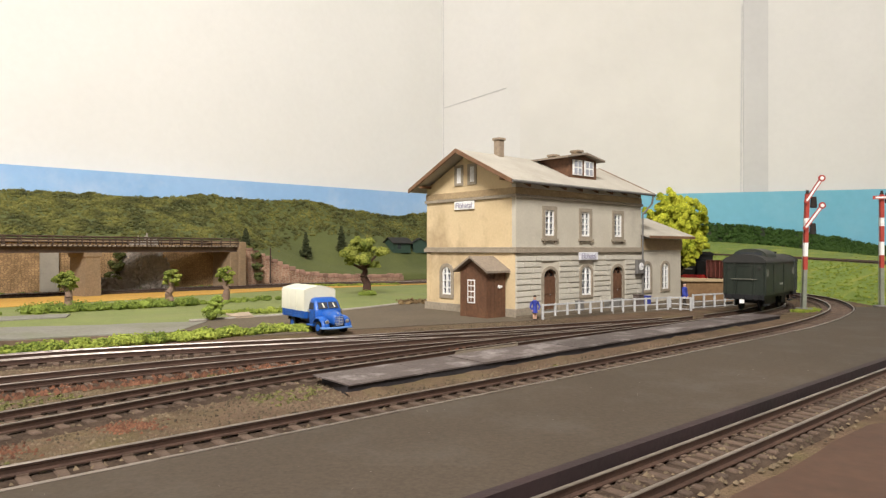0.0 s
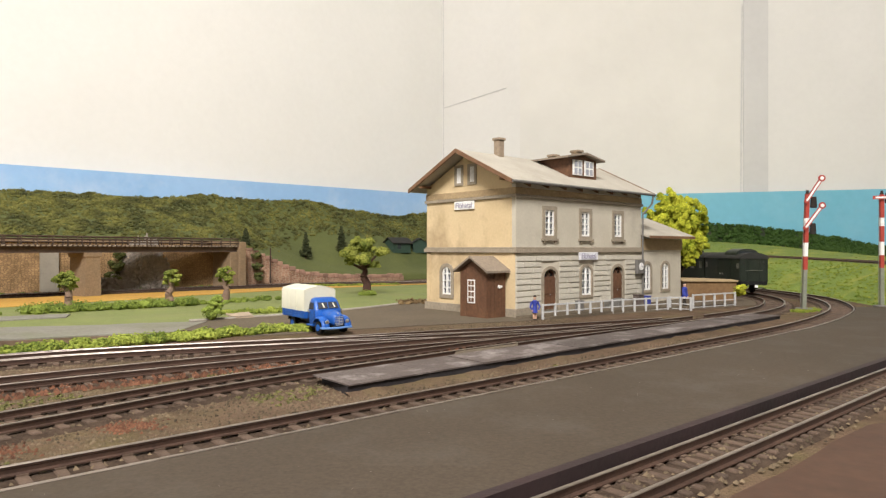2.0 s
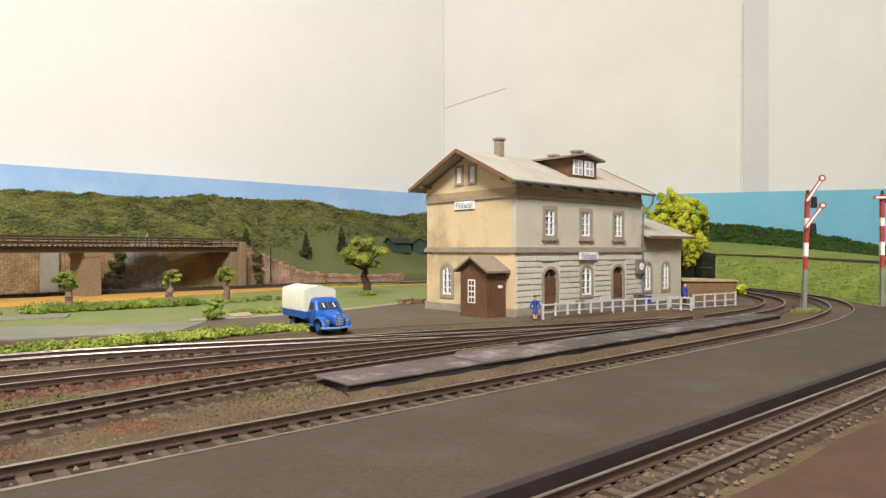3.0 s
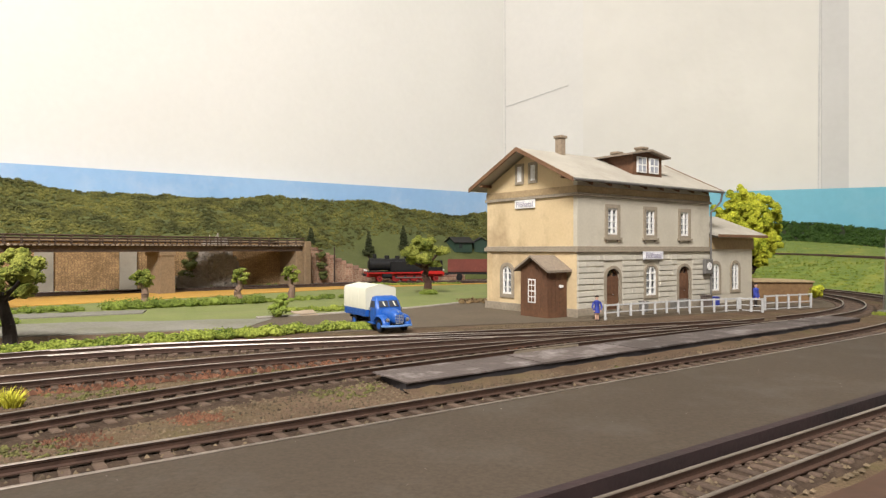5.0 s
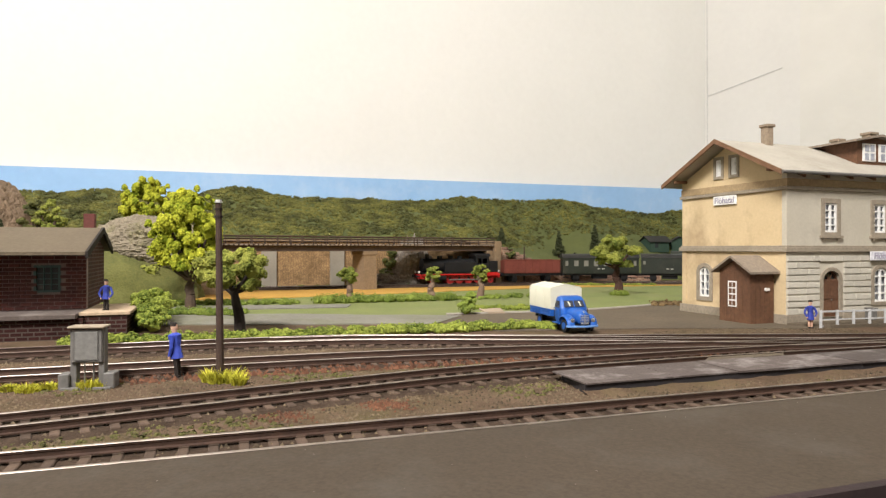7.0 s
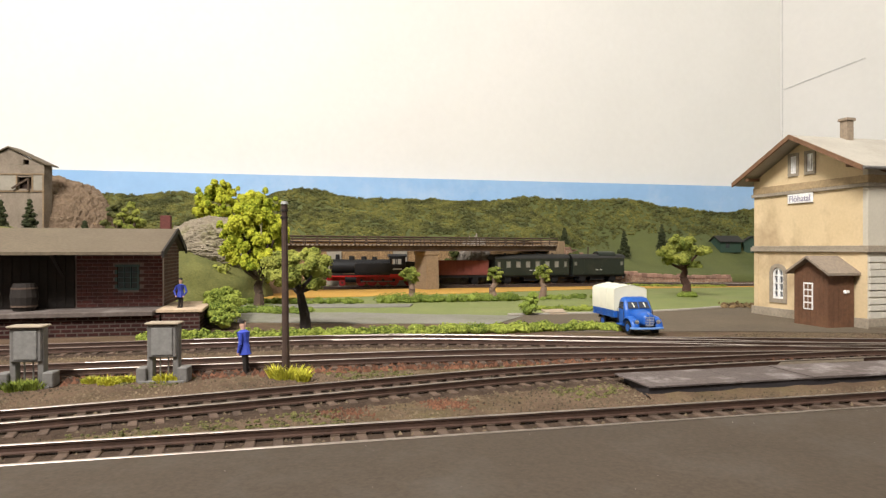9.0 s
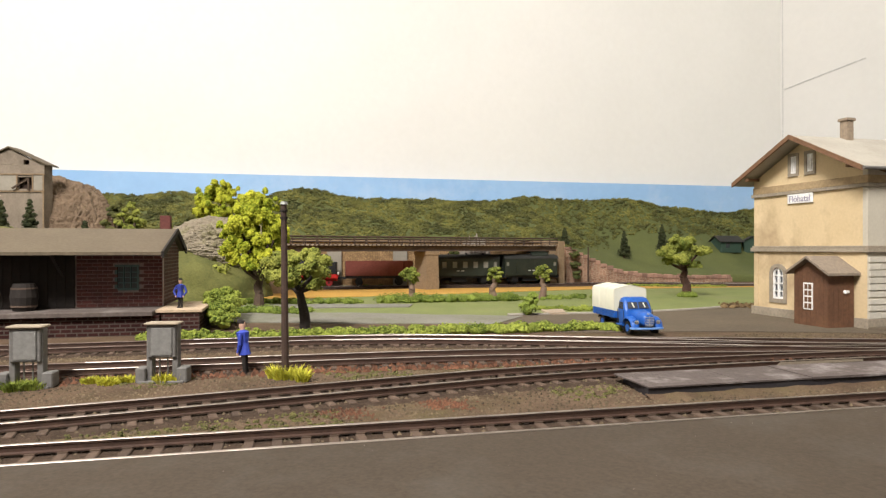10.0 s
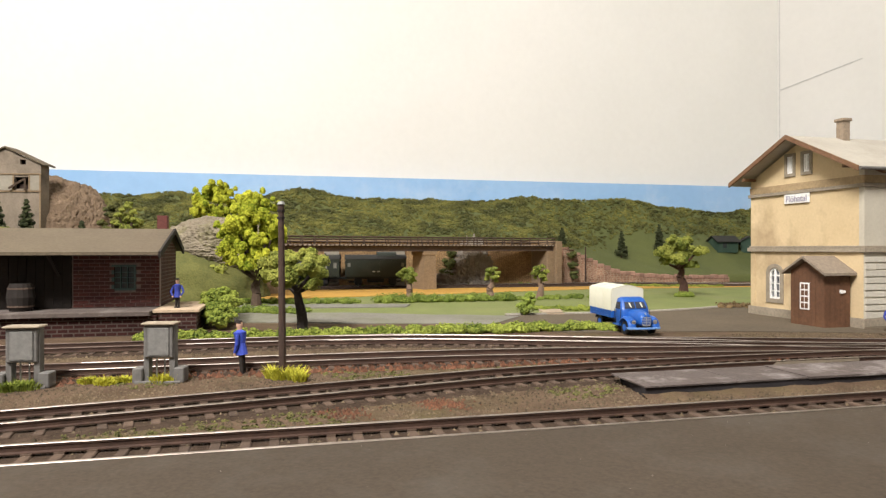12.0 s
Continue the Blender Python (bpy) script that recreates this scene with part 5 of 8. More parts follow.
def bridge():
    br = thing("bridge", -45.2, 82.4, -0.5, 59.3, "brown steel girder bridge with railings on stone piers", "bridge")
    m0, m1 = -40.0, 22.9
    for y in (-1.6, 1.4):
        bm = bmesh.new()
        box(bm, m0, y, 5.5, m1, y + 0.2, 6.2)
        box(bm, m0, y - 0.15, 5.45, m1, y + 0.35, 5.55)
        box(bm, m0, y - 0.15, 6.15, m1, y + 0.35, 6.25)
        part("girder", bm, "bridge", br)
    bm = bmesh.new()
    box(bm, m0, -2.0, 6.26, m1, 2.0, 6.45)
    part("deck", bm, "bridge", br)
    m = m0 + 0.3
    while m < m1:
        bm = bmesh.new()
        box(bm, m, -2.2, 6.22, m + 0.3, -2.01, 6.4)
        part("beam_end", bm, "beam", br, "pale timber beam end")
        m += 0.62
    for y in (-2.1, 2.1):
        m = m0
        while m < m1:
            bm = bmesh.new()
            box(bm, m - 0.07, y - 0.07, 6.3, m + 0.07, y + 0.07, 7.45)
            part("post", bm, "rail_brown", br)
            m += 1.75
        for z in (6.75, 7.1, 7.42):
            bm = bmesh.new()
            rod(bm, (m0, y, z), (m1, y, z), 0.085, n=5)
            part("handrail", bm, "rail_brown", br)
    for a, b in ((-0.85, 1.0), (-24.0, -21.5)):
        bm = bmesh.new()
        prism(bm, [(a - 0.15, -0.1), (b + 0.15, -0.1), (b, 4.9), (a, 4.9)], 1, -1.7, 1.7)
        box(bm, a - 0.2, -1.8, 4.9, b + 0.2, 1.8, 5.44, 0.05)
        part("pier", bm, "pier", br, "ochre-brown stone pier")
    bm = bmesh.new()
    box(bm, 21.5, -1.9, -0.1, 22.9, 2.2, 5.44, 0.06)
    part("abutment", bm, "pier", br, "brown stone abutment")
    bm = bmesh.new()
    box(bm, 22.95, -2.3, -0.1, 24.2, 2.3, 7.0, 0.06)
    part("wing_wall", bm, "pier", br, "brown stone wing wall")


M["rail_brown"] = material("brown_railing", (0.055, 0.036, 0.026), (0.10, 0.068, 0.05), 0.8, 80, 500, 0.2)
M["beam"] = material("pale_beam", (0.20, 0.16, 0.12), (0.34, 0.28, 0.21), 0.9, 80, 500, 0.3, vary=0.2)
bridge()


def left_mounds():
    rocky("hill", (13, 9, 7.2), 5, "slope_dry", (*plan(-14, 76), -0.4), TURN, "dry olive hillside behind the goods shed", 0.06)
    rocky("rock", (6.5, 4.2, 3.4), 6, "rock_pale", (-54.0, 52.0, 5.3), 20, "pale beige bare rock with mossy patches on the hillside", 0.1)
    rocky("hill", (30, 13, 8.5), 8, "slope_dry", (*plan(-42, 82), -0.5), TURN, "wooded dark hillside on the layout's edge", 0.12)
    rocky("rock", (8.2, 7.0, 10.6), 12, "rock_brown", (-89.3, 56.8, 4.6), 0, "brown crumbly rock mound beside the kiln", 0.06)


M["slope_dry"] = material("dry_slope", (0.095, 0.10, 0.028), (0.19, 0.185, 0.055), 0.95, 30, 600, 0.8, stain=(0.05, 0.07, 0.02), stain_amount=0.6, stain_scale=25, depth=0.002)
M["rock_pale"] = material("pale_rock", (0.18, 0.15, 0.105), (0.33, 0.28, 0.205), 0.95, 45, 300, 1.0, stain=(0.16, 0.16, 0.05), stain_amount=0.7, stain_scale=30, depth=0.003)
left_mounds()


def kiln():
    k = thing("kiln_house", -87.6, 48.9, 5.0, 29, "weathered grey-brown plaster kiln house with a gabled roof", "house")
    bm = bmesh.new()
    wall_panel(bm, -4.4, 4.4, 0, 9.9, lambda s, z, d: (s, d, z), 0.4, [(2.0, 8.0, 9.5, 1.9, False), (-2.4, 8.0, 9.5, 1.9, False)])
    mapped(bm, [(-4.4, 9.91), (4.4, 9.91), (4.4, 11.1), (2.45, 11.1), (1.75, 11.1), (-1.75, 11.1), (-2.45, 11.1), (-4.4, 11.1)], lambda s, z, d: (s, d, z), 0, 0.4)
    mapped(bm, [(-1.75, 11.11), (1.75, 11.11), (1.75, 12.25), (0, 13.2), (-1.75, 12.25)], lambda s, z, d: (s, d, z), 0, 0.4)
    for s in (-1, 1):
        mapped(bm, [(s * 1.76, 11.72), (s * 2.45, 11.72), (s * 2.45, 11.98), (s * 1.76, 12.24)], lambda s, z, d: (s, d, z), 0, 0.4)
        mapped(bm, [(s * 2.46, 11.11), (s * 4.4, 11.11), (s * 2.46, 11.97)], lambda s, z, d: (s, d, z), 0, 0.4)
    box(bm, 4.0, 0.41, 0, 4.4, 1.8, 11.1)
    box(bm, -4.4, 0.41, 0, -4.0, 1.8, 11.1)
    part("wall", bm, "kiln_plaster", k, "stained grey-brown plaster wall with openings")
    for a in (-5.0, 5.0):
        bm = bmesh.new()
        prism(bm, [(a, 11.08), (0, 13.42), (0, 13.25), (a, 10.9)], 1, -0.35, 2.2)
        part("roof", bm, "brown_roof", k, "thin brown roof edge")
    for z in (7.6, 9.8):
        bm = bmesh.new()
        box(bm, -4.5, -0.16, z, 4.5, -0.01, z + 0.14)
        part("ledge", bm, "pier", k)
    for a, b in ((-1.35, 0.9), (3.0, 4.35)):
        bm = bmesh.new()
        box(bm, a, -0.06, 7.85, b, -0.01, 9.7)
        part("panel", bm, "concrete", k, "pale wall panel")
    for s in (-4.3, -1.4, 0.95, 2.95, 4.3):
        bm = bmesh.new()
        box(bm, s - 0.1, -0.12, 0 if abs(s) > 4 else 7.75, s + 0.1, -0.065, 9.79)
        part("post", bm, "pier", k)
    bm = bmesh.new()
    rod(bm, (0.6, -0.5, 8.0), (2.5, -0.2, 9.3), 0.16, n=4)
    part("chute", bm, "bark", k)
    bm = bmesh.new()
    rod(bm, (2.6, -0.4, 7.75), (2.6, -0.4, 9.2), 0.13, n=5)
    part("prop", bm, "bark", k)
    # Dark sheet added behind the openings stands in for the unlit inside.
    bm = bmesh.new()
    prism(bm, [(-3.9, 0), (3.9, 0), (3.9, 11.1), (0, 13.0), (-3.9, 11.1)], 1, 1.2, 1.4)
    part("inner_wall", bm, "pole", k)


M["kiln_plaster"] = material("kiln_plaster", (0.17, 0.135, 0.10), (0.29, 0.24, 0.185), 0.95, 35, 400, 0.3, grainy=0.25, stain=(0.10, 0.075, 0.055), stain_amount=0.6, stain_scale=28)
kiln()

# ---- goods shed ----


def bricks(parent, x0, x1, z0, z1, to, keep, bw=0.62, bh=0.24):
    bm = bmesh.new()
    box(bm, 0, 0, 0, 1, 1, 1)
    meshes = {}
    rng = np.random.default_rng(17)

    def mesh_for(w):
        key = round(w, 2)
        if key not in meshes:
            b = bmesh.new()
            pts = [(0, 0), (w - 0.05, 0), (w - 0.05, bh - 0.05), (0, bh - 0.05)]
            mapped(b, pts, to, -0.05, 0.0)
            bmesh.ops.scale(b, vec=(0.01,) * 3, verts=b.verts)
            bmesh.ops.recalc_face_normals(b, faces=b.faces)
            me = bpy.data.meshes.new("brick")
            b.to_mesh(me)
            b.free()
            me.materials.append(M["brick"])
            meshes[key] = me
        return meshes[key]
    bm.free()
    row, z = 0, z0
    while z < z1 - 0.1:
        x = x0 - (bw / 2 if row % 2 else 0)
        while x < x1 - 0.05:
            a, b = max(x, x0), min(x + bw, x1)
            if b - a > 0.12 and keep((a + b) / 2, z + bh / 2):
                ob = new("brick", mesh_for(b - a))
                ob.parent = parent
                p = to(a, z, -rng.random() * 0.012)
                ob.matrix_basis = pose(p[0] / 100, p[1] / 100, p[2] / 100)
            x += bw
        z += bh
        row += 1


def goods_shed():
    sh = thing("goods_shed", *plan(-7.5, 46.3), 0, TURN, "long dark brick goods shed with a brown felt roof", "shed")
    bm = bmesh.new()
    wall_panel(bm, -38, 0, 1.5, 5.35, front_map, 0.35, [(-2.2, 2.6, 4.3, 1.5, False), (-7.6, 1.55, 4.9, 4.6, False), (-16.5, 1.55, 4.9, 9.0, False), (-30, 1.55, 4.9, 6.0, False)])
    part("wall", bm, "mortar", sh, "red brick front wall darkened for the shade under the eaves")
    bm = bmesh.new()
    box(bm, -0.35, 0.36, 1.5, 0, 6.5, 5.3)
    prism(bm, [(0.36, 5.3), (6.5, 5.3), (3.25, 6.5)], 0, -0.35, 0)
    part("wall", bm, "gable_brick", sh, "dark brown-red brick gable wall")
    bm = bmesh.new()
    box(bm, -38, 6.1, 0, -0.36, 6.5, 5.3)
    part("wall", bm, "gable_brick", sh)
    bm = bmesh.new()
    box(bm, -38, 0.4, 1.3, -0.4, 6.0, 1.45)
    part("shed_floor", bm, "dark_timber", sh)
    bricks(sh, -5.2, 0.0, 1.55, 5.3, front_map, lambda x, z: not (-2.95 < x < -1.45 and 2.5 < z < 4.4))
    bm = bmesh.new()
    ring_outline(bm, outline(-2.2, 2.6, 4.3, 1.5, False), outline(-2.2, 2.75, 4.15, 1.2, False), front_map, -0.04, 0.2)
    for k in (-0.2, 0.2):
        mrect(bm, -2.2 + k - 0.03, 2.7, -2.2 + k + 0.03, 4.2, front_map, 0.02, 0.12)
    for z in (3.1, 3.45, 3.8):
        mrect(bm, -2.9, z - 0.03, -1.5, z + 0.03, front_map, 0.02, 0.12)
    win = part("window", bm, "teal", sh, "blue-green barred window")
    bm = bmesh.new()
    mrect(bm, -2.9, 2.65, -1.5, 4.25, front_map, 0.2, 0.23)
    part("pane", bm, "glass", win)
    for x0, x1 in ((-9.9, -5.3), (-33, -27)):
        bm = bmesh.new()
        mrect(bm, x0, 1.52, x1, 4.95, front_map, -0.12, -0.02)
        door = part("door", bm, "dark_timber", sh, "sliding timber door darkened for the shade under the eaves")
        n = int((x1 - x0) / 0.5)
        for i in range(n):
            bm = bmesh.new()
            mrect(bm, x0 + (x1 - x0) * i / n + 0.02, 1.55, x0 + (x1 - x0) * (i + 1) / n - 0.02, 4.9, front_map, -0.16, -0.121)
            part("board", bm, "dark_timber", door)
    # roof with a deep front overhang
    for a, za, b in ((-2.7, 5.15, 3.25), (7.3, 5.35, 3.25)):
        bm = bmesh.new()
        prism(bm, [(a, za), (b, 6.75), (b, 6.55), (a, za - 0.2)], 0, -38.5, 0.35)
        part("roof", bm, "brown_roof", sh, "tan-brown felt roof")
    bm = bmesh.new()
    for a, za in ((-2.7, 5.15), (7.3, 5.35)):
        prism(bm, [(a, za + 0.03), (3.25, 6.78), (3.25, 6.4), (a, za - 0.4)], 0, 0.36, 0.5)
    part("bargeboard", bm, "dark_timber", sh)
    for x in (-36, -26, -16, -6):
        bm = bmesh.new()
        rod(bm, (x, -0.1, 3.6), (x, -2.3, 5.0), 0.12, n=4)
        part("brace", bm, "dark_timber", sh)
    bm = bmesh.new()
    box(bm, -0.95, 4.3, 5.6, -0.25, 5.0, 7.75, 0.03)
    part("chimney", bm, "brick", sh)
    # loading platform
    bm = bmesh.new()
    box(bm, -38, -3.2, -0.05, 0.3, -0.01, 1.2)
    dock = part("loading_platform", bm, "brick_base", sh, "brick loading platform, darkened for shade, with a timber edge")
    bm = bmesh.new()
    box(bm, -38.1, -3.5, 1.21, 0.0, -0.01, 1.5, 0.03)
    part("platform_edge", bm, "edge_timber", dock, "grey worn timber edge")
    bm = bmesh.new()
    box(bm, 0.32, -2.6, -0.05, 2.6, 3.6, 1.3)
    part("side_platform", bm, "brick_base", dock)
    bm = bmesh.new()
    box(bm, 0.02, -2.7, 1.31, 2.8, 3.8, 1.52, 0.03)
    part("deck", bm, "sandy", dock, "sandy platform top")
    # barrel and dark goods on the platform
    bar = thing("barrel", *plan(-15.3, 46.3 - 1.3), 1.5, 0, "dark wooden barrel on the loading platform", "barrel")
    bm = bmesh.new()
    hoops = [[bm.verts.new((r * math.cos(k * math.pi / 8), r * math.sin(k * math.pi / 8), z)) for k in range(16)] for z, r in ((0, 0.6), (0.35, 0.72), (0.85, 0.79), (1.35, 0.72), (1.7, 0.6))]
    for lo, hi in zip(hoops, hoops[1:]):
        for k in range(16):
            bm.faces.new((lo[k], lo[(k + 1) % 16], hi[(k + 1) % 16], hi[k]))
    bm.faces.new(hoops[0][::-1])
    bm.faces.new(hoops[-1])
    part("cask", bm, "dark_timber", bar)
    for z in (0.3, 1.4):
        bm = bmesh.new()
        rod(bm, (0, 0, z - 0.05), (0, 0, z + 0.05), 0.735, n=16)
        part("hoop", bm, "bridge", bar)


M["teal"] = material("teal_paint", (0.05, 0.10, 0.10), (0.08, 0.15, 0.14), 0.6, 60, 500, 0.1)
M["gable_brick"] = masonry("gable_brick", (0.085, 0.034, 0.026), (0.055, 0.022, 0.017), (0.13, 0.10, 0.085), 0.6, 0.25)
# Platform front's deep shade is put into this darker brick.
M["brick_base"] = masonry("brick_base", (0.042, 0.015, 0.012), (0.026, 0.009, 0.008), (0.075, 0.055, 0.046), 0.6, 0.25)
M["edge_timber"] = material("worn_timber", (0.065, 0.05, 0.043), (0.15, 0.12, 0.105), 0.9, 60, 500, 0.5, stain=(0.30, 0.27, 0.25), stain_amount=0.4, stain_scale=60)
M["sandy"] = material("sandy_top", (0.40, 0.29, 0.19), (0.52, 0.40, 0.28), 0.9, 40, 500, 0.4)
goods_shed()

# ---- plants ----


def tree(x, y, z, height, spread, trunk_h, trunk_r, mat, seed, label, name="tree", lump_n=16, lump_r=0.3, per=60, flake=0.17, bark="bark", group="model trees"):
    rng = np.random.default_rng(seed)
    t = thing(name, x, y, z, 0, label, "tree", group)
    bm = bmesh.new()
    p = Vector((0, 0, -0.1))
    lean = Vector((rng.normal() * 0.06, rng.normal() * 0.06, 0))
    n = 5
    r = trunk_r
    for i in range(n):
        q = Vector((lean.x * trunk_h * (i + 1) / n * 2 + rng.normal() * trunk_r * 0.25, lean.y * trunk_h * (i + 1) / n * 2 + rng.normal() * trunk_r * 0.25, trunk_h * (i + 1) / n))
        r2 = trunk_r * (1 - 0.09 * (i + 1)) * (0.9 + 0.25 * rng.random())
        rod(bm, p, q + Vector((0, 0, 0.04)), r, r2, 9)
        p, r = q, r2
    top = p
    crown_h = height - trunk_h
    cs, rs = [], []
    for i in range(lump_n):
        a = i * 2.4 + rng.random()
        f = (i + 0.5) / lump_n
        k = math.sin(math.pi * (0.14 + 0.80 * f)) ** 0.8
        rad = spread * k * (0.45 + 0.5 * rng.random())
        c = Vector((top.x + math.cos(a) * rad, top.y + math.sin(a) * rad, trunk_h * 0.9 + crown_h * (0.05 + 0.84 * f)))
        lr = spread * lump_r * (0.7 + 0.5 * rng.random()) * (0.8 + 0.3 * k)
        cs.append(tuple(c))
        rs.append(lr * 0.8)
        for _ in range(7):
            o = rng.normal(size=3)
            o /= np.linalg.norm(o)
            cs.append((c.x + o[0] * lr * 0.95, c.y + o[1] * lr * 0.95, c.z + abs(o[2]) * lr * 0.75 - lr * 0.15))
            rs.append(lr * rng.uniform(0.28, 0.5))
        if i < lump_n * 0.7:
            knee = top.lerp(c, 0.55) + Vector((0, 0, -0.12 * crown_h * rng.random()))
            rod(bm, top - Vector((0, 0, trunk_h * 0.15 * rng.random())), knee, trunk_r * 0.5, trunk_r * 0.28, 6)
            rod(bm, knee, c, trunk_r * 0.28, trunk_r * 0.12, 6)
    part("trunk", bm, bark, t)
    upright = mat == "leaf_yellow"
    if upright:
        tips = []
        for c in cs[::2]:
            tips.append((c[0] + rng.normal() * 0.15 * spread, c[1] + rng.normal() * 0.15 * spread, c[2] + spread * rng.uniform(0.12, 0.3)))
        cs += tips
        rs = [r * 0.85 for r in rs] + [spread * rng.uniform(0.06, 0.13) for _ in tips]
    flock("crown", rng, cs, rs, int(per * 1.3), flake * 0.62, mat, t, 1.3 if upright else 0.85, -0.6)
    return t


def bush(cs, rs, mat, label, seed, per=90, flake=0.14, name="bush"):
    rng = np.random.default_rng(seed)
    out_c, out_r = [], []
    for c, r in zip(cs, rs):
        out_c.append(c)
        out_r.append(r)
        for _ in range(9):
            o = rng.normal(size=3)
            o /= np.linalg.norm(o)
            out_c.append((c[0] + o[0] * r * 1.05, c[1] + o[1] * r * 1.05, max(0.05, c[2] + abs(o[2]) * r * 0.85)))
            out_r.append(r * rng.uniform(0.18, 0.42))
    ob = flock(name, rng, out_c, out_r, per * 2, flake * 0.65, mat, None, 0.85, -0.2)
    return tagged(ob, label, "bush")


def grass_tuft(spots, high, mat, label, seed, per=260):
    """Upright blades fanning out of the ground."""
    rng = np.random.default_rng(seed)
    verts, faces = [], []
    for x, y, r in spots:
        for _ in range(per):
            a, d = rng.uniform(0, 2 * math.pi), r * math.sqrt(rng.random())
            bx, by = x + math.cos(a) * d, y + math.sin(a) * d
            h = high * rng.uniform(0.45, 1.0) * (1 - 0.5 * d / r)
            out = rng.uniform(0.2, 0.9) * h
            w = rng.uniform(0.01, 0.024)
            t = rng.uniform(0, math.pi)
            k = len(verts)
            ux, uy = math.cos(t) * w, math.sin(t) * w
            mx, my = bx + math.cos(a) * out * 0.4, by + math.sin(a) * out * 0.4
            verts += [(bx - ux, by - uy, -0.02), (bx + ux, by + uy, -0.02), (mx + ux, my + uy, h * 0.6), (mx - ux, my - uy, h * 0.6), (bx + math.cos(a) * out, by + math.sin(a) * out, h)]
            faces += [(k, k + 1, k + 2, k + 3), (k + 3, k + 2, k + 4)]
    return tagged(shell("grass_tuft", verts, faces, mat), label, "grass", kind="stuff")


def hedge_run(a, b, n, wide, r0, r1, mat, label, seed, per=40, flake=0.13):
    rng = np.random.default_rng(seed)
    a, b = Vector(a), Vector(b)
    d = (b - a).normalized()
    s = Vector((-d.y, d.x))
    cs, rs = [], []
    for i in range(n):
        p = a.lerp(b, (i + rng.random()) / n) + s * rng.uniform(-wide, wide)
        r = rng.uniform(r0, r1)
        cs.append((p.x, p.y, r * 0.35 + dip(p.x, p.y)))
        rs.append(r)
    ob = flock("hedge", rng, cs, rs, int(per * 2.2), flake * 0.62, mat, None, 0.8, 0.0)
    return tagged(ob, label, "hedge", kind="stuff")


def conifer(x, y, z, h, seed):
    rng = np.random.default_rng(seed)
    t = thing("conifer", x, y, z, 0, "small dark green conifer on the slope", "tree", "conifers on the slope")
    bm = bmesh.new()
    rod(bm, (0, 0, -0.2), (0, 0, h * 0.9), 0.2, 0.05, 6)
    part("trunk", bm, "bark", t)
    cs, rs = [], []
    for i in range(26):
        f = (i + 0.5) / 26
        r = h * 0.2 * (1 - f) * (0.75 + 0.5 * rng.random()) + 0.06
        a = i * 2.4
        cs.append((math.cos(a) * r * 0.6, math.sin(a) * r * 0.6, h * (0.12 + 0.86 * f)))
        rs.append(r * 0.55 + 0.12)
    flock("crown", rng, cs, rs, 60, 0.11, "leaf_dark", t, 0.6, -0.6)


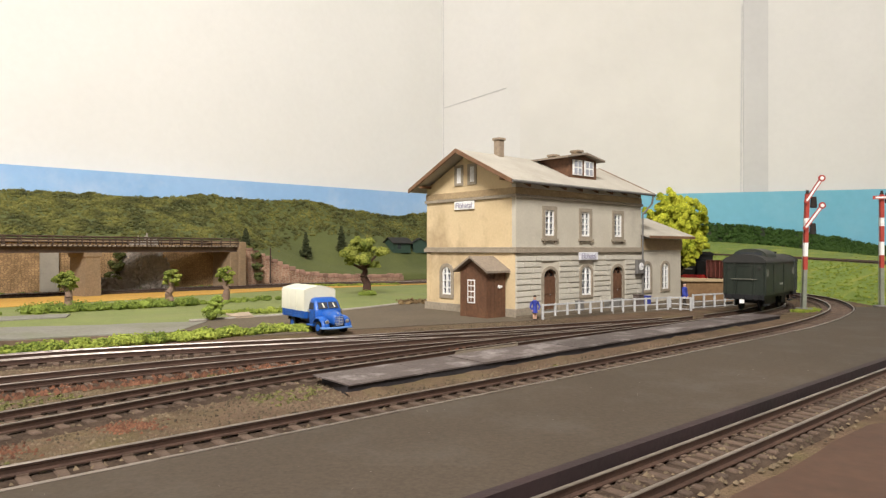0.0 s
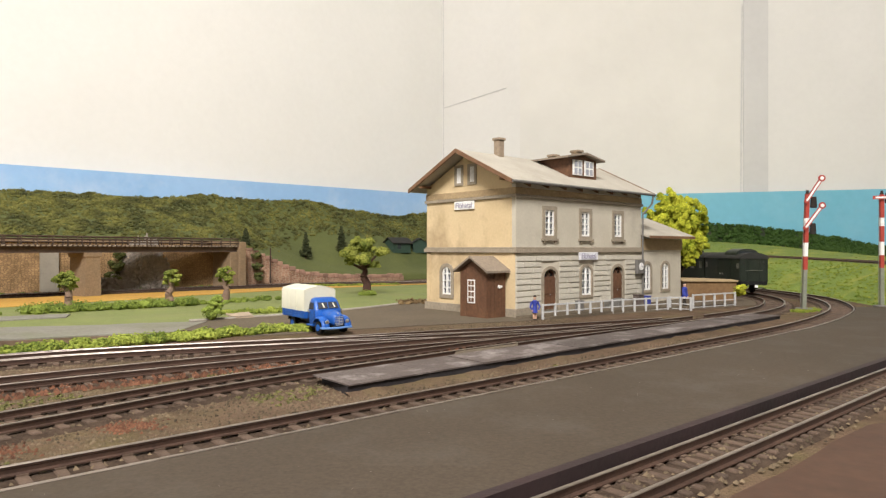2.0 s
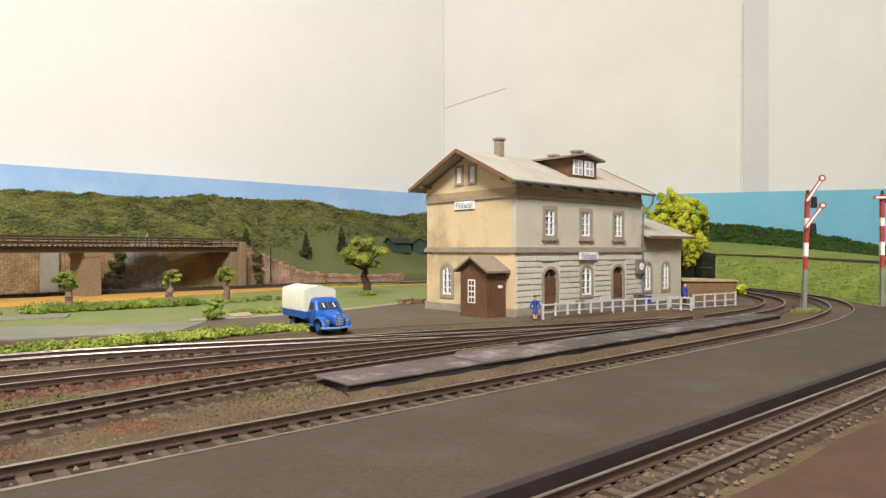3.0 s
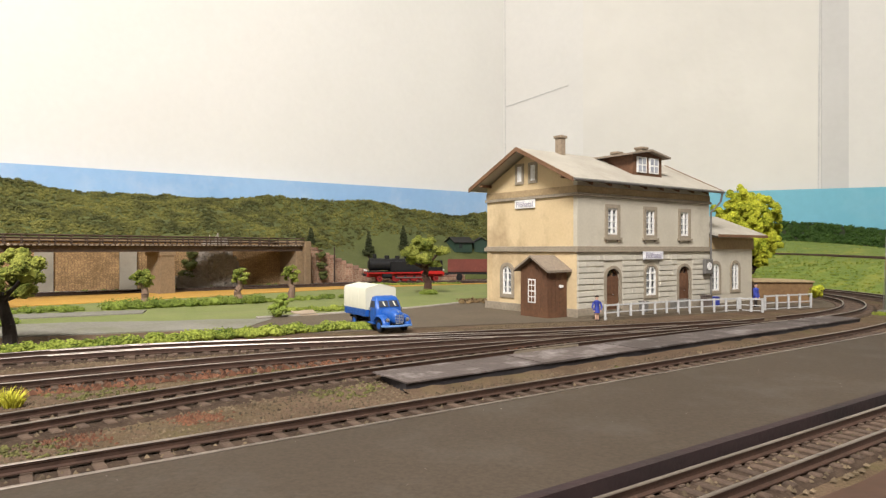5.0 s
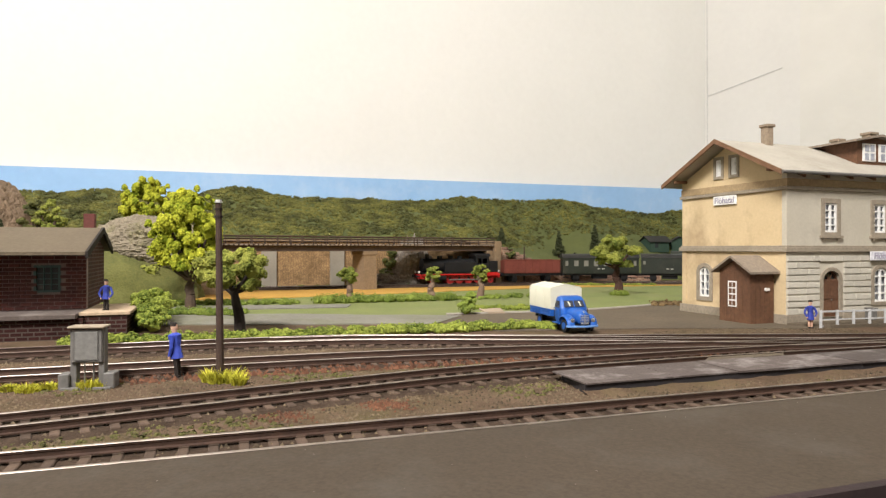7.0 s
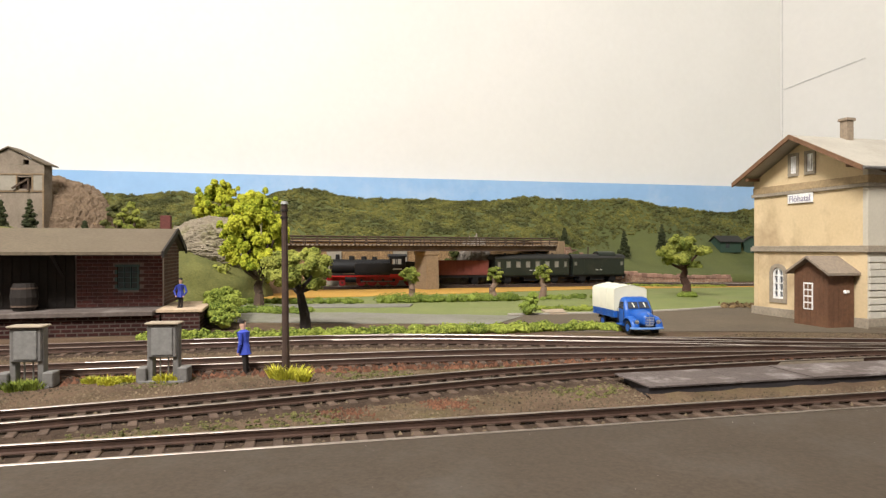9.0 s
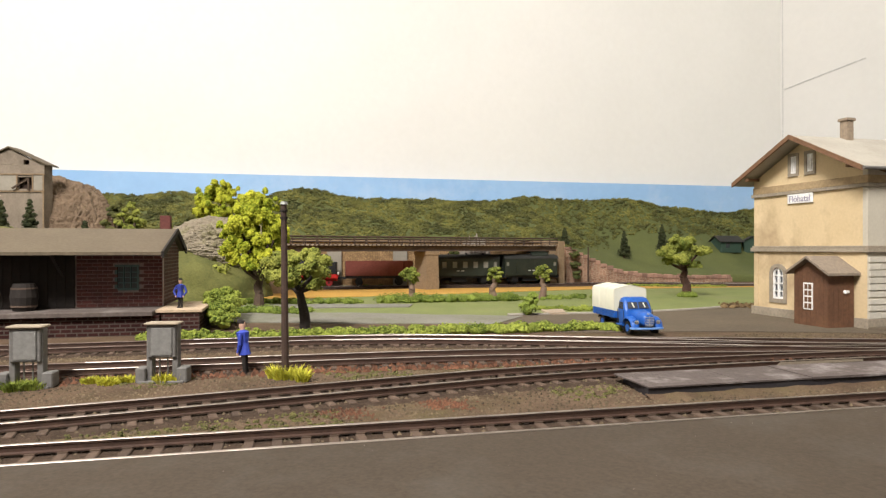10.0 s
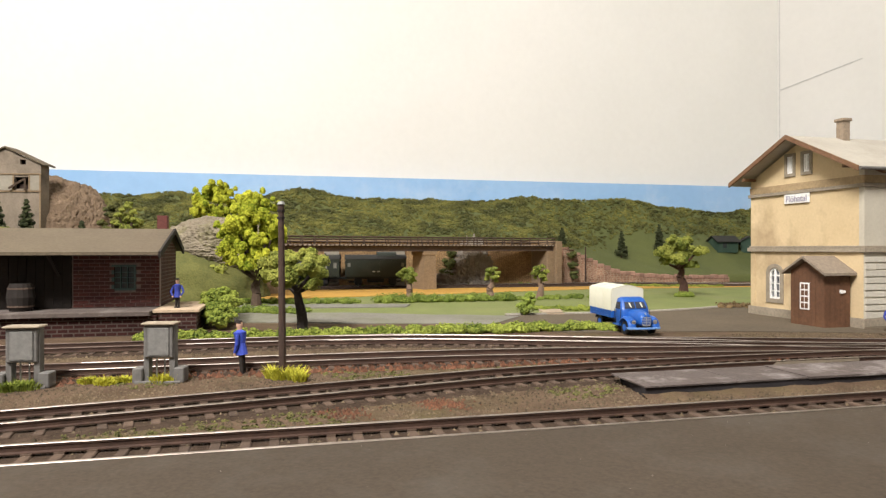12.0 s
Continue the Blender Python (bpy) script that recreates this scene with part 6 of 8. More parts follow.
def plants():
    for i, (x, y, h, s) in enumerate(((-32.5, 56.7, 3.75, 0.95), (-25.9, 61.7, 3.75, 0.85), (-22.2, 66.3, 3.9, 0.88))):
        tree(x, y, 0, h, s, 2.1, 0.42, "leaf_mid", 31 + i, "small pollarded tree with an olive green crown", lump_n=9, lump_r=0.42, per=55, flake=0.13, bark="bark_pale")
    tree(-9.1, 76.8, 0, 7.1, 2.4, 3.5, 0.5, "leaf_mid", 41, "olive green broad-crowned tree beside the yard", lump_n=10, lump_r=0.38, per=70, bark="bark_red")
    tree(-27.2, 33.9, 0, 5.5, 2.25, 2.9, 0.38, "leaf_mid", 45, "gnarled dark-trunked tree with an olive crown", lump_n=9, lump_r=0.38, per=130, flake=0.14, bark="bark_dark")
    tree(-41.9, 45.3, 0, 10.9, 2.7, 3.0, 0.5, "leaf_yellow", 52, "tall bright yellow-green tree behind the siding", lump_n=24, lump_r=0.33, per=100, flake=0.19)
    tree(-60.3, 58.3, 6.0, 7.4, 2.4, 2.0, 0.4, "leaf_yellow", 55, "bright yellow-green tree on the hillside", lump_n=16, lump_r=0.33, per=70, flake=0.2)
    tree(28.2, 80.5, 0, 12.6, 3.6, 2.8, 0.5, "leaf_yellow", 58, "tall yellow-green tree beside the station wing", lump_n=26, lump_r=0.28, per=90, flake=0.22)
    tree(-77.5, 59.0, 5.5, 4.6, 1.6, 1.8, 0.4, "leaf_mid", 61, "green tree on the wooded hillside", lump_n=14, lump_r=0.36, per=60, flake=0.2)
    tree(-73.8, 56.5, 5.0, 6.9, 1.5, 1.8, 0.4, "leaf_mid", 62, "yellow-green tree on the wooded hillside", lump_n=12, lump_r=0.36, per=60, flake=0.2)
    tree(-76.0, 55.2, 5.0, 6.9, 1.5, 1.8, 0.4, "leaf_forest", 63, "dark tree on the wooded hillside", lump_n=12, lump_r=0.36, per=60, flake=0.2)
    for i, (m, n, h) in enumerate(((59.5, 107.5, 5.2), (68.0, 109.0, 5.6), (46.5, 104.0, 3.0), (74, 108.5, 3.6))):
        x, y = plan(m, n)
        conifer(x, y, hill_z(m, n) - 0.2, h, 70 + i)
    for i, (x, y, h) in enumerate(((-83.6, 45.7, 5.9), (-80.7, 47.4, 6.0), (-77.0, 52.0, 3.4))):
        conifer(x, y, 5.4, h, 80 + i)
    bush([(-17.6, 49.6, 0.45), (-17.45, 49.7, 1.0), (-17.3, 49.7, 1.5)], [0.6, 0.5, 0.34], "leaf_hedge_dark", "rounded green bush at the roadside", 91)
    bush([(-33.2, 32.6, 0.7), (-34.6, 33.8, 1.0), (-36.0, 35.2, 1.2), (-32.0, 31.6, 0.5), (-35.6, 33.6, 0.6), (-37.5, 37.0, 1.0)], [0.9, 1.1, 1.2, 0.7, 1.0, 1.1], "leaf_hedge", "mixed green bushes beside the loading platform", 92)
    grass_tuft([(-17.5, 20.85, 0.42), (-17.05, 21.1, 0.4), (-18.0, 20.9, 0.32), (-16.5, 20.8, 0.25)], 0.72, "leaf_grass", "yellow-green grass tuft round the pole", 93)
    grass_tuft([(-23.2, 17.0, 0.45), (-22.7, 17.5, 0.4), (-23.8, 16.7, 0.4), (-22.3, 18.0, 0.35), (-22.9, 16.8, 0.4)], 0.34, "leaf_grass", "low yellow grass beside the cabinet", 94, 380)
    grass_tuft([(-25.4, 14.6, 0.45), (-24.7, 14.9, 0.45), (-25.9, 14.3, 0.4), (-24.9, 14.4, 0.4)], 0.5, "leaf_hedge", "low green grass under the cabinet", 95, 380)
    grass_tuft([(-21.4, 18.1, 0.4), (-21.0, 18.4, 0.3)], 0.5, "leaf_grass", "yellow grass under the cabinet", 96)
    grass_tuft([(31.0, 57.0, 0.8), (30.2, 56.4, 0.7), (32.3, 58.4, 0.8), (31.6, 57.4, 0.8)], 0.45, "leaf_bank", "grass tufts at the signal mast", 97, 200)
    bush([(30.0, 67.4, 1.2), (30.1, 67.9, 0.8)], [0.55, 0.5], "leaf_yellow", "yellow shrub at the end of the timber wall", 98, 60, 0.15)
    bush([(*plan(25.2, 99.4), 1.2), (*plan(25.6, 99.5), 2.8), (*plan(25.9, 99.6), 4.3), (*plan(24.6, 99.3), 0.5)], [1.1, 1.05, 0.8, 0.7], "leaf_wild", "dark olive shrub climbing beside the rock face", 111, 60, 0.16)
    bush([(*plan(46.6, 99.4), 0.8), (*plan(46.3, 99.5), 2.4), (*plan(46.2, 99.6), 4.2), (*plan(46.0, 99.7), 5.8)], [0.8, 0.75, 0.7, 0.55], "leaf_wild", "dark ivy on the wing wall of the bridge", 112, 60, 0.15)
    hedge_run(plan(-7.5, 39.9), plan(20.3, 39.7), 230, 0.9, 0.16, 0.52, "leaf_hedge", "bright green low hedge along the siding", 101)
    hedge_run(plan(20.0, 39.3), plan(21.5, 38.4), 26, 0.5, 0.16, 0.42, "leaf_hedge", "end of the green hedge beside the lorry", 110)
    hedge_run((-34.5, 54.2), (-24.2, 63.2), 60, 0.8, 0.4, 0.85, "leaf_hedge_dark", "green low hedge between the young trees", 102)
    hedge_run((-24.2, 63.2), (-18.0, 70.0), 30, 0.9, 0.2, 0.45, "leaf_hedge_dark", "patchy green verge at the field's edge", 103)
    hedge_run((-18.5, 54.5), (-13.2, 56.0), 26, 0.9, 0.2, 0.4, "leaf_hedge", "green verge by the road", 104)
    hedge_run((-48, 47), (-36, 53), 40, 1.0, 0.25, 0.5, "leaf_hedge_dark", "green verge at the field", 105)
    hedge_run((-44, 38.5), (-34, 42.5), 40, 0.9, 0.3, 0.6, "leaf_hedge_dark", "dark verge under the tall tree", 106)
    hedge_run(plan(-40, 97), plan(42, 98.6), 90, 0.6, 0.15, 0.45, "leaf_hedge_dark", "weeds along the retaining wall", 107, 30, 0.16)
    hedge_run((-10, 76.5), (-8.3, 76.6), 10, 0.5, 0.3, 0.6, "leaf_hedge_dark", "weeds round the tree's foot", 108)
    hedge_run(plan(52, 93), plan(63, 84), 60, 1.2, 0.2, 0.4, "leaf_hedge", "green verge at the back of the yard", 109)
    # hillside scrub behind the shed
    rng = np.random.default_rng(77)
    cs, rs = [], []
    for _ in range(420):
        m, n = rng.uniform(-70, 2), rng.uniform(64, 96)
        x, y = plan(m, n)
        a = 1 - ((m + 14) / 13) ** 2 - ((n - 76) / 9) ** 2
        b = 1 - ((m + 42) / 30) ** 2 - ((n - 82) / 13) ** 2
        z = max(7.2 * math.sqrt(a) - 0.4 if a > 0 else 0, 8.5 * math.sqrt(b) - 0.5 if b > 0 else 0)
        if z <= 0 or (m > -28 and z > 4.5):
            continue
        cs.append((x, y, z))
        rs.append(rng.uniform(0.3, 0.95))
    tagged(flock("scrub", rng, cs, rs, 34, 0.2, "leaf_mid", None, 0.8, -0.1), "olive scrub on the hillside", "scrub", kind="stuff")
    # moss and weeds in the track bed
    cs, rs = [], []
    for _ in range(5200):
        m, n = rng.uniform(-25, 24), rng.uniform(18.6, 29.3)
        x, y = plan(m, n)
        if noise.noise((x * 0.18, y * 0.18, 7)) < 0.02:
            continue
        cs.append((x, y, 0.0))
        rs.append(rng.uniform(0.04, 0.13))
    tagged(flock("moss", rng, cs, rs, 8, 0.05, "leaf_moss", None, 0.5, 0.0), "olive moss and weeds between the tracks", "moss", kind="stuff")


M["bark_red"] = material("red_brown_bark", (0.045, 0.022, 0.016), (0.10, 0.048, 0.034), 0.95, 90, 600, 0.8)
M["bark_pale"] = material("pale_bark", (0.16, 0.10, 0.07), (0.26, 0.18, 0.13), 0.95, 90, 600, 0.8)
M["bark_dark"] = material("dark_bark", (0.018, 0.014, 0.012), (0.05, 0.04, 0.034), 0.95, 90, 600, 0.8)
M["leaf_hedge_dark"] = leafy("mid_green_flock", (0.07, 0.11, 0.02), (0.27, 0.33, 0.06))
M["leaf_grass"] = leafy("yellow_grass", (0.30, 0.31, 0.03), (0.66, 0.60, 0.07))
M["leaf_wild"] = leafy("dark_olive_flock", (0.03, 0.042, 0.014), (0.15, 0.16, 0.05))
M["leaf_moss"] = leafy("moss_flock", (0.055, 0.055, 0.02), (0.17, 0.16, 0.055))
plants()

# ---- cabinets, pole, signals, cabins ----


def cabinet(x, y, turn):
    c = thing("lineside_cabinet", x, y, 0, turn, "grey lineside switch cabinet on two legs", "cabinet", "lineside cabinets")
    bm = bmesh.new()
    box(bm, -0.56, -0.3, 1.0, 0.56, 0.3, 2.3, 0.04)
    part("body", bm, "grey_paint", c)
    bm = bmesh.new()
    box(bm, -0.42, -0.34, 1.1, 0.42, -0.301, 2.2, 0.03)
    part("door", bm, "grey_door", c)
    bm = bmesh.new()
    box(bm, -0.66, -0.4, 2.31, 0.66, 0.4, 2.4, 0.03)
    part("lid", bm, "lid_tan", c, "tan lid with light from above put into its pale colour")
    for s in (-1, 1):
        bm = bmesh.new()
        box(bm, s * 0.5 - 0.11, -0.2, 0.0, s * 0.5 + 0.11, 0.2, 2.3, 0.02)
        part("leg", bm, "grey_paint", c)
        bm = bmesh.new()
        box(bm, s * 0.8 - 0.2, -0.35, 0.0, s * 0.8 + 0.2, 0.3, 0.6, 0.04)
        part("pulley_box", bm, "grey_paint", c)
        bm = bmesh.new()
        rod(bm, (s * 0.16, 0, 0.0), (s * 0.16, 0, 1.0), 0.035, n=6)
        part("wire", bm, "steel", c)
    bm = bmesh.new()
    box(bm, -0.9, -0.45, -0.02, 0.9, 0.4, 0.09, 0.02)
    part("base", bm, "grey_paint", c)
    return c


# Lid is paler than the body: overhead light is put into its colour.
M["lid_tan"] = material("toplit_tan_lid", (0.26, 0.21, 0.15), (0.38, 0.32, 0.24), 0.85, 60, 500, 0.3)
M["grey_door"] = material("grey_door_paint", (0.16, 0.155, 0.145), (0.21, 0.205, 0.19), 0.65, 60, 500, 0.1)
first_cabinet = cabinet(-21.45, 18.2, 32)
copy_thing(first_cabinet, pose(-0.2515, 0.1500, 0, 0, 0, 36))


def pole():
    p = thing("telegraph_pole", -17.7, 21.15, 0, 0, "dark brown wooden pole among weeds", "pole")
    bm = bmesh.new()
    rod(bm, (0, 0, -0.1), (-0.1, 0.02, 7.25), 0.16, 0.12, 10)
    part("mast", bm, "pole", p)
    bm = bmesh.new()
    for z in (6.6, 6.9):
        rod(bm, (-0.1, 0.02, z), (-0.1, 0.02, z + 0.08), 0.16, n=10)
    part("band", bm, "dark_timber", p)
    bm = bmesh.new()
    rod(bm, (-0.1, 0.02, 7.2), (-0.1, 0.02, 7.32), 0.17, 0.12, 10)
    part("cap", bm, "steel", p, "pale metal cap")
    q = thing("telegraph_pole", *plan(48.5, 99.2), 0, 0, "thin dark pole before the sloping wall", "pole")
    bm = bmesh.new()
    rod(bm, (0, 0, -0.1), (0, 0, 5.6), 0.14, 0.1, 8)
    part("mast", bm, "pole", q)


pole()


def signal(x, y, lean, height, arms, label, turn):
    s = thing("semaphore_signal", x, y, 0, turn, label, "railway signal", "semaphore signals")
    bm = bmesh.new()
    box(bm, -0.55, -0.55, -0.05, 0.55, 0.55, 0.25, 0.05)
    part("base", bm, "grey_paint", s)
    k = height / 10.2
    z = 0.2
    for top, mat in ((3.6, "mast_grey"), (4.75, "signal_red"), (5.95, "white"), (7.35, "signal_red"), (8.1, "white"), (10.2, "signal_red")):
        bm = bmesh.new()
        box(bm, -0.15 + lean * z, -0.15, z, 0.15 + lean * z, 0.15, top * k)
        for v in bm.verts:
            v.co.x += lean * (v.co.z - z)
        part("mast_section", bm, mat, s)
        z = top * k
    for az, ang in arms:
        bm = bmesh.new()
        c, sn = math.cos(radians(ang)), math.sin(radians(ang))
        x0 = lean * az - (0.25 if ang else 0.8)
        ln = 2.25
        for a, b, w, mi in ((-0.1, ln, 0.16, 0), (0.1, ln - 0.1, 0.08, 1)):
            pts = [(x0 + c * a - sn * w, az + sn * a + c * w), (x0 + c * b - sn * w, az + sn * b + c * w), (x0 + c * b + sn * w, az + sn * b - c * w), (x0 + c * a + sn * w, az + sn * a - c * w)]
            prism(bm, pts, 1, -0.36 - mi * 0.03, -0.28 - mi * 0.03, mi)
        ex, ez = x0 + c * (ln + 0.2), az + sn * (ln + 0.2)
        rod(bm, (ex, -0.36, ez), (ex, -0.28, ez), 0.3, n=16, mi=0)
        rod(bm, (ex, -0.4, ez), (ex, -0.361, ez), 0.16, n=14, mi=1)
        part("arm", bm, ["signal_red", "white"], s, "red and white signal arm with a round end")
        bm = bmesh.new()
        rod(bm, (lean * az + 0.5, -0.1, az - 0.5), (lean * az + 0.5, -0.1, az + 0.45), 0.28, 0.22, 10)
        part("lamp", bm, "dark_timber", s, "dark signal lamp")
    bm = bmesh.new()
    rod(bm, (-0.3, 0, 0.2), (-0.25 + lean * height, 0, height * 0.96), 0.025, n=5)
    part("wire", bm, "steel", s)
    bm = bmesh.new()
    rod(bm, (lean * height, 0, height), (lean * height, 0, height + 0.35), 0.16, 0.1, 8)
    part("cap", bm, "dark_timber", s)
    return s


M["mast_grey"] = material("mast_grey_green", (0.15, 0.16, 0.12), (0.24, 0.25, 0.2), 0.8, 60, 500, 0.3)
signal(31.35, 57.9, 0.03, 10.2, ((9.5, 57), (7.2, 54)), "red and white two-arm semaphore signal, arms raised", -4)
signal(39.95, 60.6, 0.0, 10.4, ((10.1, 0),), "red and white semaphore signal with a level arm", -8)


def cabin(m, n, w, turn):
    x, y = plan(m, n)
    c = thing("cabin", x, y, hill_z(m, n) - 0.3, turn, "dark green wooden cabin on the slope", "cabin", "cabins on the slope")
    bm = bmesh.new()
    box(bm, -w / 2, -1.5, -0.5, w / 2, 1.5, 1.7)
    prism(bm, [(-1.5, 1.7), (1.5, 1.7), (0, 2.5)], 0, -w / 2, w / 2)
    part("wall", bm, "cabin_green", c)
    for a in (-1.9, 1.9):
        bm = bmesh.new()
        prism(bm, [(a, 1.6), (0, 2.75), (0, 2.6), (a, 1.45)], 0, -w / 2 - 0.4, w / 2 + 0.4)
        part("roof", bm, "coach_roof", c)
    bm = bmesh.new()
    box(bm, -w / 4, -1.56, 0.4, -w / 4 + 0.8, -1.501, 1.3)
    part("window", bm, "glass", c)


M["cabin_green"] = material("cabin_green", (0.022, 0.05, 0.035), (0.04, 0.075, 0.05), 0.8, 60, 500, 0.3)
cabin(83.0, 111.0, 4.5, TURN)
cabin(89.0, 111.5, 3.6, TURN + 60)
cabin(94.0, 111.0, 4.5, TURN)


def timber_wall():
    w = thing("loading_ramp", 0, 0, 0, 0, "ochre timber-faced loading ramp beside the curve", "loading ramp")
    bm = bmesh.new()
    prism(bm, [(24.6, 68.3), (29.8, 67.7), (30.0, 70.5), (25.6, 75.5)], 2, -0.05, 2.05)
    part("body", bm, "plank_ochre", w)
    bm = bmesh.new()
    prism(bm, [(24.4, 68.1), (29.9, 67.5), (30.2, 70.6), (25.6, 75.8)], 2, 2.055, 2.2)
    part("top", bm, "band", w)


M["plank_ochre"] = material("ochre_planks", (0.14, 0.08, 0.035), (0.22, 0.13, 0.06), 0.9, 40, 300, 0.4)
timber_wall()

# ---- small figures: plain moulded dolls ----


def doll(x, y, z, turn, h, coat, legs, label, arms_out=0.0, skirt=False, slim=1.0, lean=0.0):
    bm = bmesh.new()
    k = h / 2.0
    mats = [coat, legs, "skin"]
    for s in (-1, 1):
        rod(bm, (s * 0.09 * k, 0, 0), (s * 0.08 * k, 0, 0.85 * k), 0.075 * k, 0.1 * k, 7, 2 if skirt else 1)
        box(bm, s * 0.09 * k - 0.07 * k, -0.2 * k, 0, s * 0.09 * k + 0.07 * k, 0.08 * k, 0.09 * k, mi=1)
        rod(bm, (s * 0.25 * k, 0, 1.5 * k), (s * (0.3 + arms_out) * k, -0.04 * k, 1.1 * k), 0.085 * k, 0.07 * k, 7, 0)
        rod(bm, (s * (0.3 + arms_out) * k, -0.04 * k, 1.1 * k), (s * 0.26 * k, -0.16 * k, 0.82 * k), 0.07 * k, 0.055 * k, 7, 0)
        rod(bm, (s * 0.26 * k, -0.16 * k, 0.82 * k), (s * 0.26 * k, -0.17 * k, 0.72 * k), 0.055 * k, 0.04 * k, 6, 2)
    rod(bm, (0, 0, (0.6 if skirt else 0.72) * k), (0, 0, 1.15 * k), 0.25 * k, 0.18 * k, 10, 0)
    rod(bm, (0, 0, 1.15 * k), (0, 0, 1.55 * k), 0.18 * k, 0.25 * k, 10, 0)
    rod(bm, (0, 0, 1.55 * k), (0, 0, 1.64 * k), 0.24 * k, 0.08 * k, 10, 0)
    rod(bm, (0, 0, 1.62 * k), (0, 0, 1.8 * k), 0.08 * k, 0.13 * k, 9, 2)
    rod(bm, (0, 0, 1.8 * k), (0, 0, 1.92 * k), 0.13 * k, 0.12 * k, 9, 2)
    rod(bm, (0, -0.03 * k, 1.9 * k), (0, 0, 2.0 * k), 0.16 * k, 0.12 * k, 9, 1)
    for v in bm.verts:
        v.co.x *= slim
    ob = finish("figurine", bm, mats)
    ob.matrix_world = pose(x / 100, y / 100, z / 100, lean, 0, turn)
    return tagged(ob, label, "figurine", "figurines on the layout")


doll(6.75, 50.0, 0.02, 10, 1.85, "coat_blue", "dark_timber", "small painted figurine in a blue coat by the fence", 0.1, True)
doll(21.9, 60.6, 0.22, 40, 2.1, "coat_blue", "dark_timber", "small painted figurine in blue behind the fence")
doll(*plan(-6.2, 44.9), 1.52, 30, 1.9, "coat_blue", "dark_timber", "small painted figurine on the loading platform", 0.12)


def luggage():
    """Small goods behind the fence."""
    rng = np.random.default_rng(6)
    for i, (s, w, h, mat, label) in enumerate(((10.8, 0.5, 0.6, "steel", "small grey milk can on the pavement"), (12.3, 0.9, 0.7, "grey_paint", "small grey crate on the pavement"), (15.6, 1.0, 0.9, "edge_timber", "pale wooden crate on the pavement"), (16.9, 0.8, 0.7, "coat_blue", "blue trunk on the pavement"), (6.6, 0.5, 0.8, "grey_paint", "grey bin by the door"))):
        c, sn = math.cos(radians(42)), math.sin(radians(42))
        x, y = 5.69 + c * s + sn * 0.9, 51.5 + sn * s - c * 0.9
        t = thing("crate", x, y, 0.22, 42, label, "crate", "goods on the pavement")
        bm = bmesh.new()
        box(bm, -w / 2, -0.3, 0, w / 2, 0.3, h, 0.04)
        part("body", bm, mat, t)
        bm = bmesh.new()
        box(bm, -w / 2 - 0.03, -0.33, h, w / 2 + 0.03, 0.33, h + 0.08, 0.02)
        part("lid", bm, mat, t)


M["coat_bright"] = material("bright_blue_paint", (0.03, 0.05, 0.34), (0.045, 0.08, 0.42), 0.5, 60, 500, 0.05)
doll(-19.6, 20.85, 0.02, -75, 2.3, "coat_bright", "dark_timber", "small painted figurine in a long blue coat, stooping slightly", 0.0, False, 0.78, 5)
luggage()

# ---- truck ----


def wheel(parent, x, y, z, r, w, rim_mat, tyre_mat="black", name="wheel"):
    """A wheel on a cross axle: local y is the axle."""
    bm = bmesh.new()
    rod(bm, (x, y - w / 2, z), (x, y + w / 2, z), r, n=18)
    tyre = part(name, bm, tyre_mat, parent)
    bm = bmesh.new()
    rod(bm, (x, y - w / 2 - 0.03, z), (x, y + w / 2 + 0.03, z), r * 0.55, n=14)
    part("rim", bm, rim_mat, tyre)
    return tyre


def loft(bm, rings):
    """Closed rings of equal length joined along a body, with end faces."""
    vs = [[bm.verts.new(p) for p in r] for r in rings]
    k = len(vs[0])
    for r0, r1 in zip(vs, vs[1:]):
        for i in range(k):
            bm.faces.new((r0[i], r0[(i + 1) % k], r1[(i + 1) % k], r1[i]))
    bm.faces.new(vs[0][::-1])
    bm.faces.new(vs[-1])
    return bm


def squarish(x, cy, cz, ry, rz, power, n=20):
    """A rounded rectangle across the length axis."""
    out = []
    for i in range(n):
        a = 2 * math.pi * i / n
        c, d = math.cos(a), math.sin(a)
        out.append((x, cy + ry * math.copysign(abs(c) ** (2 / power), c), cz + rz * math.copysign(abs(d) ** (2 / power), d)))
    return out


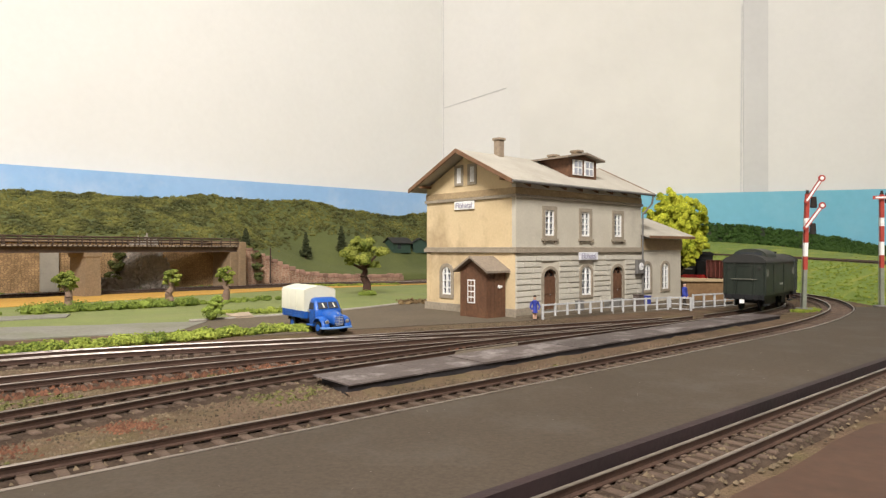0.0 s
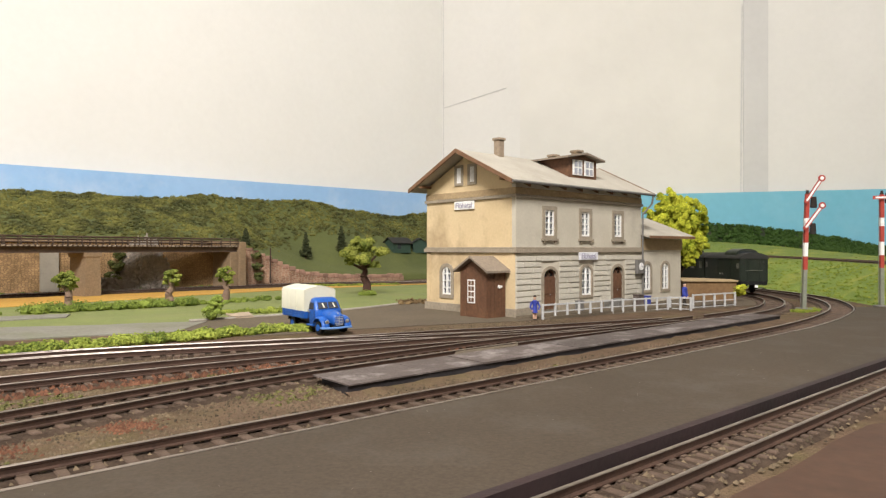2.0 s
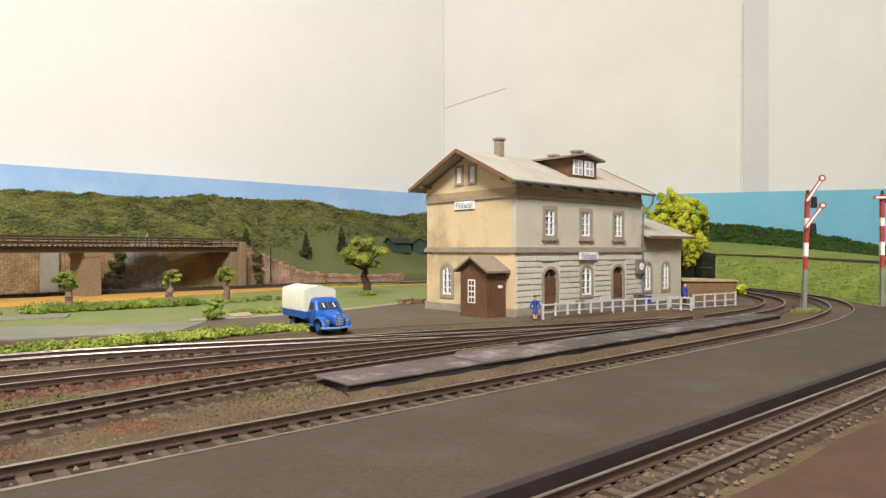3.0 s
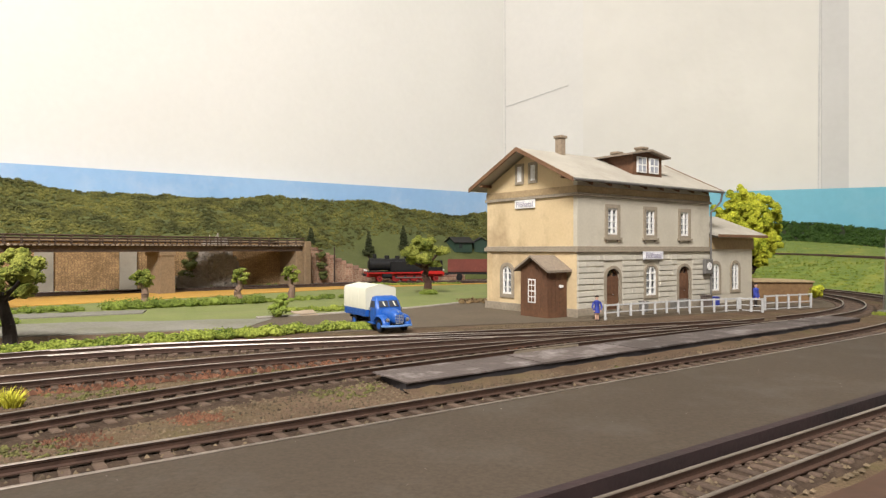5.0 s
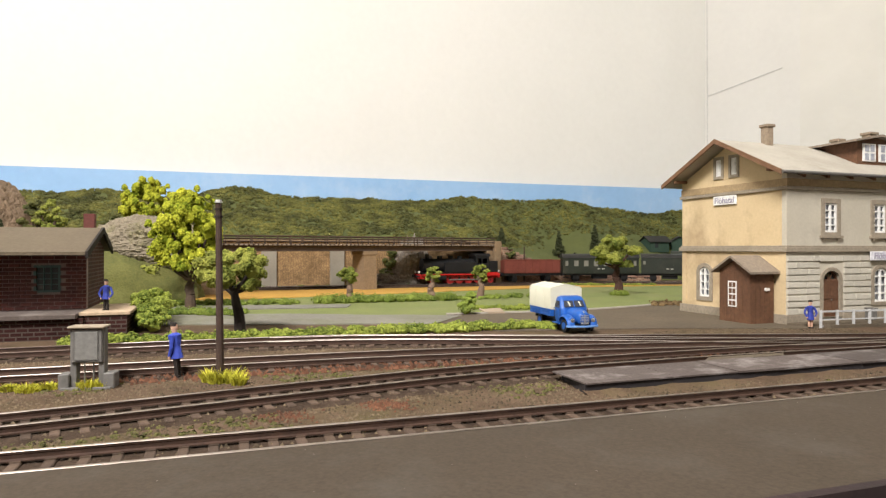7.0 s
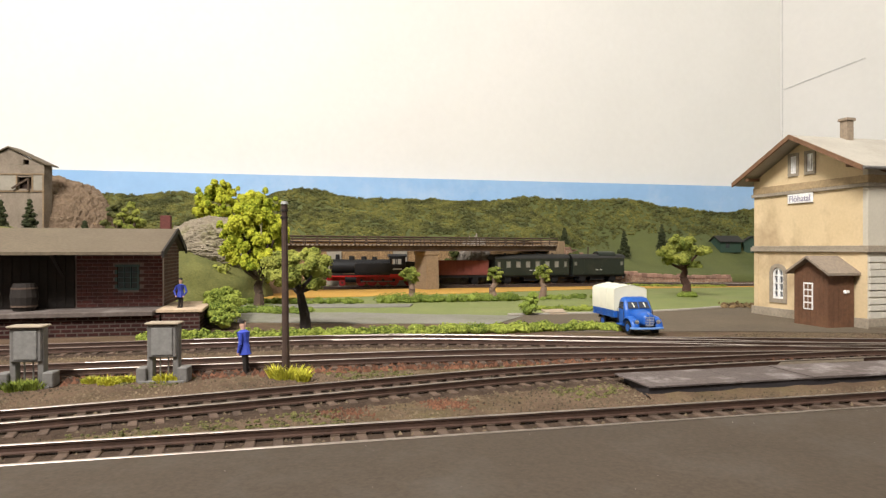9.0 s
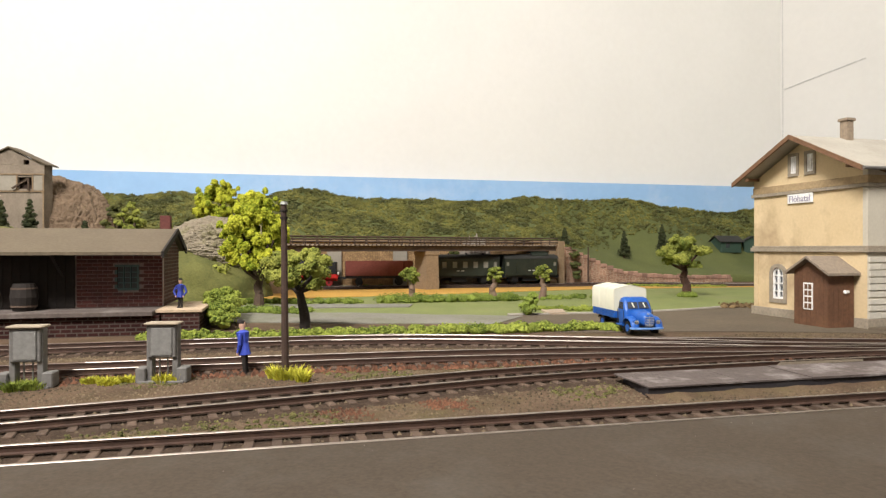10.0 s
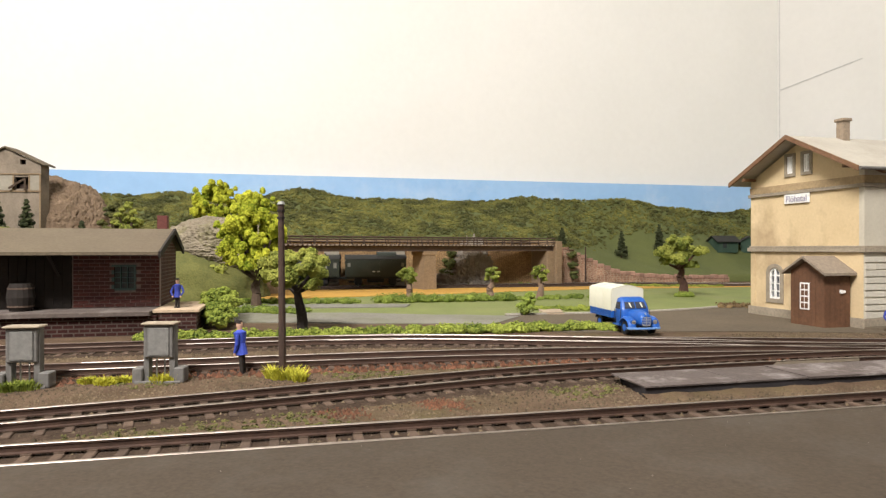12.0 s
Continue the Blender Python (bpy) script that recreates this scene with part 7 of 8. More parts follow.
def truck():
    t = thing("truck", -8.42, 43.45, 0.06, -53, "blue toy lorry with a cream canvas tilt", "truck")
    bm = bmesh.new()
    box(bm, -2.9, -0.4, 0.42, 2.7, 0.4, 0.6)
    for x in (-2.0, 1.9):
        box(bm, x - 0.1, -0.8, 0.36, x + 0.1, 0.8, 0.5)
    part("chassis", bm, "black", t)
    for x in (1.95, -1.9):
        for y in (-0.82, 0.82):
            wheel(t, x, y, 0.43, 0.43, 0.24, "blue")
    for y in (-0.82, 0.82):
        bm = bmesh.new()
        prism(bm, [(-2.5, 0.66), (-2.35, 0.9), (-1.45, 0.9), (-1.3, 0.66), (-1.42, 0.66), (-1.52, 0.83), (-2.28, 0.83), (-2.38, 0.66)], 1, y - 0.2, y + 0.2)
        part("mudguard", bm, "black", t)
    # load bed with boarded sides, canvas tilt with a low ridge
    bm = bmesh.new()
    box(bm, -3.2, -1.08, 0.9, 0.3, 1.08, 1.42, 0.03)
    bed = part("load_bed", bm, "blue", t)
    for y in (-1.11, 1.08):
        for z in (0.93, 1.1, 1.27):
            bm = bmesh.new()
            box(bm, -3.18, y, z, 0.28, y + 0.03, z + 0.14)
            part("board", bm, "blue", bed)
        for x in (-2.9, -1.45, 0.0):
            bm = bmesh.new()
            box(bm, x - 0.05, y - 0.015, 0.9, x + 0.05, y + 0.045, 1.42)
            part("stake", bm, "blue", bed)
    bm = bmesh.new()
    prism(bm, [(-1.1, 1.36), (1.1, 1.36), (1.1, 2.84), (1.04, 2.92), (0, 3.16), (-1.04, 2.92), (-1.1, 2.84)], 0, -3.25, 0.32)
    bmesh.ops.bevel(bm, geom=list(bm.edges), offset=0.03, segments=2, affect="EDGES")
    tilt = part("tilt", bm, "cream", t, "cream canvas tilt", smooth=True)
    bm = bmesh.new()
    for x in (-3.26, -2.1, -0.9, 0.31):
        for y0, z0, y1, z1 in ((-1.105, 1.4, -1.105, 2.84), (1.105, 1.4, 1.105, 2.84), (-1.04, 2.93, 0, 3.17), (1.04, 2.93, 0, 3.17)):
            rod(bm, (x, y0, z0), (x, y1, z1), 0.018, n=5)
    part("seam", bm, "cream", tilt)
    # cab: rounded, a little narrower towards the roof
    bm = bmesh.new()
    rings = []
    for z, x0, x1, w in ((0.62, 0.42, 1.62, 0.9), (1.0, 0.4, 1.62, 0.96), (1.55, 0.4, 1.6, 0.96), (1.62, 0.4, 1.56, 0.95), (2.12, 0.44, 1.28, 0.86), (2.3, 0.5, 1.14, 0.78), (2.38, 0.62, 0.98, 0.6)):
        ring = []
        for i in range(24):
            a = 2 * math.pi * i / 24
            c, d = math.cos(a), math.sin(a)
            ring.append(((x0 + x1) / 2 + (x1 - x0) / 2 * math.copysign(abs(c) ** 0.4, c), w * math.copysign(abs(d) ** 0.4, d), z))
        rings.append(ring)
    loft(bm, rings)
    cab = part("cab", bm, "blue", t, smooth=True)
    for y0, y1 in ((-0.70, -0.04), (0.04, 0.70)):
        bm = bmesh.new()
        lo, hi = Vector((1.585, 0, 1.66)), Vector((1.325, 0, 2.08))
        a = [(lo.x, y0, lo.z), (lo.x, y1, lo.z), (hi.x, y1 * 0.92, hi.z), (hi.x, y0 * 0.92, hi.z)]
        vs = [bm.verts.new(p) for p in a] + [bm.verts.new((p[0] - 0.1, p[1], p[2] - 0.02)) for p in a]
        for f in ((0, 1, 2, 3), (4, 7, 6, 5), (0, 4, 5, 1), (1, 5, 6, 2), (2, 6, 7, 3), (3, 7, 4, 0)):
            bm.faces.new([vs[i] for i in f])
        pane = part("windscreen", bm, "truck_dark", cab, "dark divided windscreen")
        # A pale strip is modelled on the glass as a painted glint.
        bm = bmesh.new()
        m0 = (y0 + y1) / 2
        vs = [bm.verts.new(p) for p in ((1.555, m0 + 0.02, 1.72), (1.555, m0 + 0.1, 1.72), (1.37, m0 + 0.03, 2.02), (1.37, m0 - 0.05, 2.02))]
        vs += [bm.verts.new(v.co + Vector((0.022, 0, 0.012))) for v in vs]
        for f in ((3, 2, 1, 0), (4, 5, 6, 7), (0, 1, 5, 4), (1, 2, 6, 5), (2, 3, 7, 6), (3, 0, 4, 7)):
            bm.faces.new([vs[i] for i in f])
        part("glare_strip", bm, "cream", pane, "white strip standing in for a glint on the windscreen")
    for y in (-1, 1):
        bm = bmesh.new()
        pts = [(0.62, 1.6, 0.955), (1.34, 1.6, 0.955), (1.16, 2.06, 0.875), (0.64, 2.06, 0.875)]
        vs = [bm.verts.new((p[0], y * p[2], p[1])) for p in pts] + [bm.verts.new((p[0], y * (p[2] - 0.08), p[1])) for p in pts]
        for f in ((0, 1, 2, 3), (4, 7, 6, 5), (0, 4, 5, 1), (1, 5, 6, 2), (2, 6, 7, 3), (3, 7, 4, 0)):
            bm.faces.new([vs[i] for i in f])
        part("side_window", bm, "truck_dark", cab)
        bm = bmesh.new()
        box(bm, 0.55, y * 0.963 - 0.012, 0.7, 0.58, y * 0.963 + 0.012, 1.58)
        box(bm, 1.42, y * 0.963 - 0.012, 0.7, 1.45, y * 0.963 + 0.012, 1.58)
        part("door_seam", bm, "truck_dark", cab)
        bm = bmesh.new()
        rod(bm, (0.64, y * 0.98, 1.42), (0.86, y * 0.98, 1.42), 0.03, n=6)
        part("door_handle", bm, "steel", cab)
        bm = bmesh.new()
        box(bm, 0.45, y * 0.9 - 0.16, 0.5, 1.35, y * 0.9 + 0.16, 0.58, 0.02)
        part("running_board", bm, "blue", t)
    # bonnet, narrowing to an upright rounded nose
    bm = bmesh.new()
    loft(bm, [squarish(x, 0, z, w, h, p) for x, z, w, h, p in ((1.5, 1.05, 0.62, 0.55, 3.2), (2.0, 1.04, 0.56, 0.52, 3.0), (2.5, 1.02, 0.48, 0.47, 2.8), (2.8, 1.0, 0.43, 0.43, 2.6), (2.92, 0.98, 0.36, 0.36, 2.5), (2.97, 0.97, 0.26, 0.27, 2.4))])
    bonnet = part("bonnet", bm, "blue", t, smooth=True)
    bm = bmesh.new()
    for i in range(6):
        z = 0.66 + i * 0.105
        w = 0.3 - 0.006 * abs(i - 2.5) ** 2
        rod(bm, (2.95, -w, z), (2.95, w, z), 0.035, n=6)
    rod(bm, (2.99, 0, 0.62), (2.97, 0, 1.28), 0.03, n=6)
    part("grille", bm, "chrome", bonnet, "silver radiator grille with bars")
    bm = bmesh.new()
    rod(bm, (2.72, 0, 1.42), (2.9, 0, 1.34), 0.05, n=8)
    part("bonnet_badge", bm, "chrome", bonnet)
    for y in (-1, 1):
        # bulbous front wings with the headlamps set into them
        bm = bmesh.new()
        rings = []
        for k in range(11):
            a = math.pi * k / 10
            cx, cz = 1.98 - 0.70 * math.cos(a), 0.46 + 0.62 * math.sin(a)
            up = Vector((-math.cos(a), 0, math.sin(a)))
            ring = []
            for i in range(9):
                b = math.pi * i / 8
                q = Vector((cx, y * 0.76 + 0.27 * math.cos(b), cz)) + up * (0.15 * math.sin(b) - 0.02)
                ring.append(tuple(q))
            ring.append(tuple(Vector((cx, y * 0.76, cz)) - up * 0.06))
            rings.append(ring)
        loft(bm, rings)
        wing = part("wing", bm, "blue", t, smooth=True)
        bm = bmesh.new()
        loft(bm, [squarish(x, y * 0.70, 0.86, r, r, 2.0, 14) for x, r in ((2.25, 0.1), (2.45, 0.19), (2.66, 0.21), (2.72, 0.19))])
        lamp = part("headlight", bm, "blue", t, smooth=True)
        bm = bmesh.new()
        loft(bm, [squarish(x, y * 0.70, 0.86, r, r, 2.0, 14) for x, r in ((2.7, 0.16), (2.745, 0.14), (2.765, 0.08))])
        part("lens", bm, "chrome", lamp, "pale silver headlamp lens", smooth=True)
    bm = bmesh.new()
    loft(bm, [[(x + dx, y, 0.47 + dz) for dx, dz in ((-0.04, -0.07), (0.03, -0.06), (0.05, 0), (0.03, 0.06), (-0.04, 0.07))] for y, x in ((-1.08, 2.6), (-0.95, 2.85), (-0.5, 2.98), (0, 3.02), (0.5, 2.98), (0.95, 2.85), (1.08, 2.6))])
    part("bumper", bm, "blue_pale", t, "pale blue bumper", smooth=True)
    # heights are squashed to fit the lorry's outline in the camera's view
    for child in t.children_recursive:
        for v in child.data.vertices:
            v.co.z *= 0.93


M["truck_dark"] = material("dark_truck_glass", (0.03, 0.035, 0.05), (0.06, 0.065, 0.085), 0.15, 20, 100, 0.0, spec=0.6)
M["chrome"] = material("dull_chrome", (0.50, 0.50, 0.50), (0.66, 0.66, 0.66), 0.25, 60, 500, 0.0, metal=0.9, grainy=0.1)
M["blue_pale"] = material("pale_blue", (0.10, 0.22, 0.5), (0.16, 0.3, 0.6), 0.4, 40, 400, 0.05)
truck()

# ---- train ----
RAIL = 0.415


def buffers(parent, x, mat="black"):
    s = 1 if x > 0 else -1
    for y in (-0.98, 0.98):
        bm = bmesh.new()
        rod(bm, (x - s * 0.55, y, 1.2), (x - s * 0.05, y, 1.2), 0.1, n=8)
        rod(bm, (x - s * 0.06, y, 1.2), (x, y, 1.2), 0.24, 0.2, 12)
        part("buffer", bm, mat, parent)
    bm = bmesh.new()
    box(bm, min(x - s * 0.6, x - s * 0.1), -0.08, 0.95, max(x - s * 0.6, x - s * 0.1), 0.08, 1.2)
    part("coupling", bm, "black", parent)


def axle(parent, x, r, mat, rim="black"):
    for y in (-0.75, 0.75):
        bm = bmesh.new()
        rod(bm, (x, y - 0.1, r), (x, y + 0.1, r), r, n=18)
        w = part("wheel", bm, mat, parent)
        bm = bmesh.new()
        s = 1 if y > 0 else -1
        rod(bm, (x, y + s * 0.1, r), (x, y + s * 0.14, r), r * 0.3, n=8)
        part("hub", bm, rim, w)


def locomotive():
    lo = thing("locomotive", 0, 0, 0, 0, "black model steam tank locomotive with a red underframe", "locomotive")
    bm = bmesh.new()
    box(bm, -6.6, -0.55, 0.75, 6.5, 0.55, 1.35)
    box(bm, -6.75, -1.45, 1.2, -5.6, 1.45, 1.55)
    part("frame", bm, "loco_red", lo)
    for x, mat in ((6.5, "loco_red"), (-6.7, "loco_red")):
        bm = bmesh.new()
        box(bm, x, -1.5, 0.85, x + 0.15, 1.5, 1.55, 0.03)
        part("buffer_beam", bm, mat, lo, "bright red buffer beam")
    for x in (-3.2, -1.6, 0.0, 1.6):
        axle(lo, x, 0.8, "wheel_red")
    for x in (4.4, -5.4):
        axle(lo, x, 0.5, "wheel_red")
    for y in (-0.95, 0.95):
        bm = bmesh.new()
        box(bm, -3.3, y - 0.05, 0.55, 1.7, y + 0.05, 0.72)
        part("coupling_rod", bm, "grey_paint", lo)
        bm = bmesh.new()
        rod(bm, (2.4, y * 1.1, 0.95), (4.0, y * 1.1, 0.95), 0.42, n=12)
        part("cylinder", bm, "black", lo)
    bm = bmesh.new()
    box(bm, -4.3, -1.4, 1.56, 6.4, 1.4, 1.72)
    part("running_board", bm, "black", lo)
    for y in (-1.36, 1.36):
        bm = bmesh.new()
        box(bm, -6.5, y - 0.05, 1.2, -2.6, y + 0.05, 1.72)
        box(bm, -2.6, y - 0.04, 1.35, 6.3, y + 0.04, 1.55)
        part("valance", bm, "loco_red", lo, "red valance")
    bm = bmesh.new()
    rod(bm, (-2.6, 0, 2.85), (4.2, 0, 2.85), 1.02, n=20)
    boiler = part("boiler", bm, "black", lo, smooth=True)
    bm = bmesh.new()
    rod(bm, (4.2, 0, 2.85), (6.0, 0, 2.85), 1.06, n=20)
    rod(bm, (6.0, 0, 2.85), (6.25, 0, 2.85), 0.95, 0.6, 16)
    part("smokebox", bm, "black", lo, smooth=True)
    for x, r, h in ((5.1, 0.32, 0.75), (3.0, 0.45, 0.5), (1.2, 0.42, 0.45), (-0.4, 0.4, 0.4)):
        bm = bmesh.new()
        rod(bm, (x, 0, 3.7), (x, 0, 3.85 + h), r, r * 0.92, 14)
        part("chimney" if x == 5.1 else "dome", bm, "black", boiler)
    for y in (-1.4, 0.85):
        bm = bmesh.new()
        box(bm, -2.6, y, 1.73, 2.6, y + 0.55, 3.35, 0.06)
        part("side_tank", bm, "black", lo)
    bm = bmesh.new()
    box(bm, -4.9, -1.42, 1.73, -4.75, 1.42, 4.2)
    box(bm, -2.75, -1.42, 1.73, -2.6, 1.42, 4.2)
    for y in (-1.42, 1.32):
        box(bm, -4.75, y, 1.73, -2.75, y + 0.1, 3.1)
        for x0, x1 in ((-4.75, -4.55), (-3.75, -3.6), (-2.95, -2.75)):
            box(bm, x0, y, 3.1, x1, y + 0.1, 3.9)
        box(bm, -4.75, y, 3.9, -2.75, y + 0.1, 4.2)
    cab = part("cab", bm, "black", lo)
    bm = bmesh.new()
    prism(bm, [(-1.5, 4.2), (1.5, 4.2), (1.45, 4.4), (0.8, 4.65), (-0.8, 4.65), (-1.45, 4.4)], 0, -5.1, -2.4)
    part("cab_roof", bm, "black", cab)
    bm = bmesh.new()
    box(bm, -4.4, -1.44, 2.35, -3.0, -1.425, 2.55)
    box(bm, -4.4, 1.425, 2.35, -3.0, 1.44, 2.55)
    part("number_plate", bm, "steel", cab, "pale plate with a small bar")
    bm = bmesh.new()
    box(bm, -6.5, -1.3, 1.73, -4.95, 1.3, 3.5, 0.05)
    part("coal_bunker", bm, "black", lo)
    for x in (6.6, -6.65):
        for y in (-0.9, 0.9):
            bm = bmesh.new()
            rod(bm, (x, y, 1.85), (x + (0.2 if x > 0 else -0.2), y, 1.85), 0.18, n=10)
            part("lantern", bm, "white", lo)
        buffers(lo, 7.15 if x > 0 else -7.25)
    return lo


def open_wagon():
    wg = thing("goods_wagon", 0, 0, 0, 0, "brown-red high-sided open model goods wagon", "goods wagon")
    bm = bmesh.new()
    box(bm, -4.9, -1.45, 1.5, 4.9, 1.45, 1.62)
    box(bm, -4.9, -1.5, 1.62, 4.9, -1.4, 3.55)
    box(bm, -4.9, 1.4, 1.62, 4.9, 1.5, 3.55)
    box(bm, -5.0, -1.5, 1.62, -4.9, 1.5, 3.55)
    box(bm, 4.9, -1.5, 1.62, 5.0, 1.5, 3.55)
    part("body", bm, "wagon_red", wg)
    for i in range(9):
        x = -4.85 + i * 9.7 / 8
        for y in (-1.58, 1.5):
            bm = bmesh.new()
            box(bm, x - 0.07, y, 1.55, x + 0.07, y + 0.08, 3.6)
            part("rib", bm, "wagon_red", wg)
    bm = bmesh.new()
    box(bm, -5.0, -1.56, 3.55, 5.0, -1.36, 3.65)
    box(bm, -5.0, 1.36, 3.55, 5.0, 1.56, 3.65)
    part("top_rail", bm, "wagon_red", wg)
    bm = bmesh.new()
    box(bm, -4.8, -1.3, 1.7, 4.8, 1.3, 3.1)
    part("load", bm, "black", wg, "dark load")
    bm = bmesh.new()
    box(bm, -5.0, -1.3, 1.1, 5.0, -1.15, 1.5)
    box(bm, -5.0, 1.15, 1.1, 5.0, 1.3, 1.5)
    box(bm, -5.0, -1.3, 1.1, -4.85, 1.3, 1.5)
    box(bm, 4.85, -1.3, 1.1, 5.0, 1.3, 1.5)
    for x in (-3.0, 3.0):
        for y in (-1.1, 0.95):
            box(bm, x - 0.4, y, 0.45, x + 0.4, y + 0.15, 1.15)
    part("underframe", bm, "black", wg)
    for x in (-3.0, 3.0):
        axle(wg, x, 0.55, "black")
    for x in (-5.5, 5.5):
        buffers(wg, x)
    return wg


def arched_roof(bm, half, z0, rise, x0, x1, n=10):
    pts = [(half * math.cos(math.pi * k / n), z0 + rise * math.sin(math.pi * k / n)) for k in range(n + 1)]
    prism(bm, pts, 0, x0, x1)


def coach(van=False):
    half = 4.35 if van else 6.13
    label = "dark green model luggage van with a raised roof lookout" if van else "dark green model passenger coach with a row of windows"
    c = thing("luggage_van" if van else "passenger_coach", 0, 0, 0, 0, label, "railway coach")

    def left(s, z, d):
        return (s, -1.6 + d, z)

    def right(s, z, d):
        return (s, 1.6 - d, z)
    spots = [(-5.5, 2.6, 3.45, 0.5), *((-4.0 + 1.6 * i, 2.5, 3.5, 0.75) for i in range(6)), (5.55, 2.6, 3.45, 0.5)]
    if van:
        spots = [(-3.9, 2.8, 3.4, 0.45), (3.9, 2.8, 3.4, 0.45)]
    for to in (left, right):
        bm = bmesh.new()
        wall_panel(bm, -half, half, 1.35, 3.9, to, 0.1, [(*s, False) for s in spots])
        side = part("side", bm, "coach", c)
        for s in spots:
            bm = bmesh.new()
            ring_outline(bm, outline(s[0], s[1], s[2], s[3], False), outline(s[0], s[1] + 0.07, s[2] - 0.07, s[3] - 0.14, False), to, -0.02, 0.06)
            win = part("window_frame", bm, "coach_line", side)
            bm = bmesh.new()
            mapped(bm, outline(s[0], s[1], s[2], s[3], False), to, 0.11, 0.13)
            part("pane", bm, "coach_glass", win)
        if van:
            for s in (-1.4, 1.6):
                bm = bmesh.new()
                mrect(bm, s - 0.85, 1.45, s + 0.85, 3.75, to, -0.06, -0.005)
                part("sliding_door", bm, "coach", side)
        bm = bmesh.new()
        for z in (1.5, 2.5, 3.7):
            mrect(bm, -half, z, half, z + 0.05, to, -0.03, 0.0)
        part("beading", bm, "coach", side)
        bm = bmesh.new()
        for s in (-0.6, 0.1):
            mrect(bm, s, 2.05, s + 0.45, 2.2, to, -0.015, -0.001)
        part("marking", bm, "coach_mark", side, "small pale markings")
    for x in (-half, half):
        s = 1 if x > 0 else -1
        bm = bmesh.new()
        box(bm, min(x, x - s * 0.1), -1.48, 1.35, max(x, x - s * 0.1), 1.48, 3.9)
        prism(bm, [(1.5 * math.cos(math.pi * k / 10), 3.9 + 0.62 * math.sin(math.pi * k / 10)) for k in range(11)], 0, min(x, x - s * 0.1), max(x, x - s * 0.1))
        end = part("end_wall", bm, "coach", c)
        bm = bmesh.new()
        for y in (-0.62, 0.58):
            box(bm, min(x, x + s * 0.06), y, 1.4, max(x, x + s * 0.06), y + 0.05, 3.7)
        box(bm, min(x, x + s * 0.06), -0.6, 3.65, max(x, x + s * 0.06), 0.6, 3.72)
        part("end_door", bm, "coach", end)
        bm = bmesh.new()
        rod(bm, (x + s * 0.12, -0.95, 2.6), (x + s * 0.12, 0.95, 2.6), 0.04, n=6)
        part("handrail", bm, "coach_line", end)
        for y in (-1.15, 1.15):
            bm = bmesh.new()
            rod(bm, (x, y, 3.45), (x + s * 0.12, y, 3.45), 0.1, n=8)
            part("tail_lamp", bm, "coach_roof", end)
        bm = bmesh.new()
        box(bm, min(x, x + s * 0.08), -1.5, 1.0, max(x, x + s * 0.08), 1.5, 1.4)
        part("buffer_beam", bm, "black", end)
        buffers(c, x + s * 0.42)
    bm = bmesh.new()
    arched_roof(bm, 1.68, 3.9, 0.68, -half - 0.12, half + 0.12)
    roof = part("roof", bm, "coach_roof", c, "dark grey curved roof", smooth=True)
    if van:
        bm = bmesh.new()
        prism(bm, [(-1.3, 4.1), (1.3, 4.1)] + [(1.3 * math.cos(math.pi * k / 12), 4.4 + 0.62 * math.sin(math.pi * k / 12)) for k in range(13)], 0, -3.0, -0.2)
        look_out = part("lookout", bm, "coach", roof, "raised roof lookout")
        for x in (-3.05, -0.21):
            for y in (-0.95, -0.3, 0.35):
                bm = bmesh.new()
                box(bm, x, y, 4.45, x + 0.06, y + 0.6, 4.74)
                part("pane", bm, "glass", look_out)
    else:
        for x in (-4, -1.4, 1.4, 4):
            bm = bmesh.new()
            rod(bm, (x, 0, 4.5), (x, 0, 4.75), 0.16, n=8)
            part("ventilator", bm, "coach_roof", roof)
    if van:
        # White square added for the glare at the coupling.
        bm = bmesh.new()
        box(bm, -half - 0.62, -0.18, 0.72, -half - 0.55, 0.18, 1.02, 0.02)
        part("tail_plate", bm, "white", c, "small white square standing in for glare at the coupling")
        for y in (-1.42, -0.8, 0.75, 1.36):
            bm = bmesh.new()
            box(bm, -half - 0.07, y, 1.42, -half - 0.001, y + 0.07, 3.85)
            part("end_rib", bm, "coach", c)
    bm = bmesh.new()
    box(bm, -half, -1.3, 1.05, half, -1.15, 1.34)
    box(bm, -half, 1.15, 1.05, half, 1.3, 1.34)
    box(bm, -half + 0.05, -1.4, 1.3, half - 0.05, 1.4, 1.345)
    box(bm, -1.2, -0.9, 0.5, 1.2, 0.9, 1.04)
    ax = half - (1.8 if van else 2.2)
    for x in (-ax, ax):
        for y in (-1.15, 1.0):
            box(bm, x - 0.5, y, 0.4, x + 0.5, y + 0.15, 1.1)
    part("underframe", bm, "black", c)
    for x in (-ax, ax):
        axle(c, x, 0.55, "black")
    for s in (-1, 1):
        for y in (-1.6, 1.3):
            bm = bmesh.new()
            box(bm, s * (half - 0.9) - 0.5, y, 0.55, s * (half - 0.9) + 0.5, y + 0.3, 0.65)
            part("footboard", bm, "black", c)
    return c


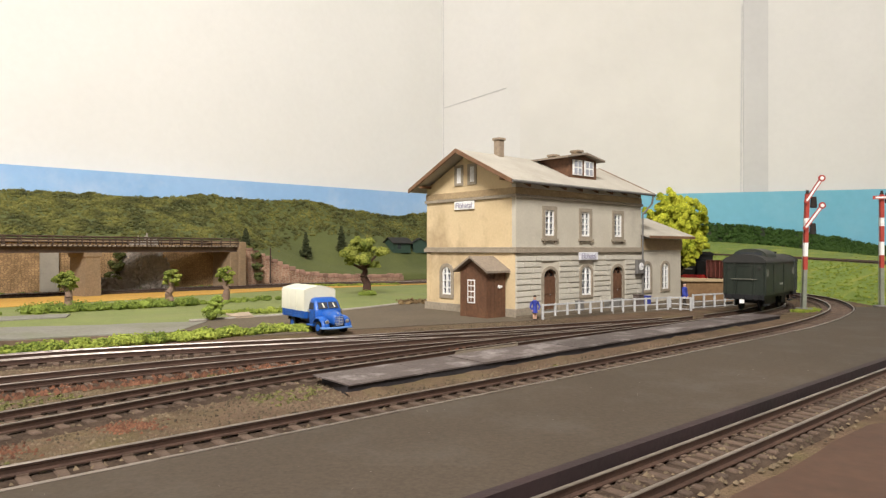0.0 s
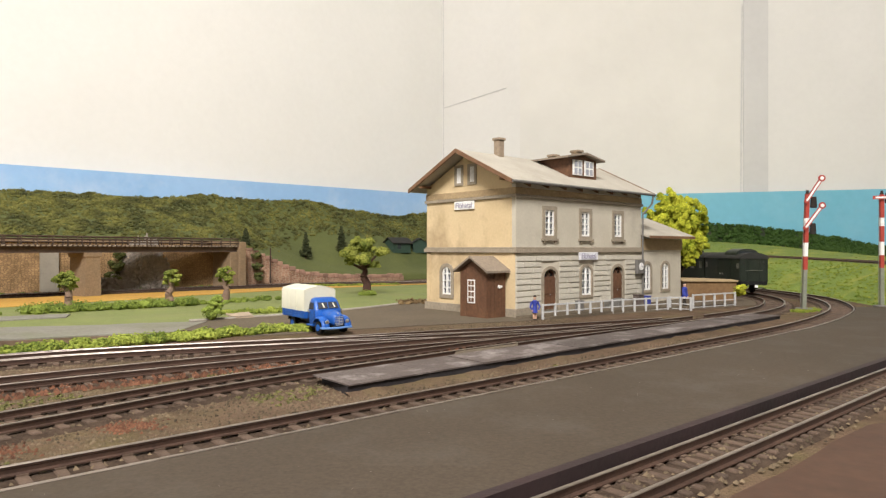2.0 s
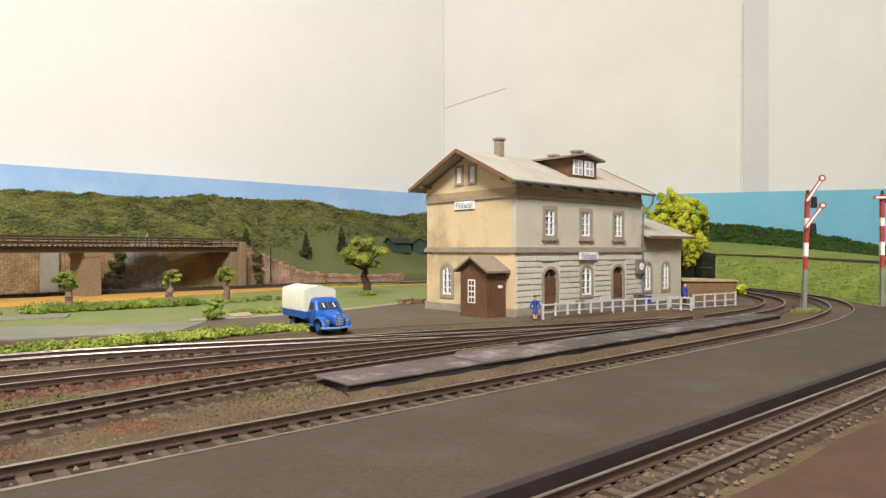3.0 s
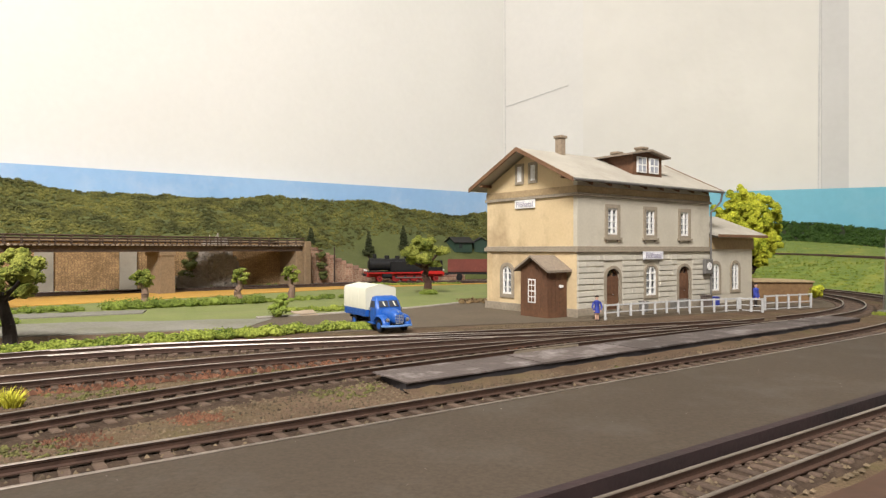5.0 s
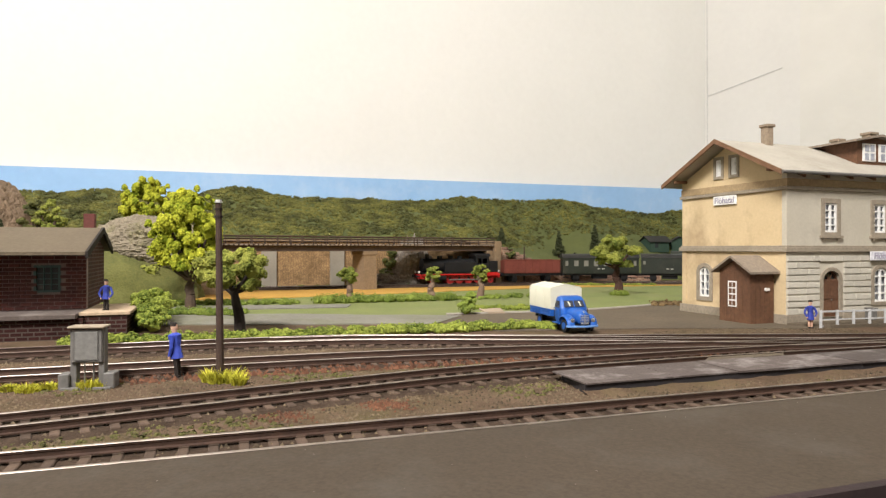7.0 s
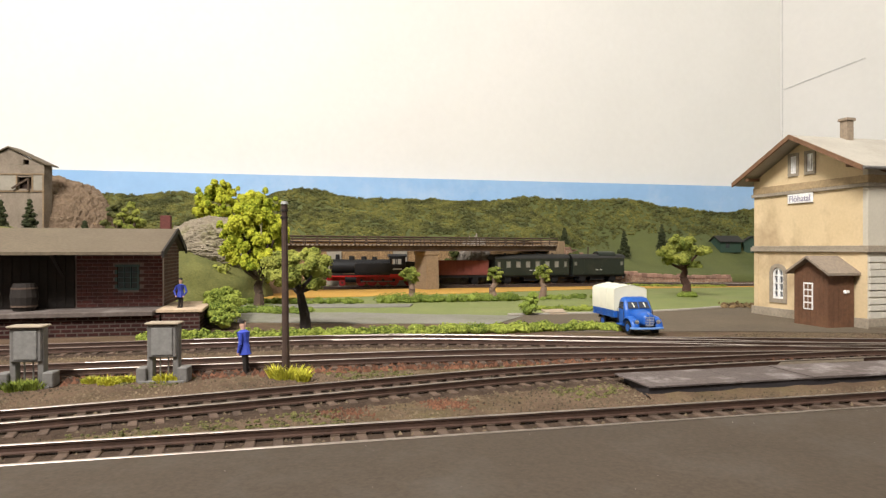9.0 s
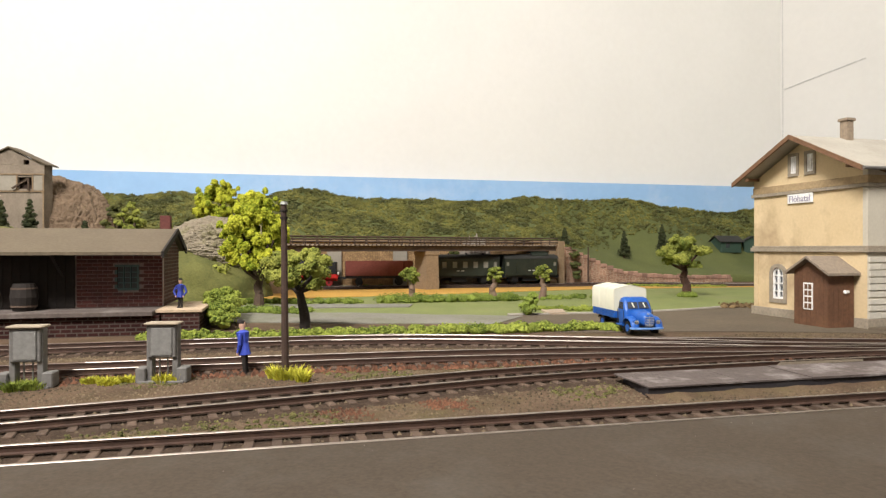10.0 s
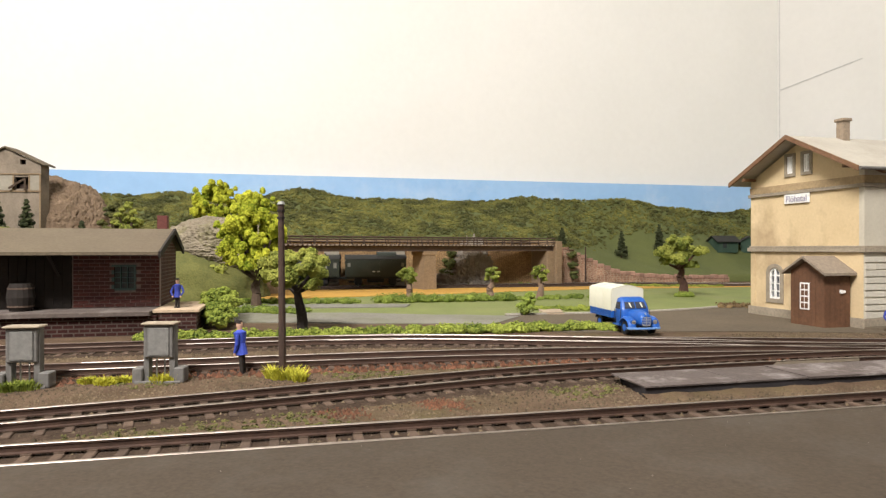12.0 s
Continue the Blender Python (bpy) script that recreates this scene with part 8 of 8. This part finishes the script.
M["wheel_red"] = material("dull_red_wheel", (0.20, 0.008, 0.008), (0.30, 0.014, 0.012), 0.55, 60, 500, 0.1)
M["coach_line"] = material("pale_window_edge", (0.10, 0.10, 0.08), (0.15, 0.15, 0.12), 0.6, 60, 500, 0.0)
# Pane colour is raised to show light coming through the coach.
M["coach_glass"] = material("light_filled_window", (0.20, 0.195, 0.17), (0.30, 0.29, 0.25), 0.1, 20, 100, 0.0, spec=0.6)
M["coach_mark"] = material("pale_marking", (0.35, 0.35, 0.3), (0.45, 0.45, 0.4), 0.7, 60, 500, 0.0)
TRAIN = [(locomotive(), 14.2, 8.2), (open_wagon(), 10.9, 6.0), (coach(), 13.1, 7.6), (coach(True), 9.5, 5.0)]

# lengths are trimmed to fit the cars' extents in the camera's view
for car, factor in ((TRAIN[0][0], 14.2 / 14.4), (TRAIN[1][0], 10.8 / 11.0)):
    for child in car.children_recursive:
        for v in child.data.vertices:
            v.co.x *= factor

# ---- movement: the train runs leftward round the loop ----
RUN = smooth_line([plan(10.5, 24.6), plan(20, 25.1), plan(32, 24.9), plan(43.5, 24.35), *LOOP, (-140, 33)], 0.25)


def on_run(s):
    i = max(0, min(len(RUN) - 2, int(s / 0.25)))
    return RUN[i].lerp(RUN[i + 1], s / 0.25 - i)


# seconds, and how far the last van's end has come along the line (cm)
TAIL = ((-1.0, 29.6), (0.0, 41.3), (0.5, 47.1), (1.0, 53.2), (1.5, 59.7), (2.0, 65.3), (2.5, 70.6), (3.5, 82.6), (4.5, 94.8), (5.5, 107.0), (6.5, 118.9), (7.5, 130.7), (9.5, 153.5), (12.0, 182.8), (13.0, 194.6))


def tail_at(t):
    times, places = zip(*TAIL)
    return float(np.mean([np.interp(t + k * 0.08, times, places) for k in range(-4, 5)]))


def motions():
    for i, (car, length, base) in enumerate(TRAIN):
        behind = sum(l for _, l, _ in TRAIN[i + 1:])
        rows = []
        for k in range(49):
            t = k * 0.25
            mid = tail_at(t) + behind + length / 2
            a, b = on_run(mid - base / 2), on_run(mid + base / 2)
            c, d = (a + b) / 2, b - a
            rows.append((t, pose(c.x / 100, c.y / 100, (RAIL + dip(c.x, c.y)) / 100, 0, 0, math.degrees(math.atan2(d.y, d.x)))))
        walk(car, rows)


motions()
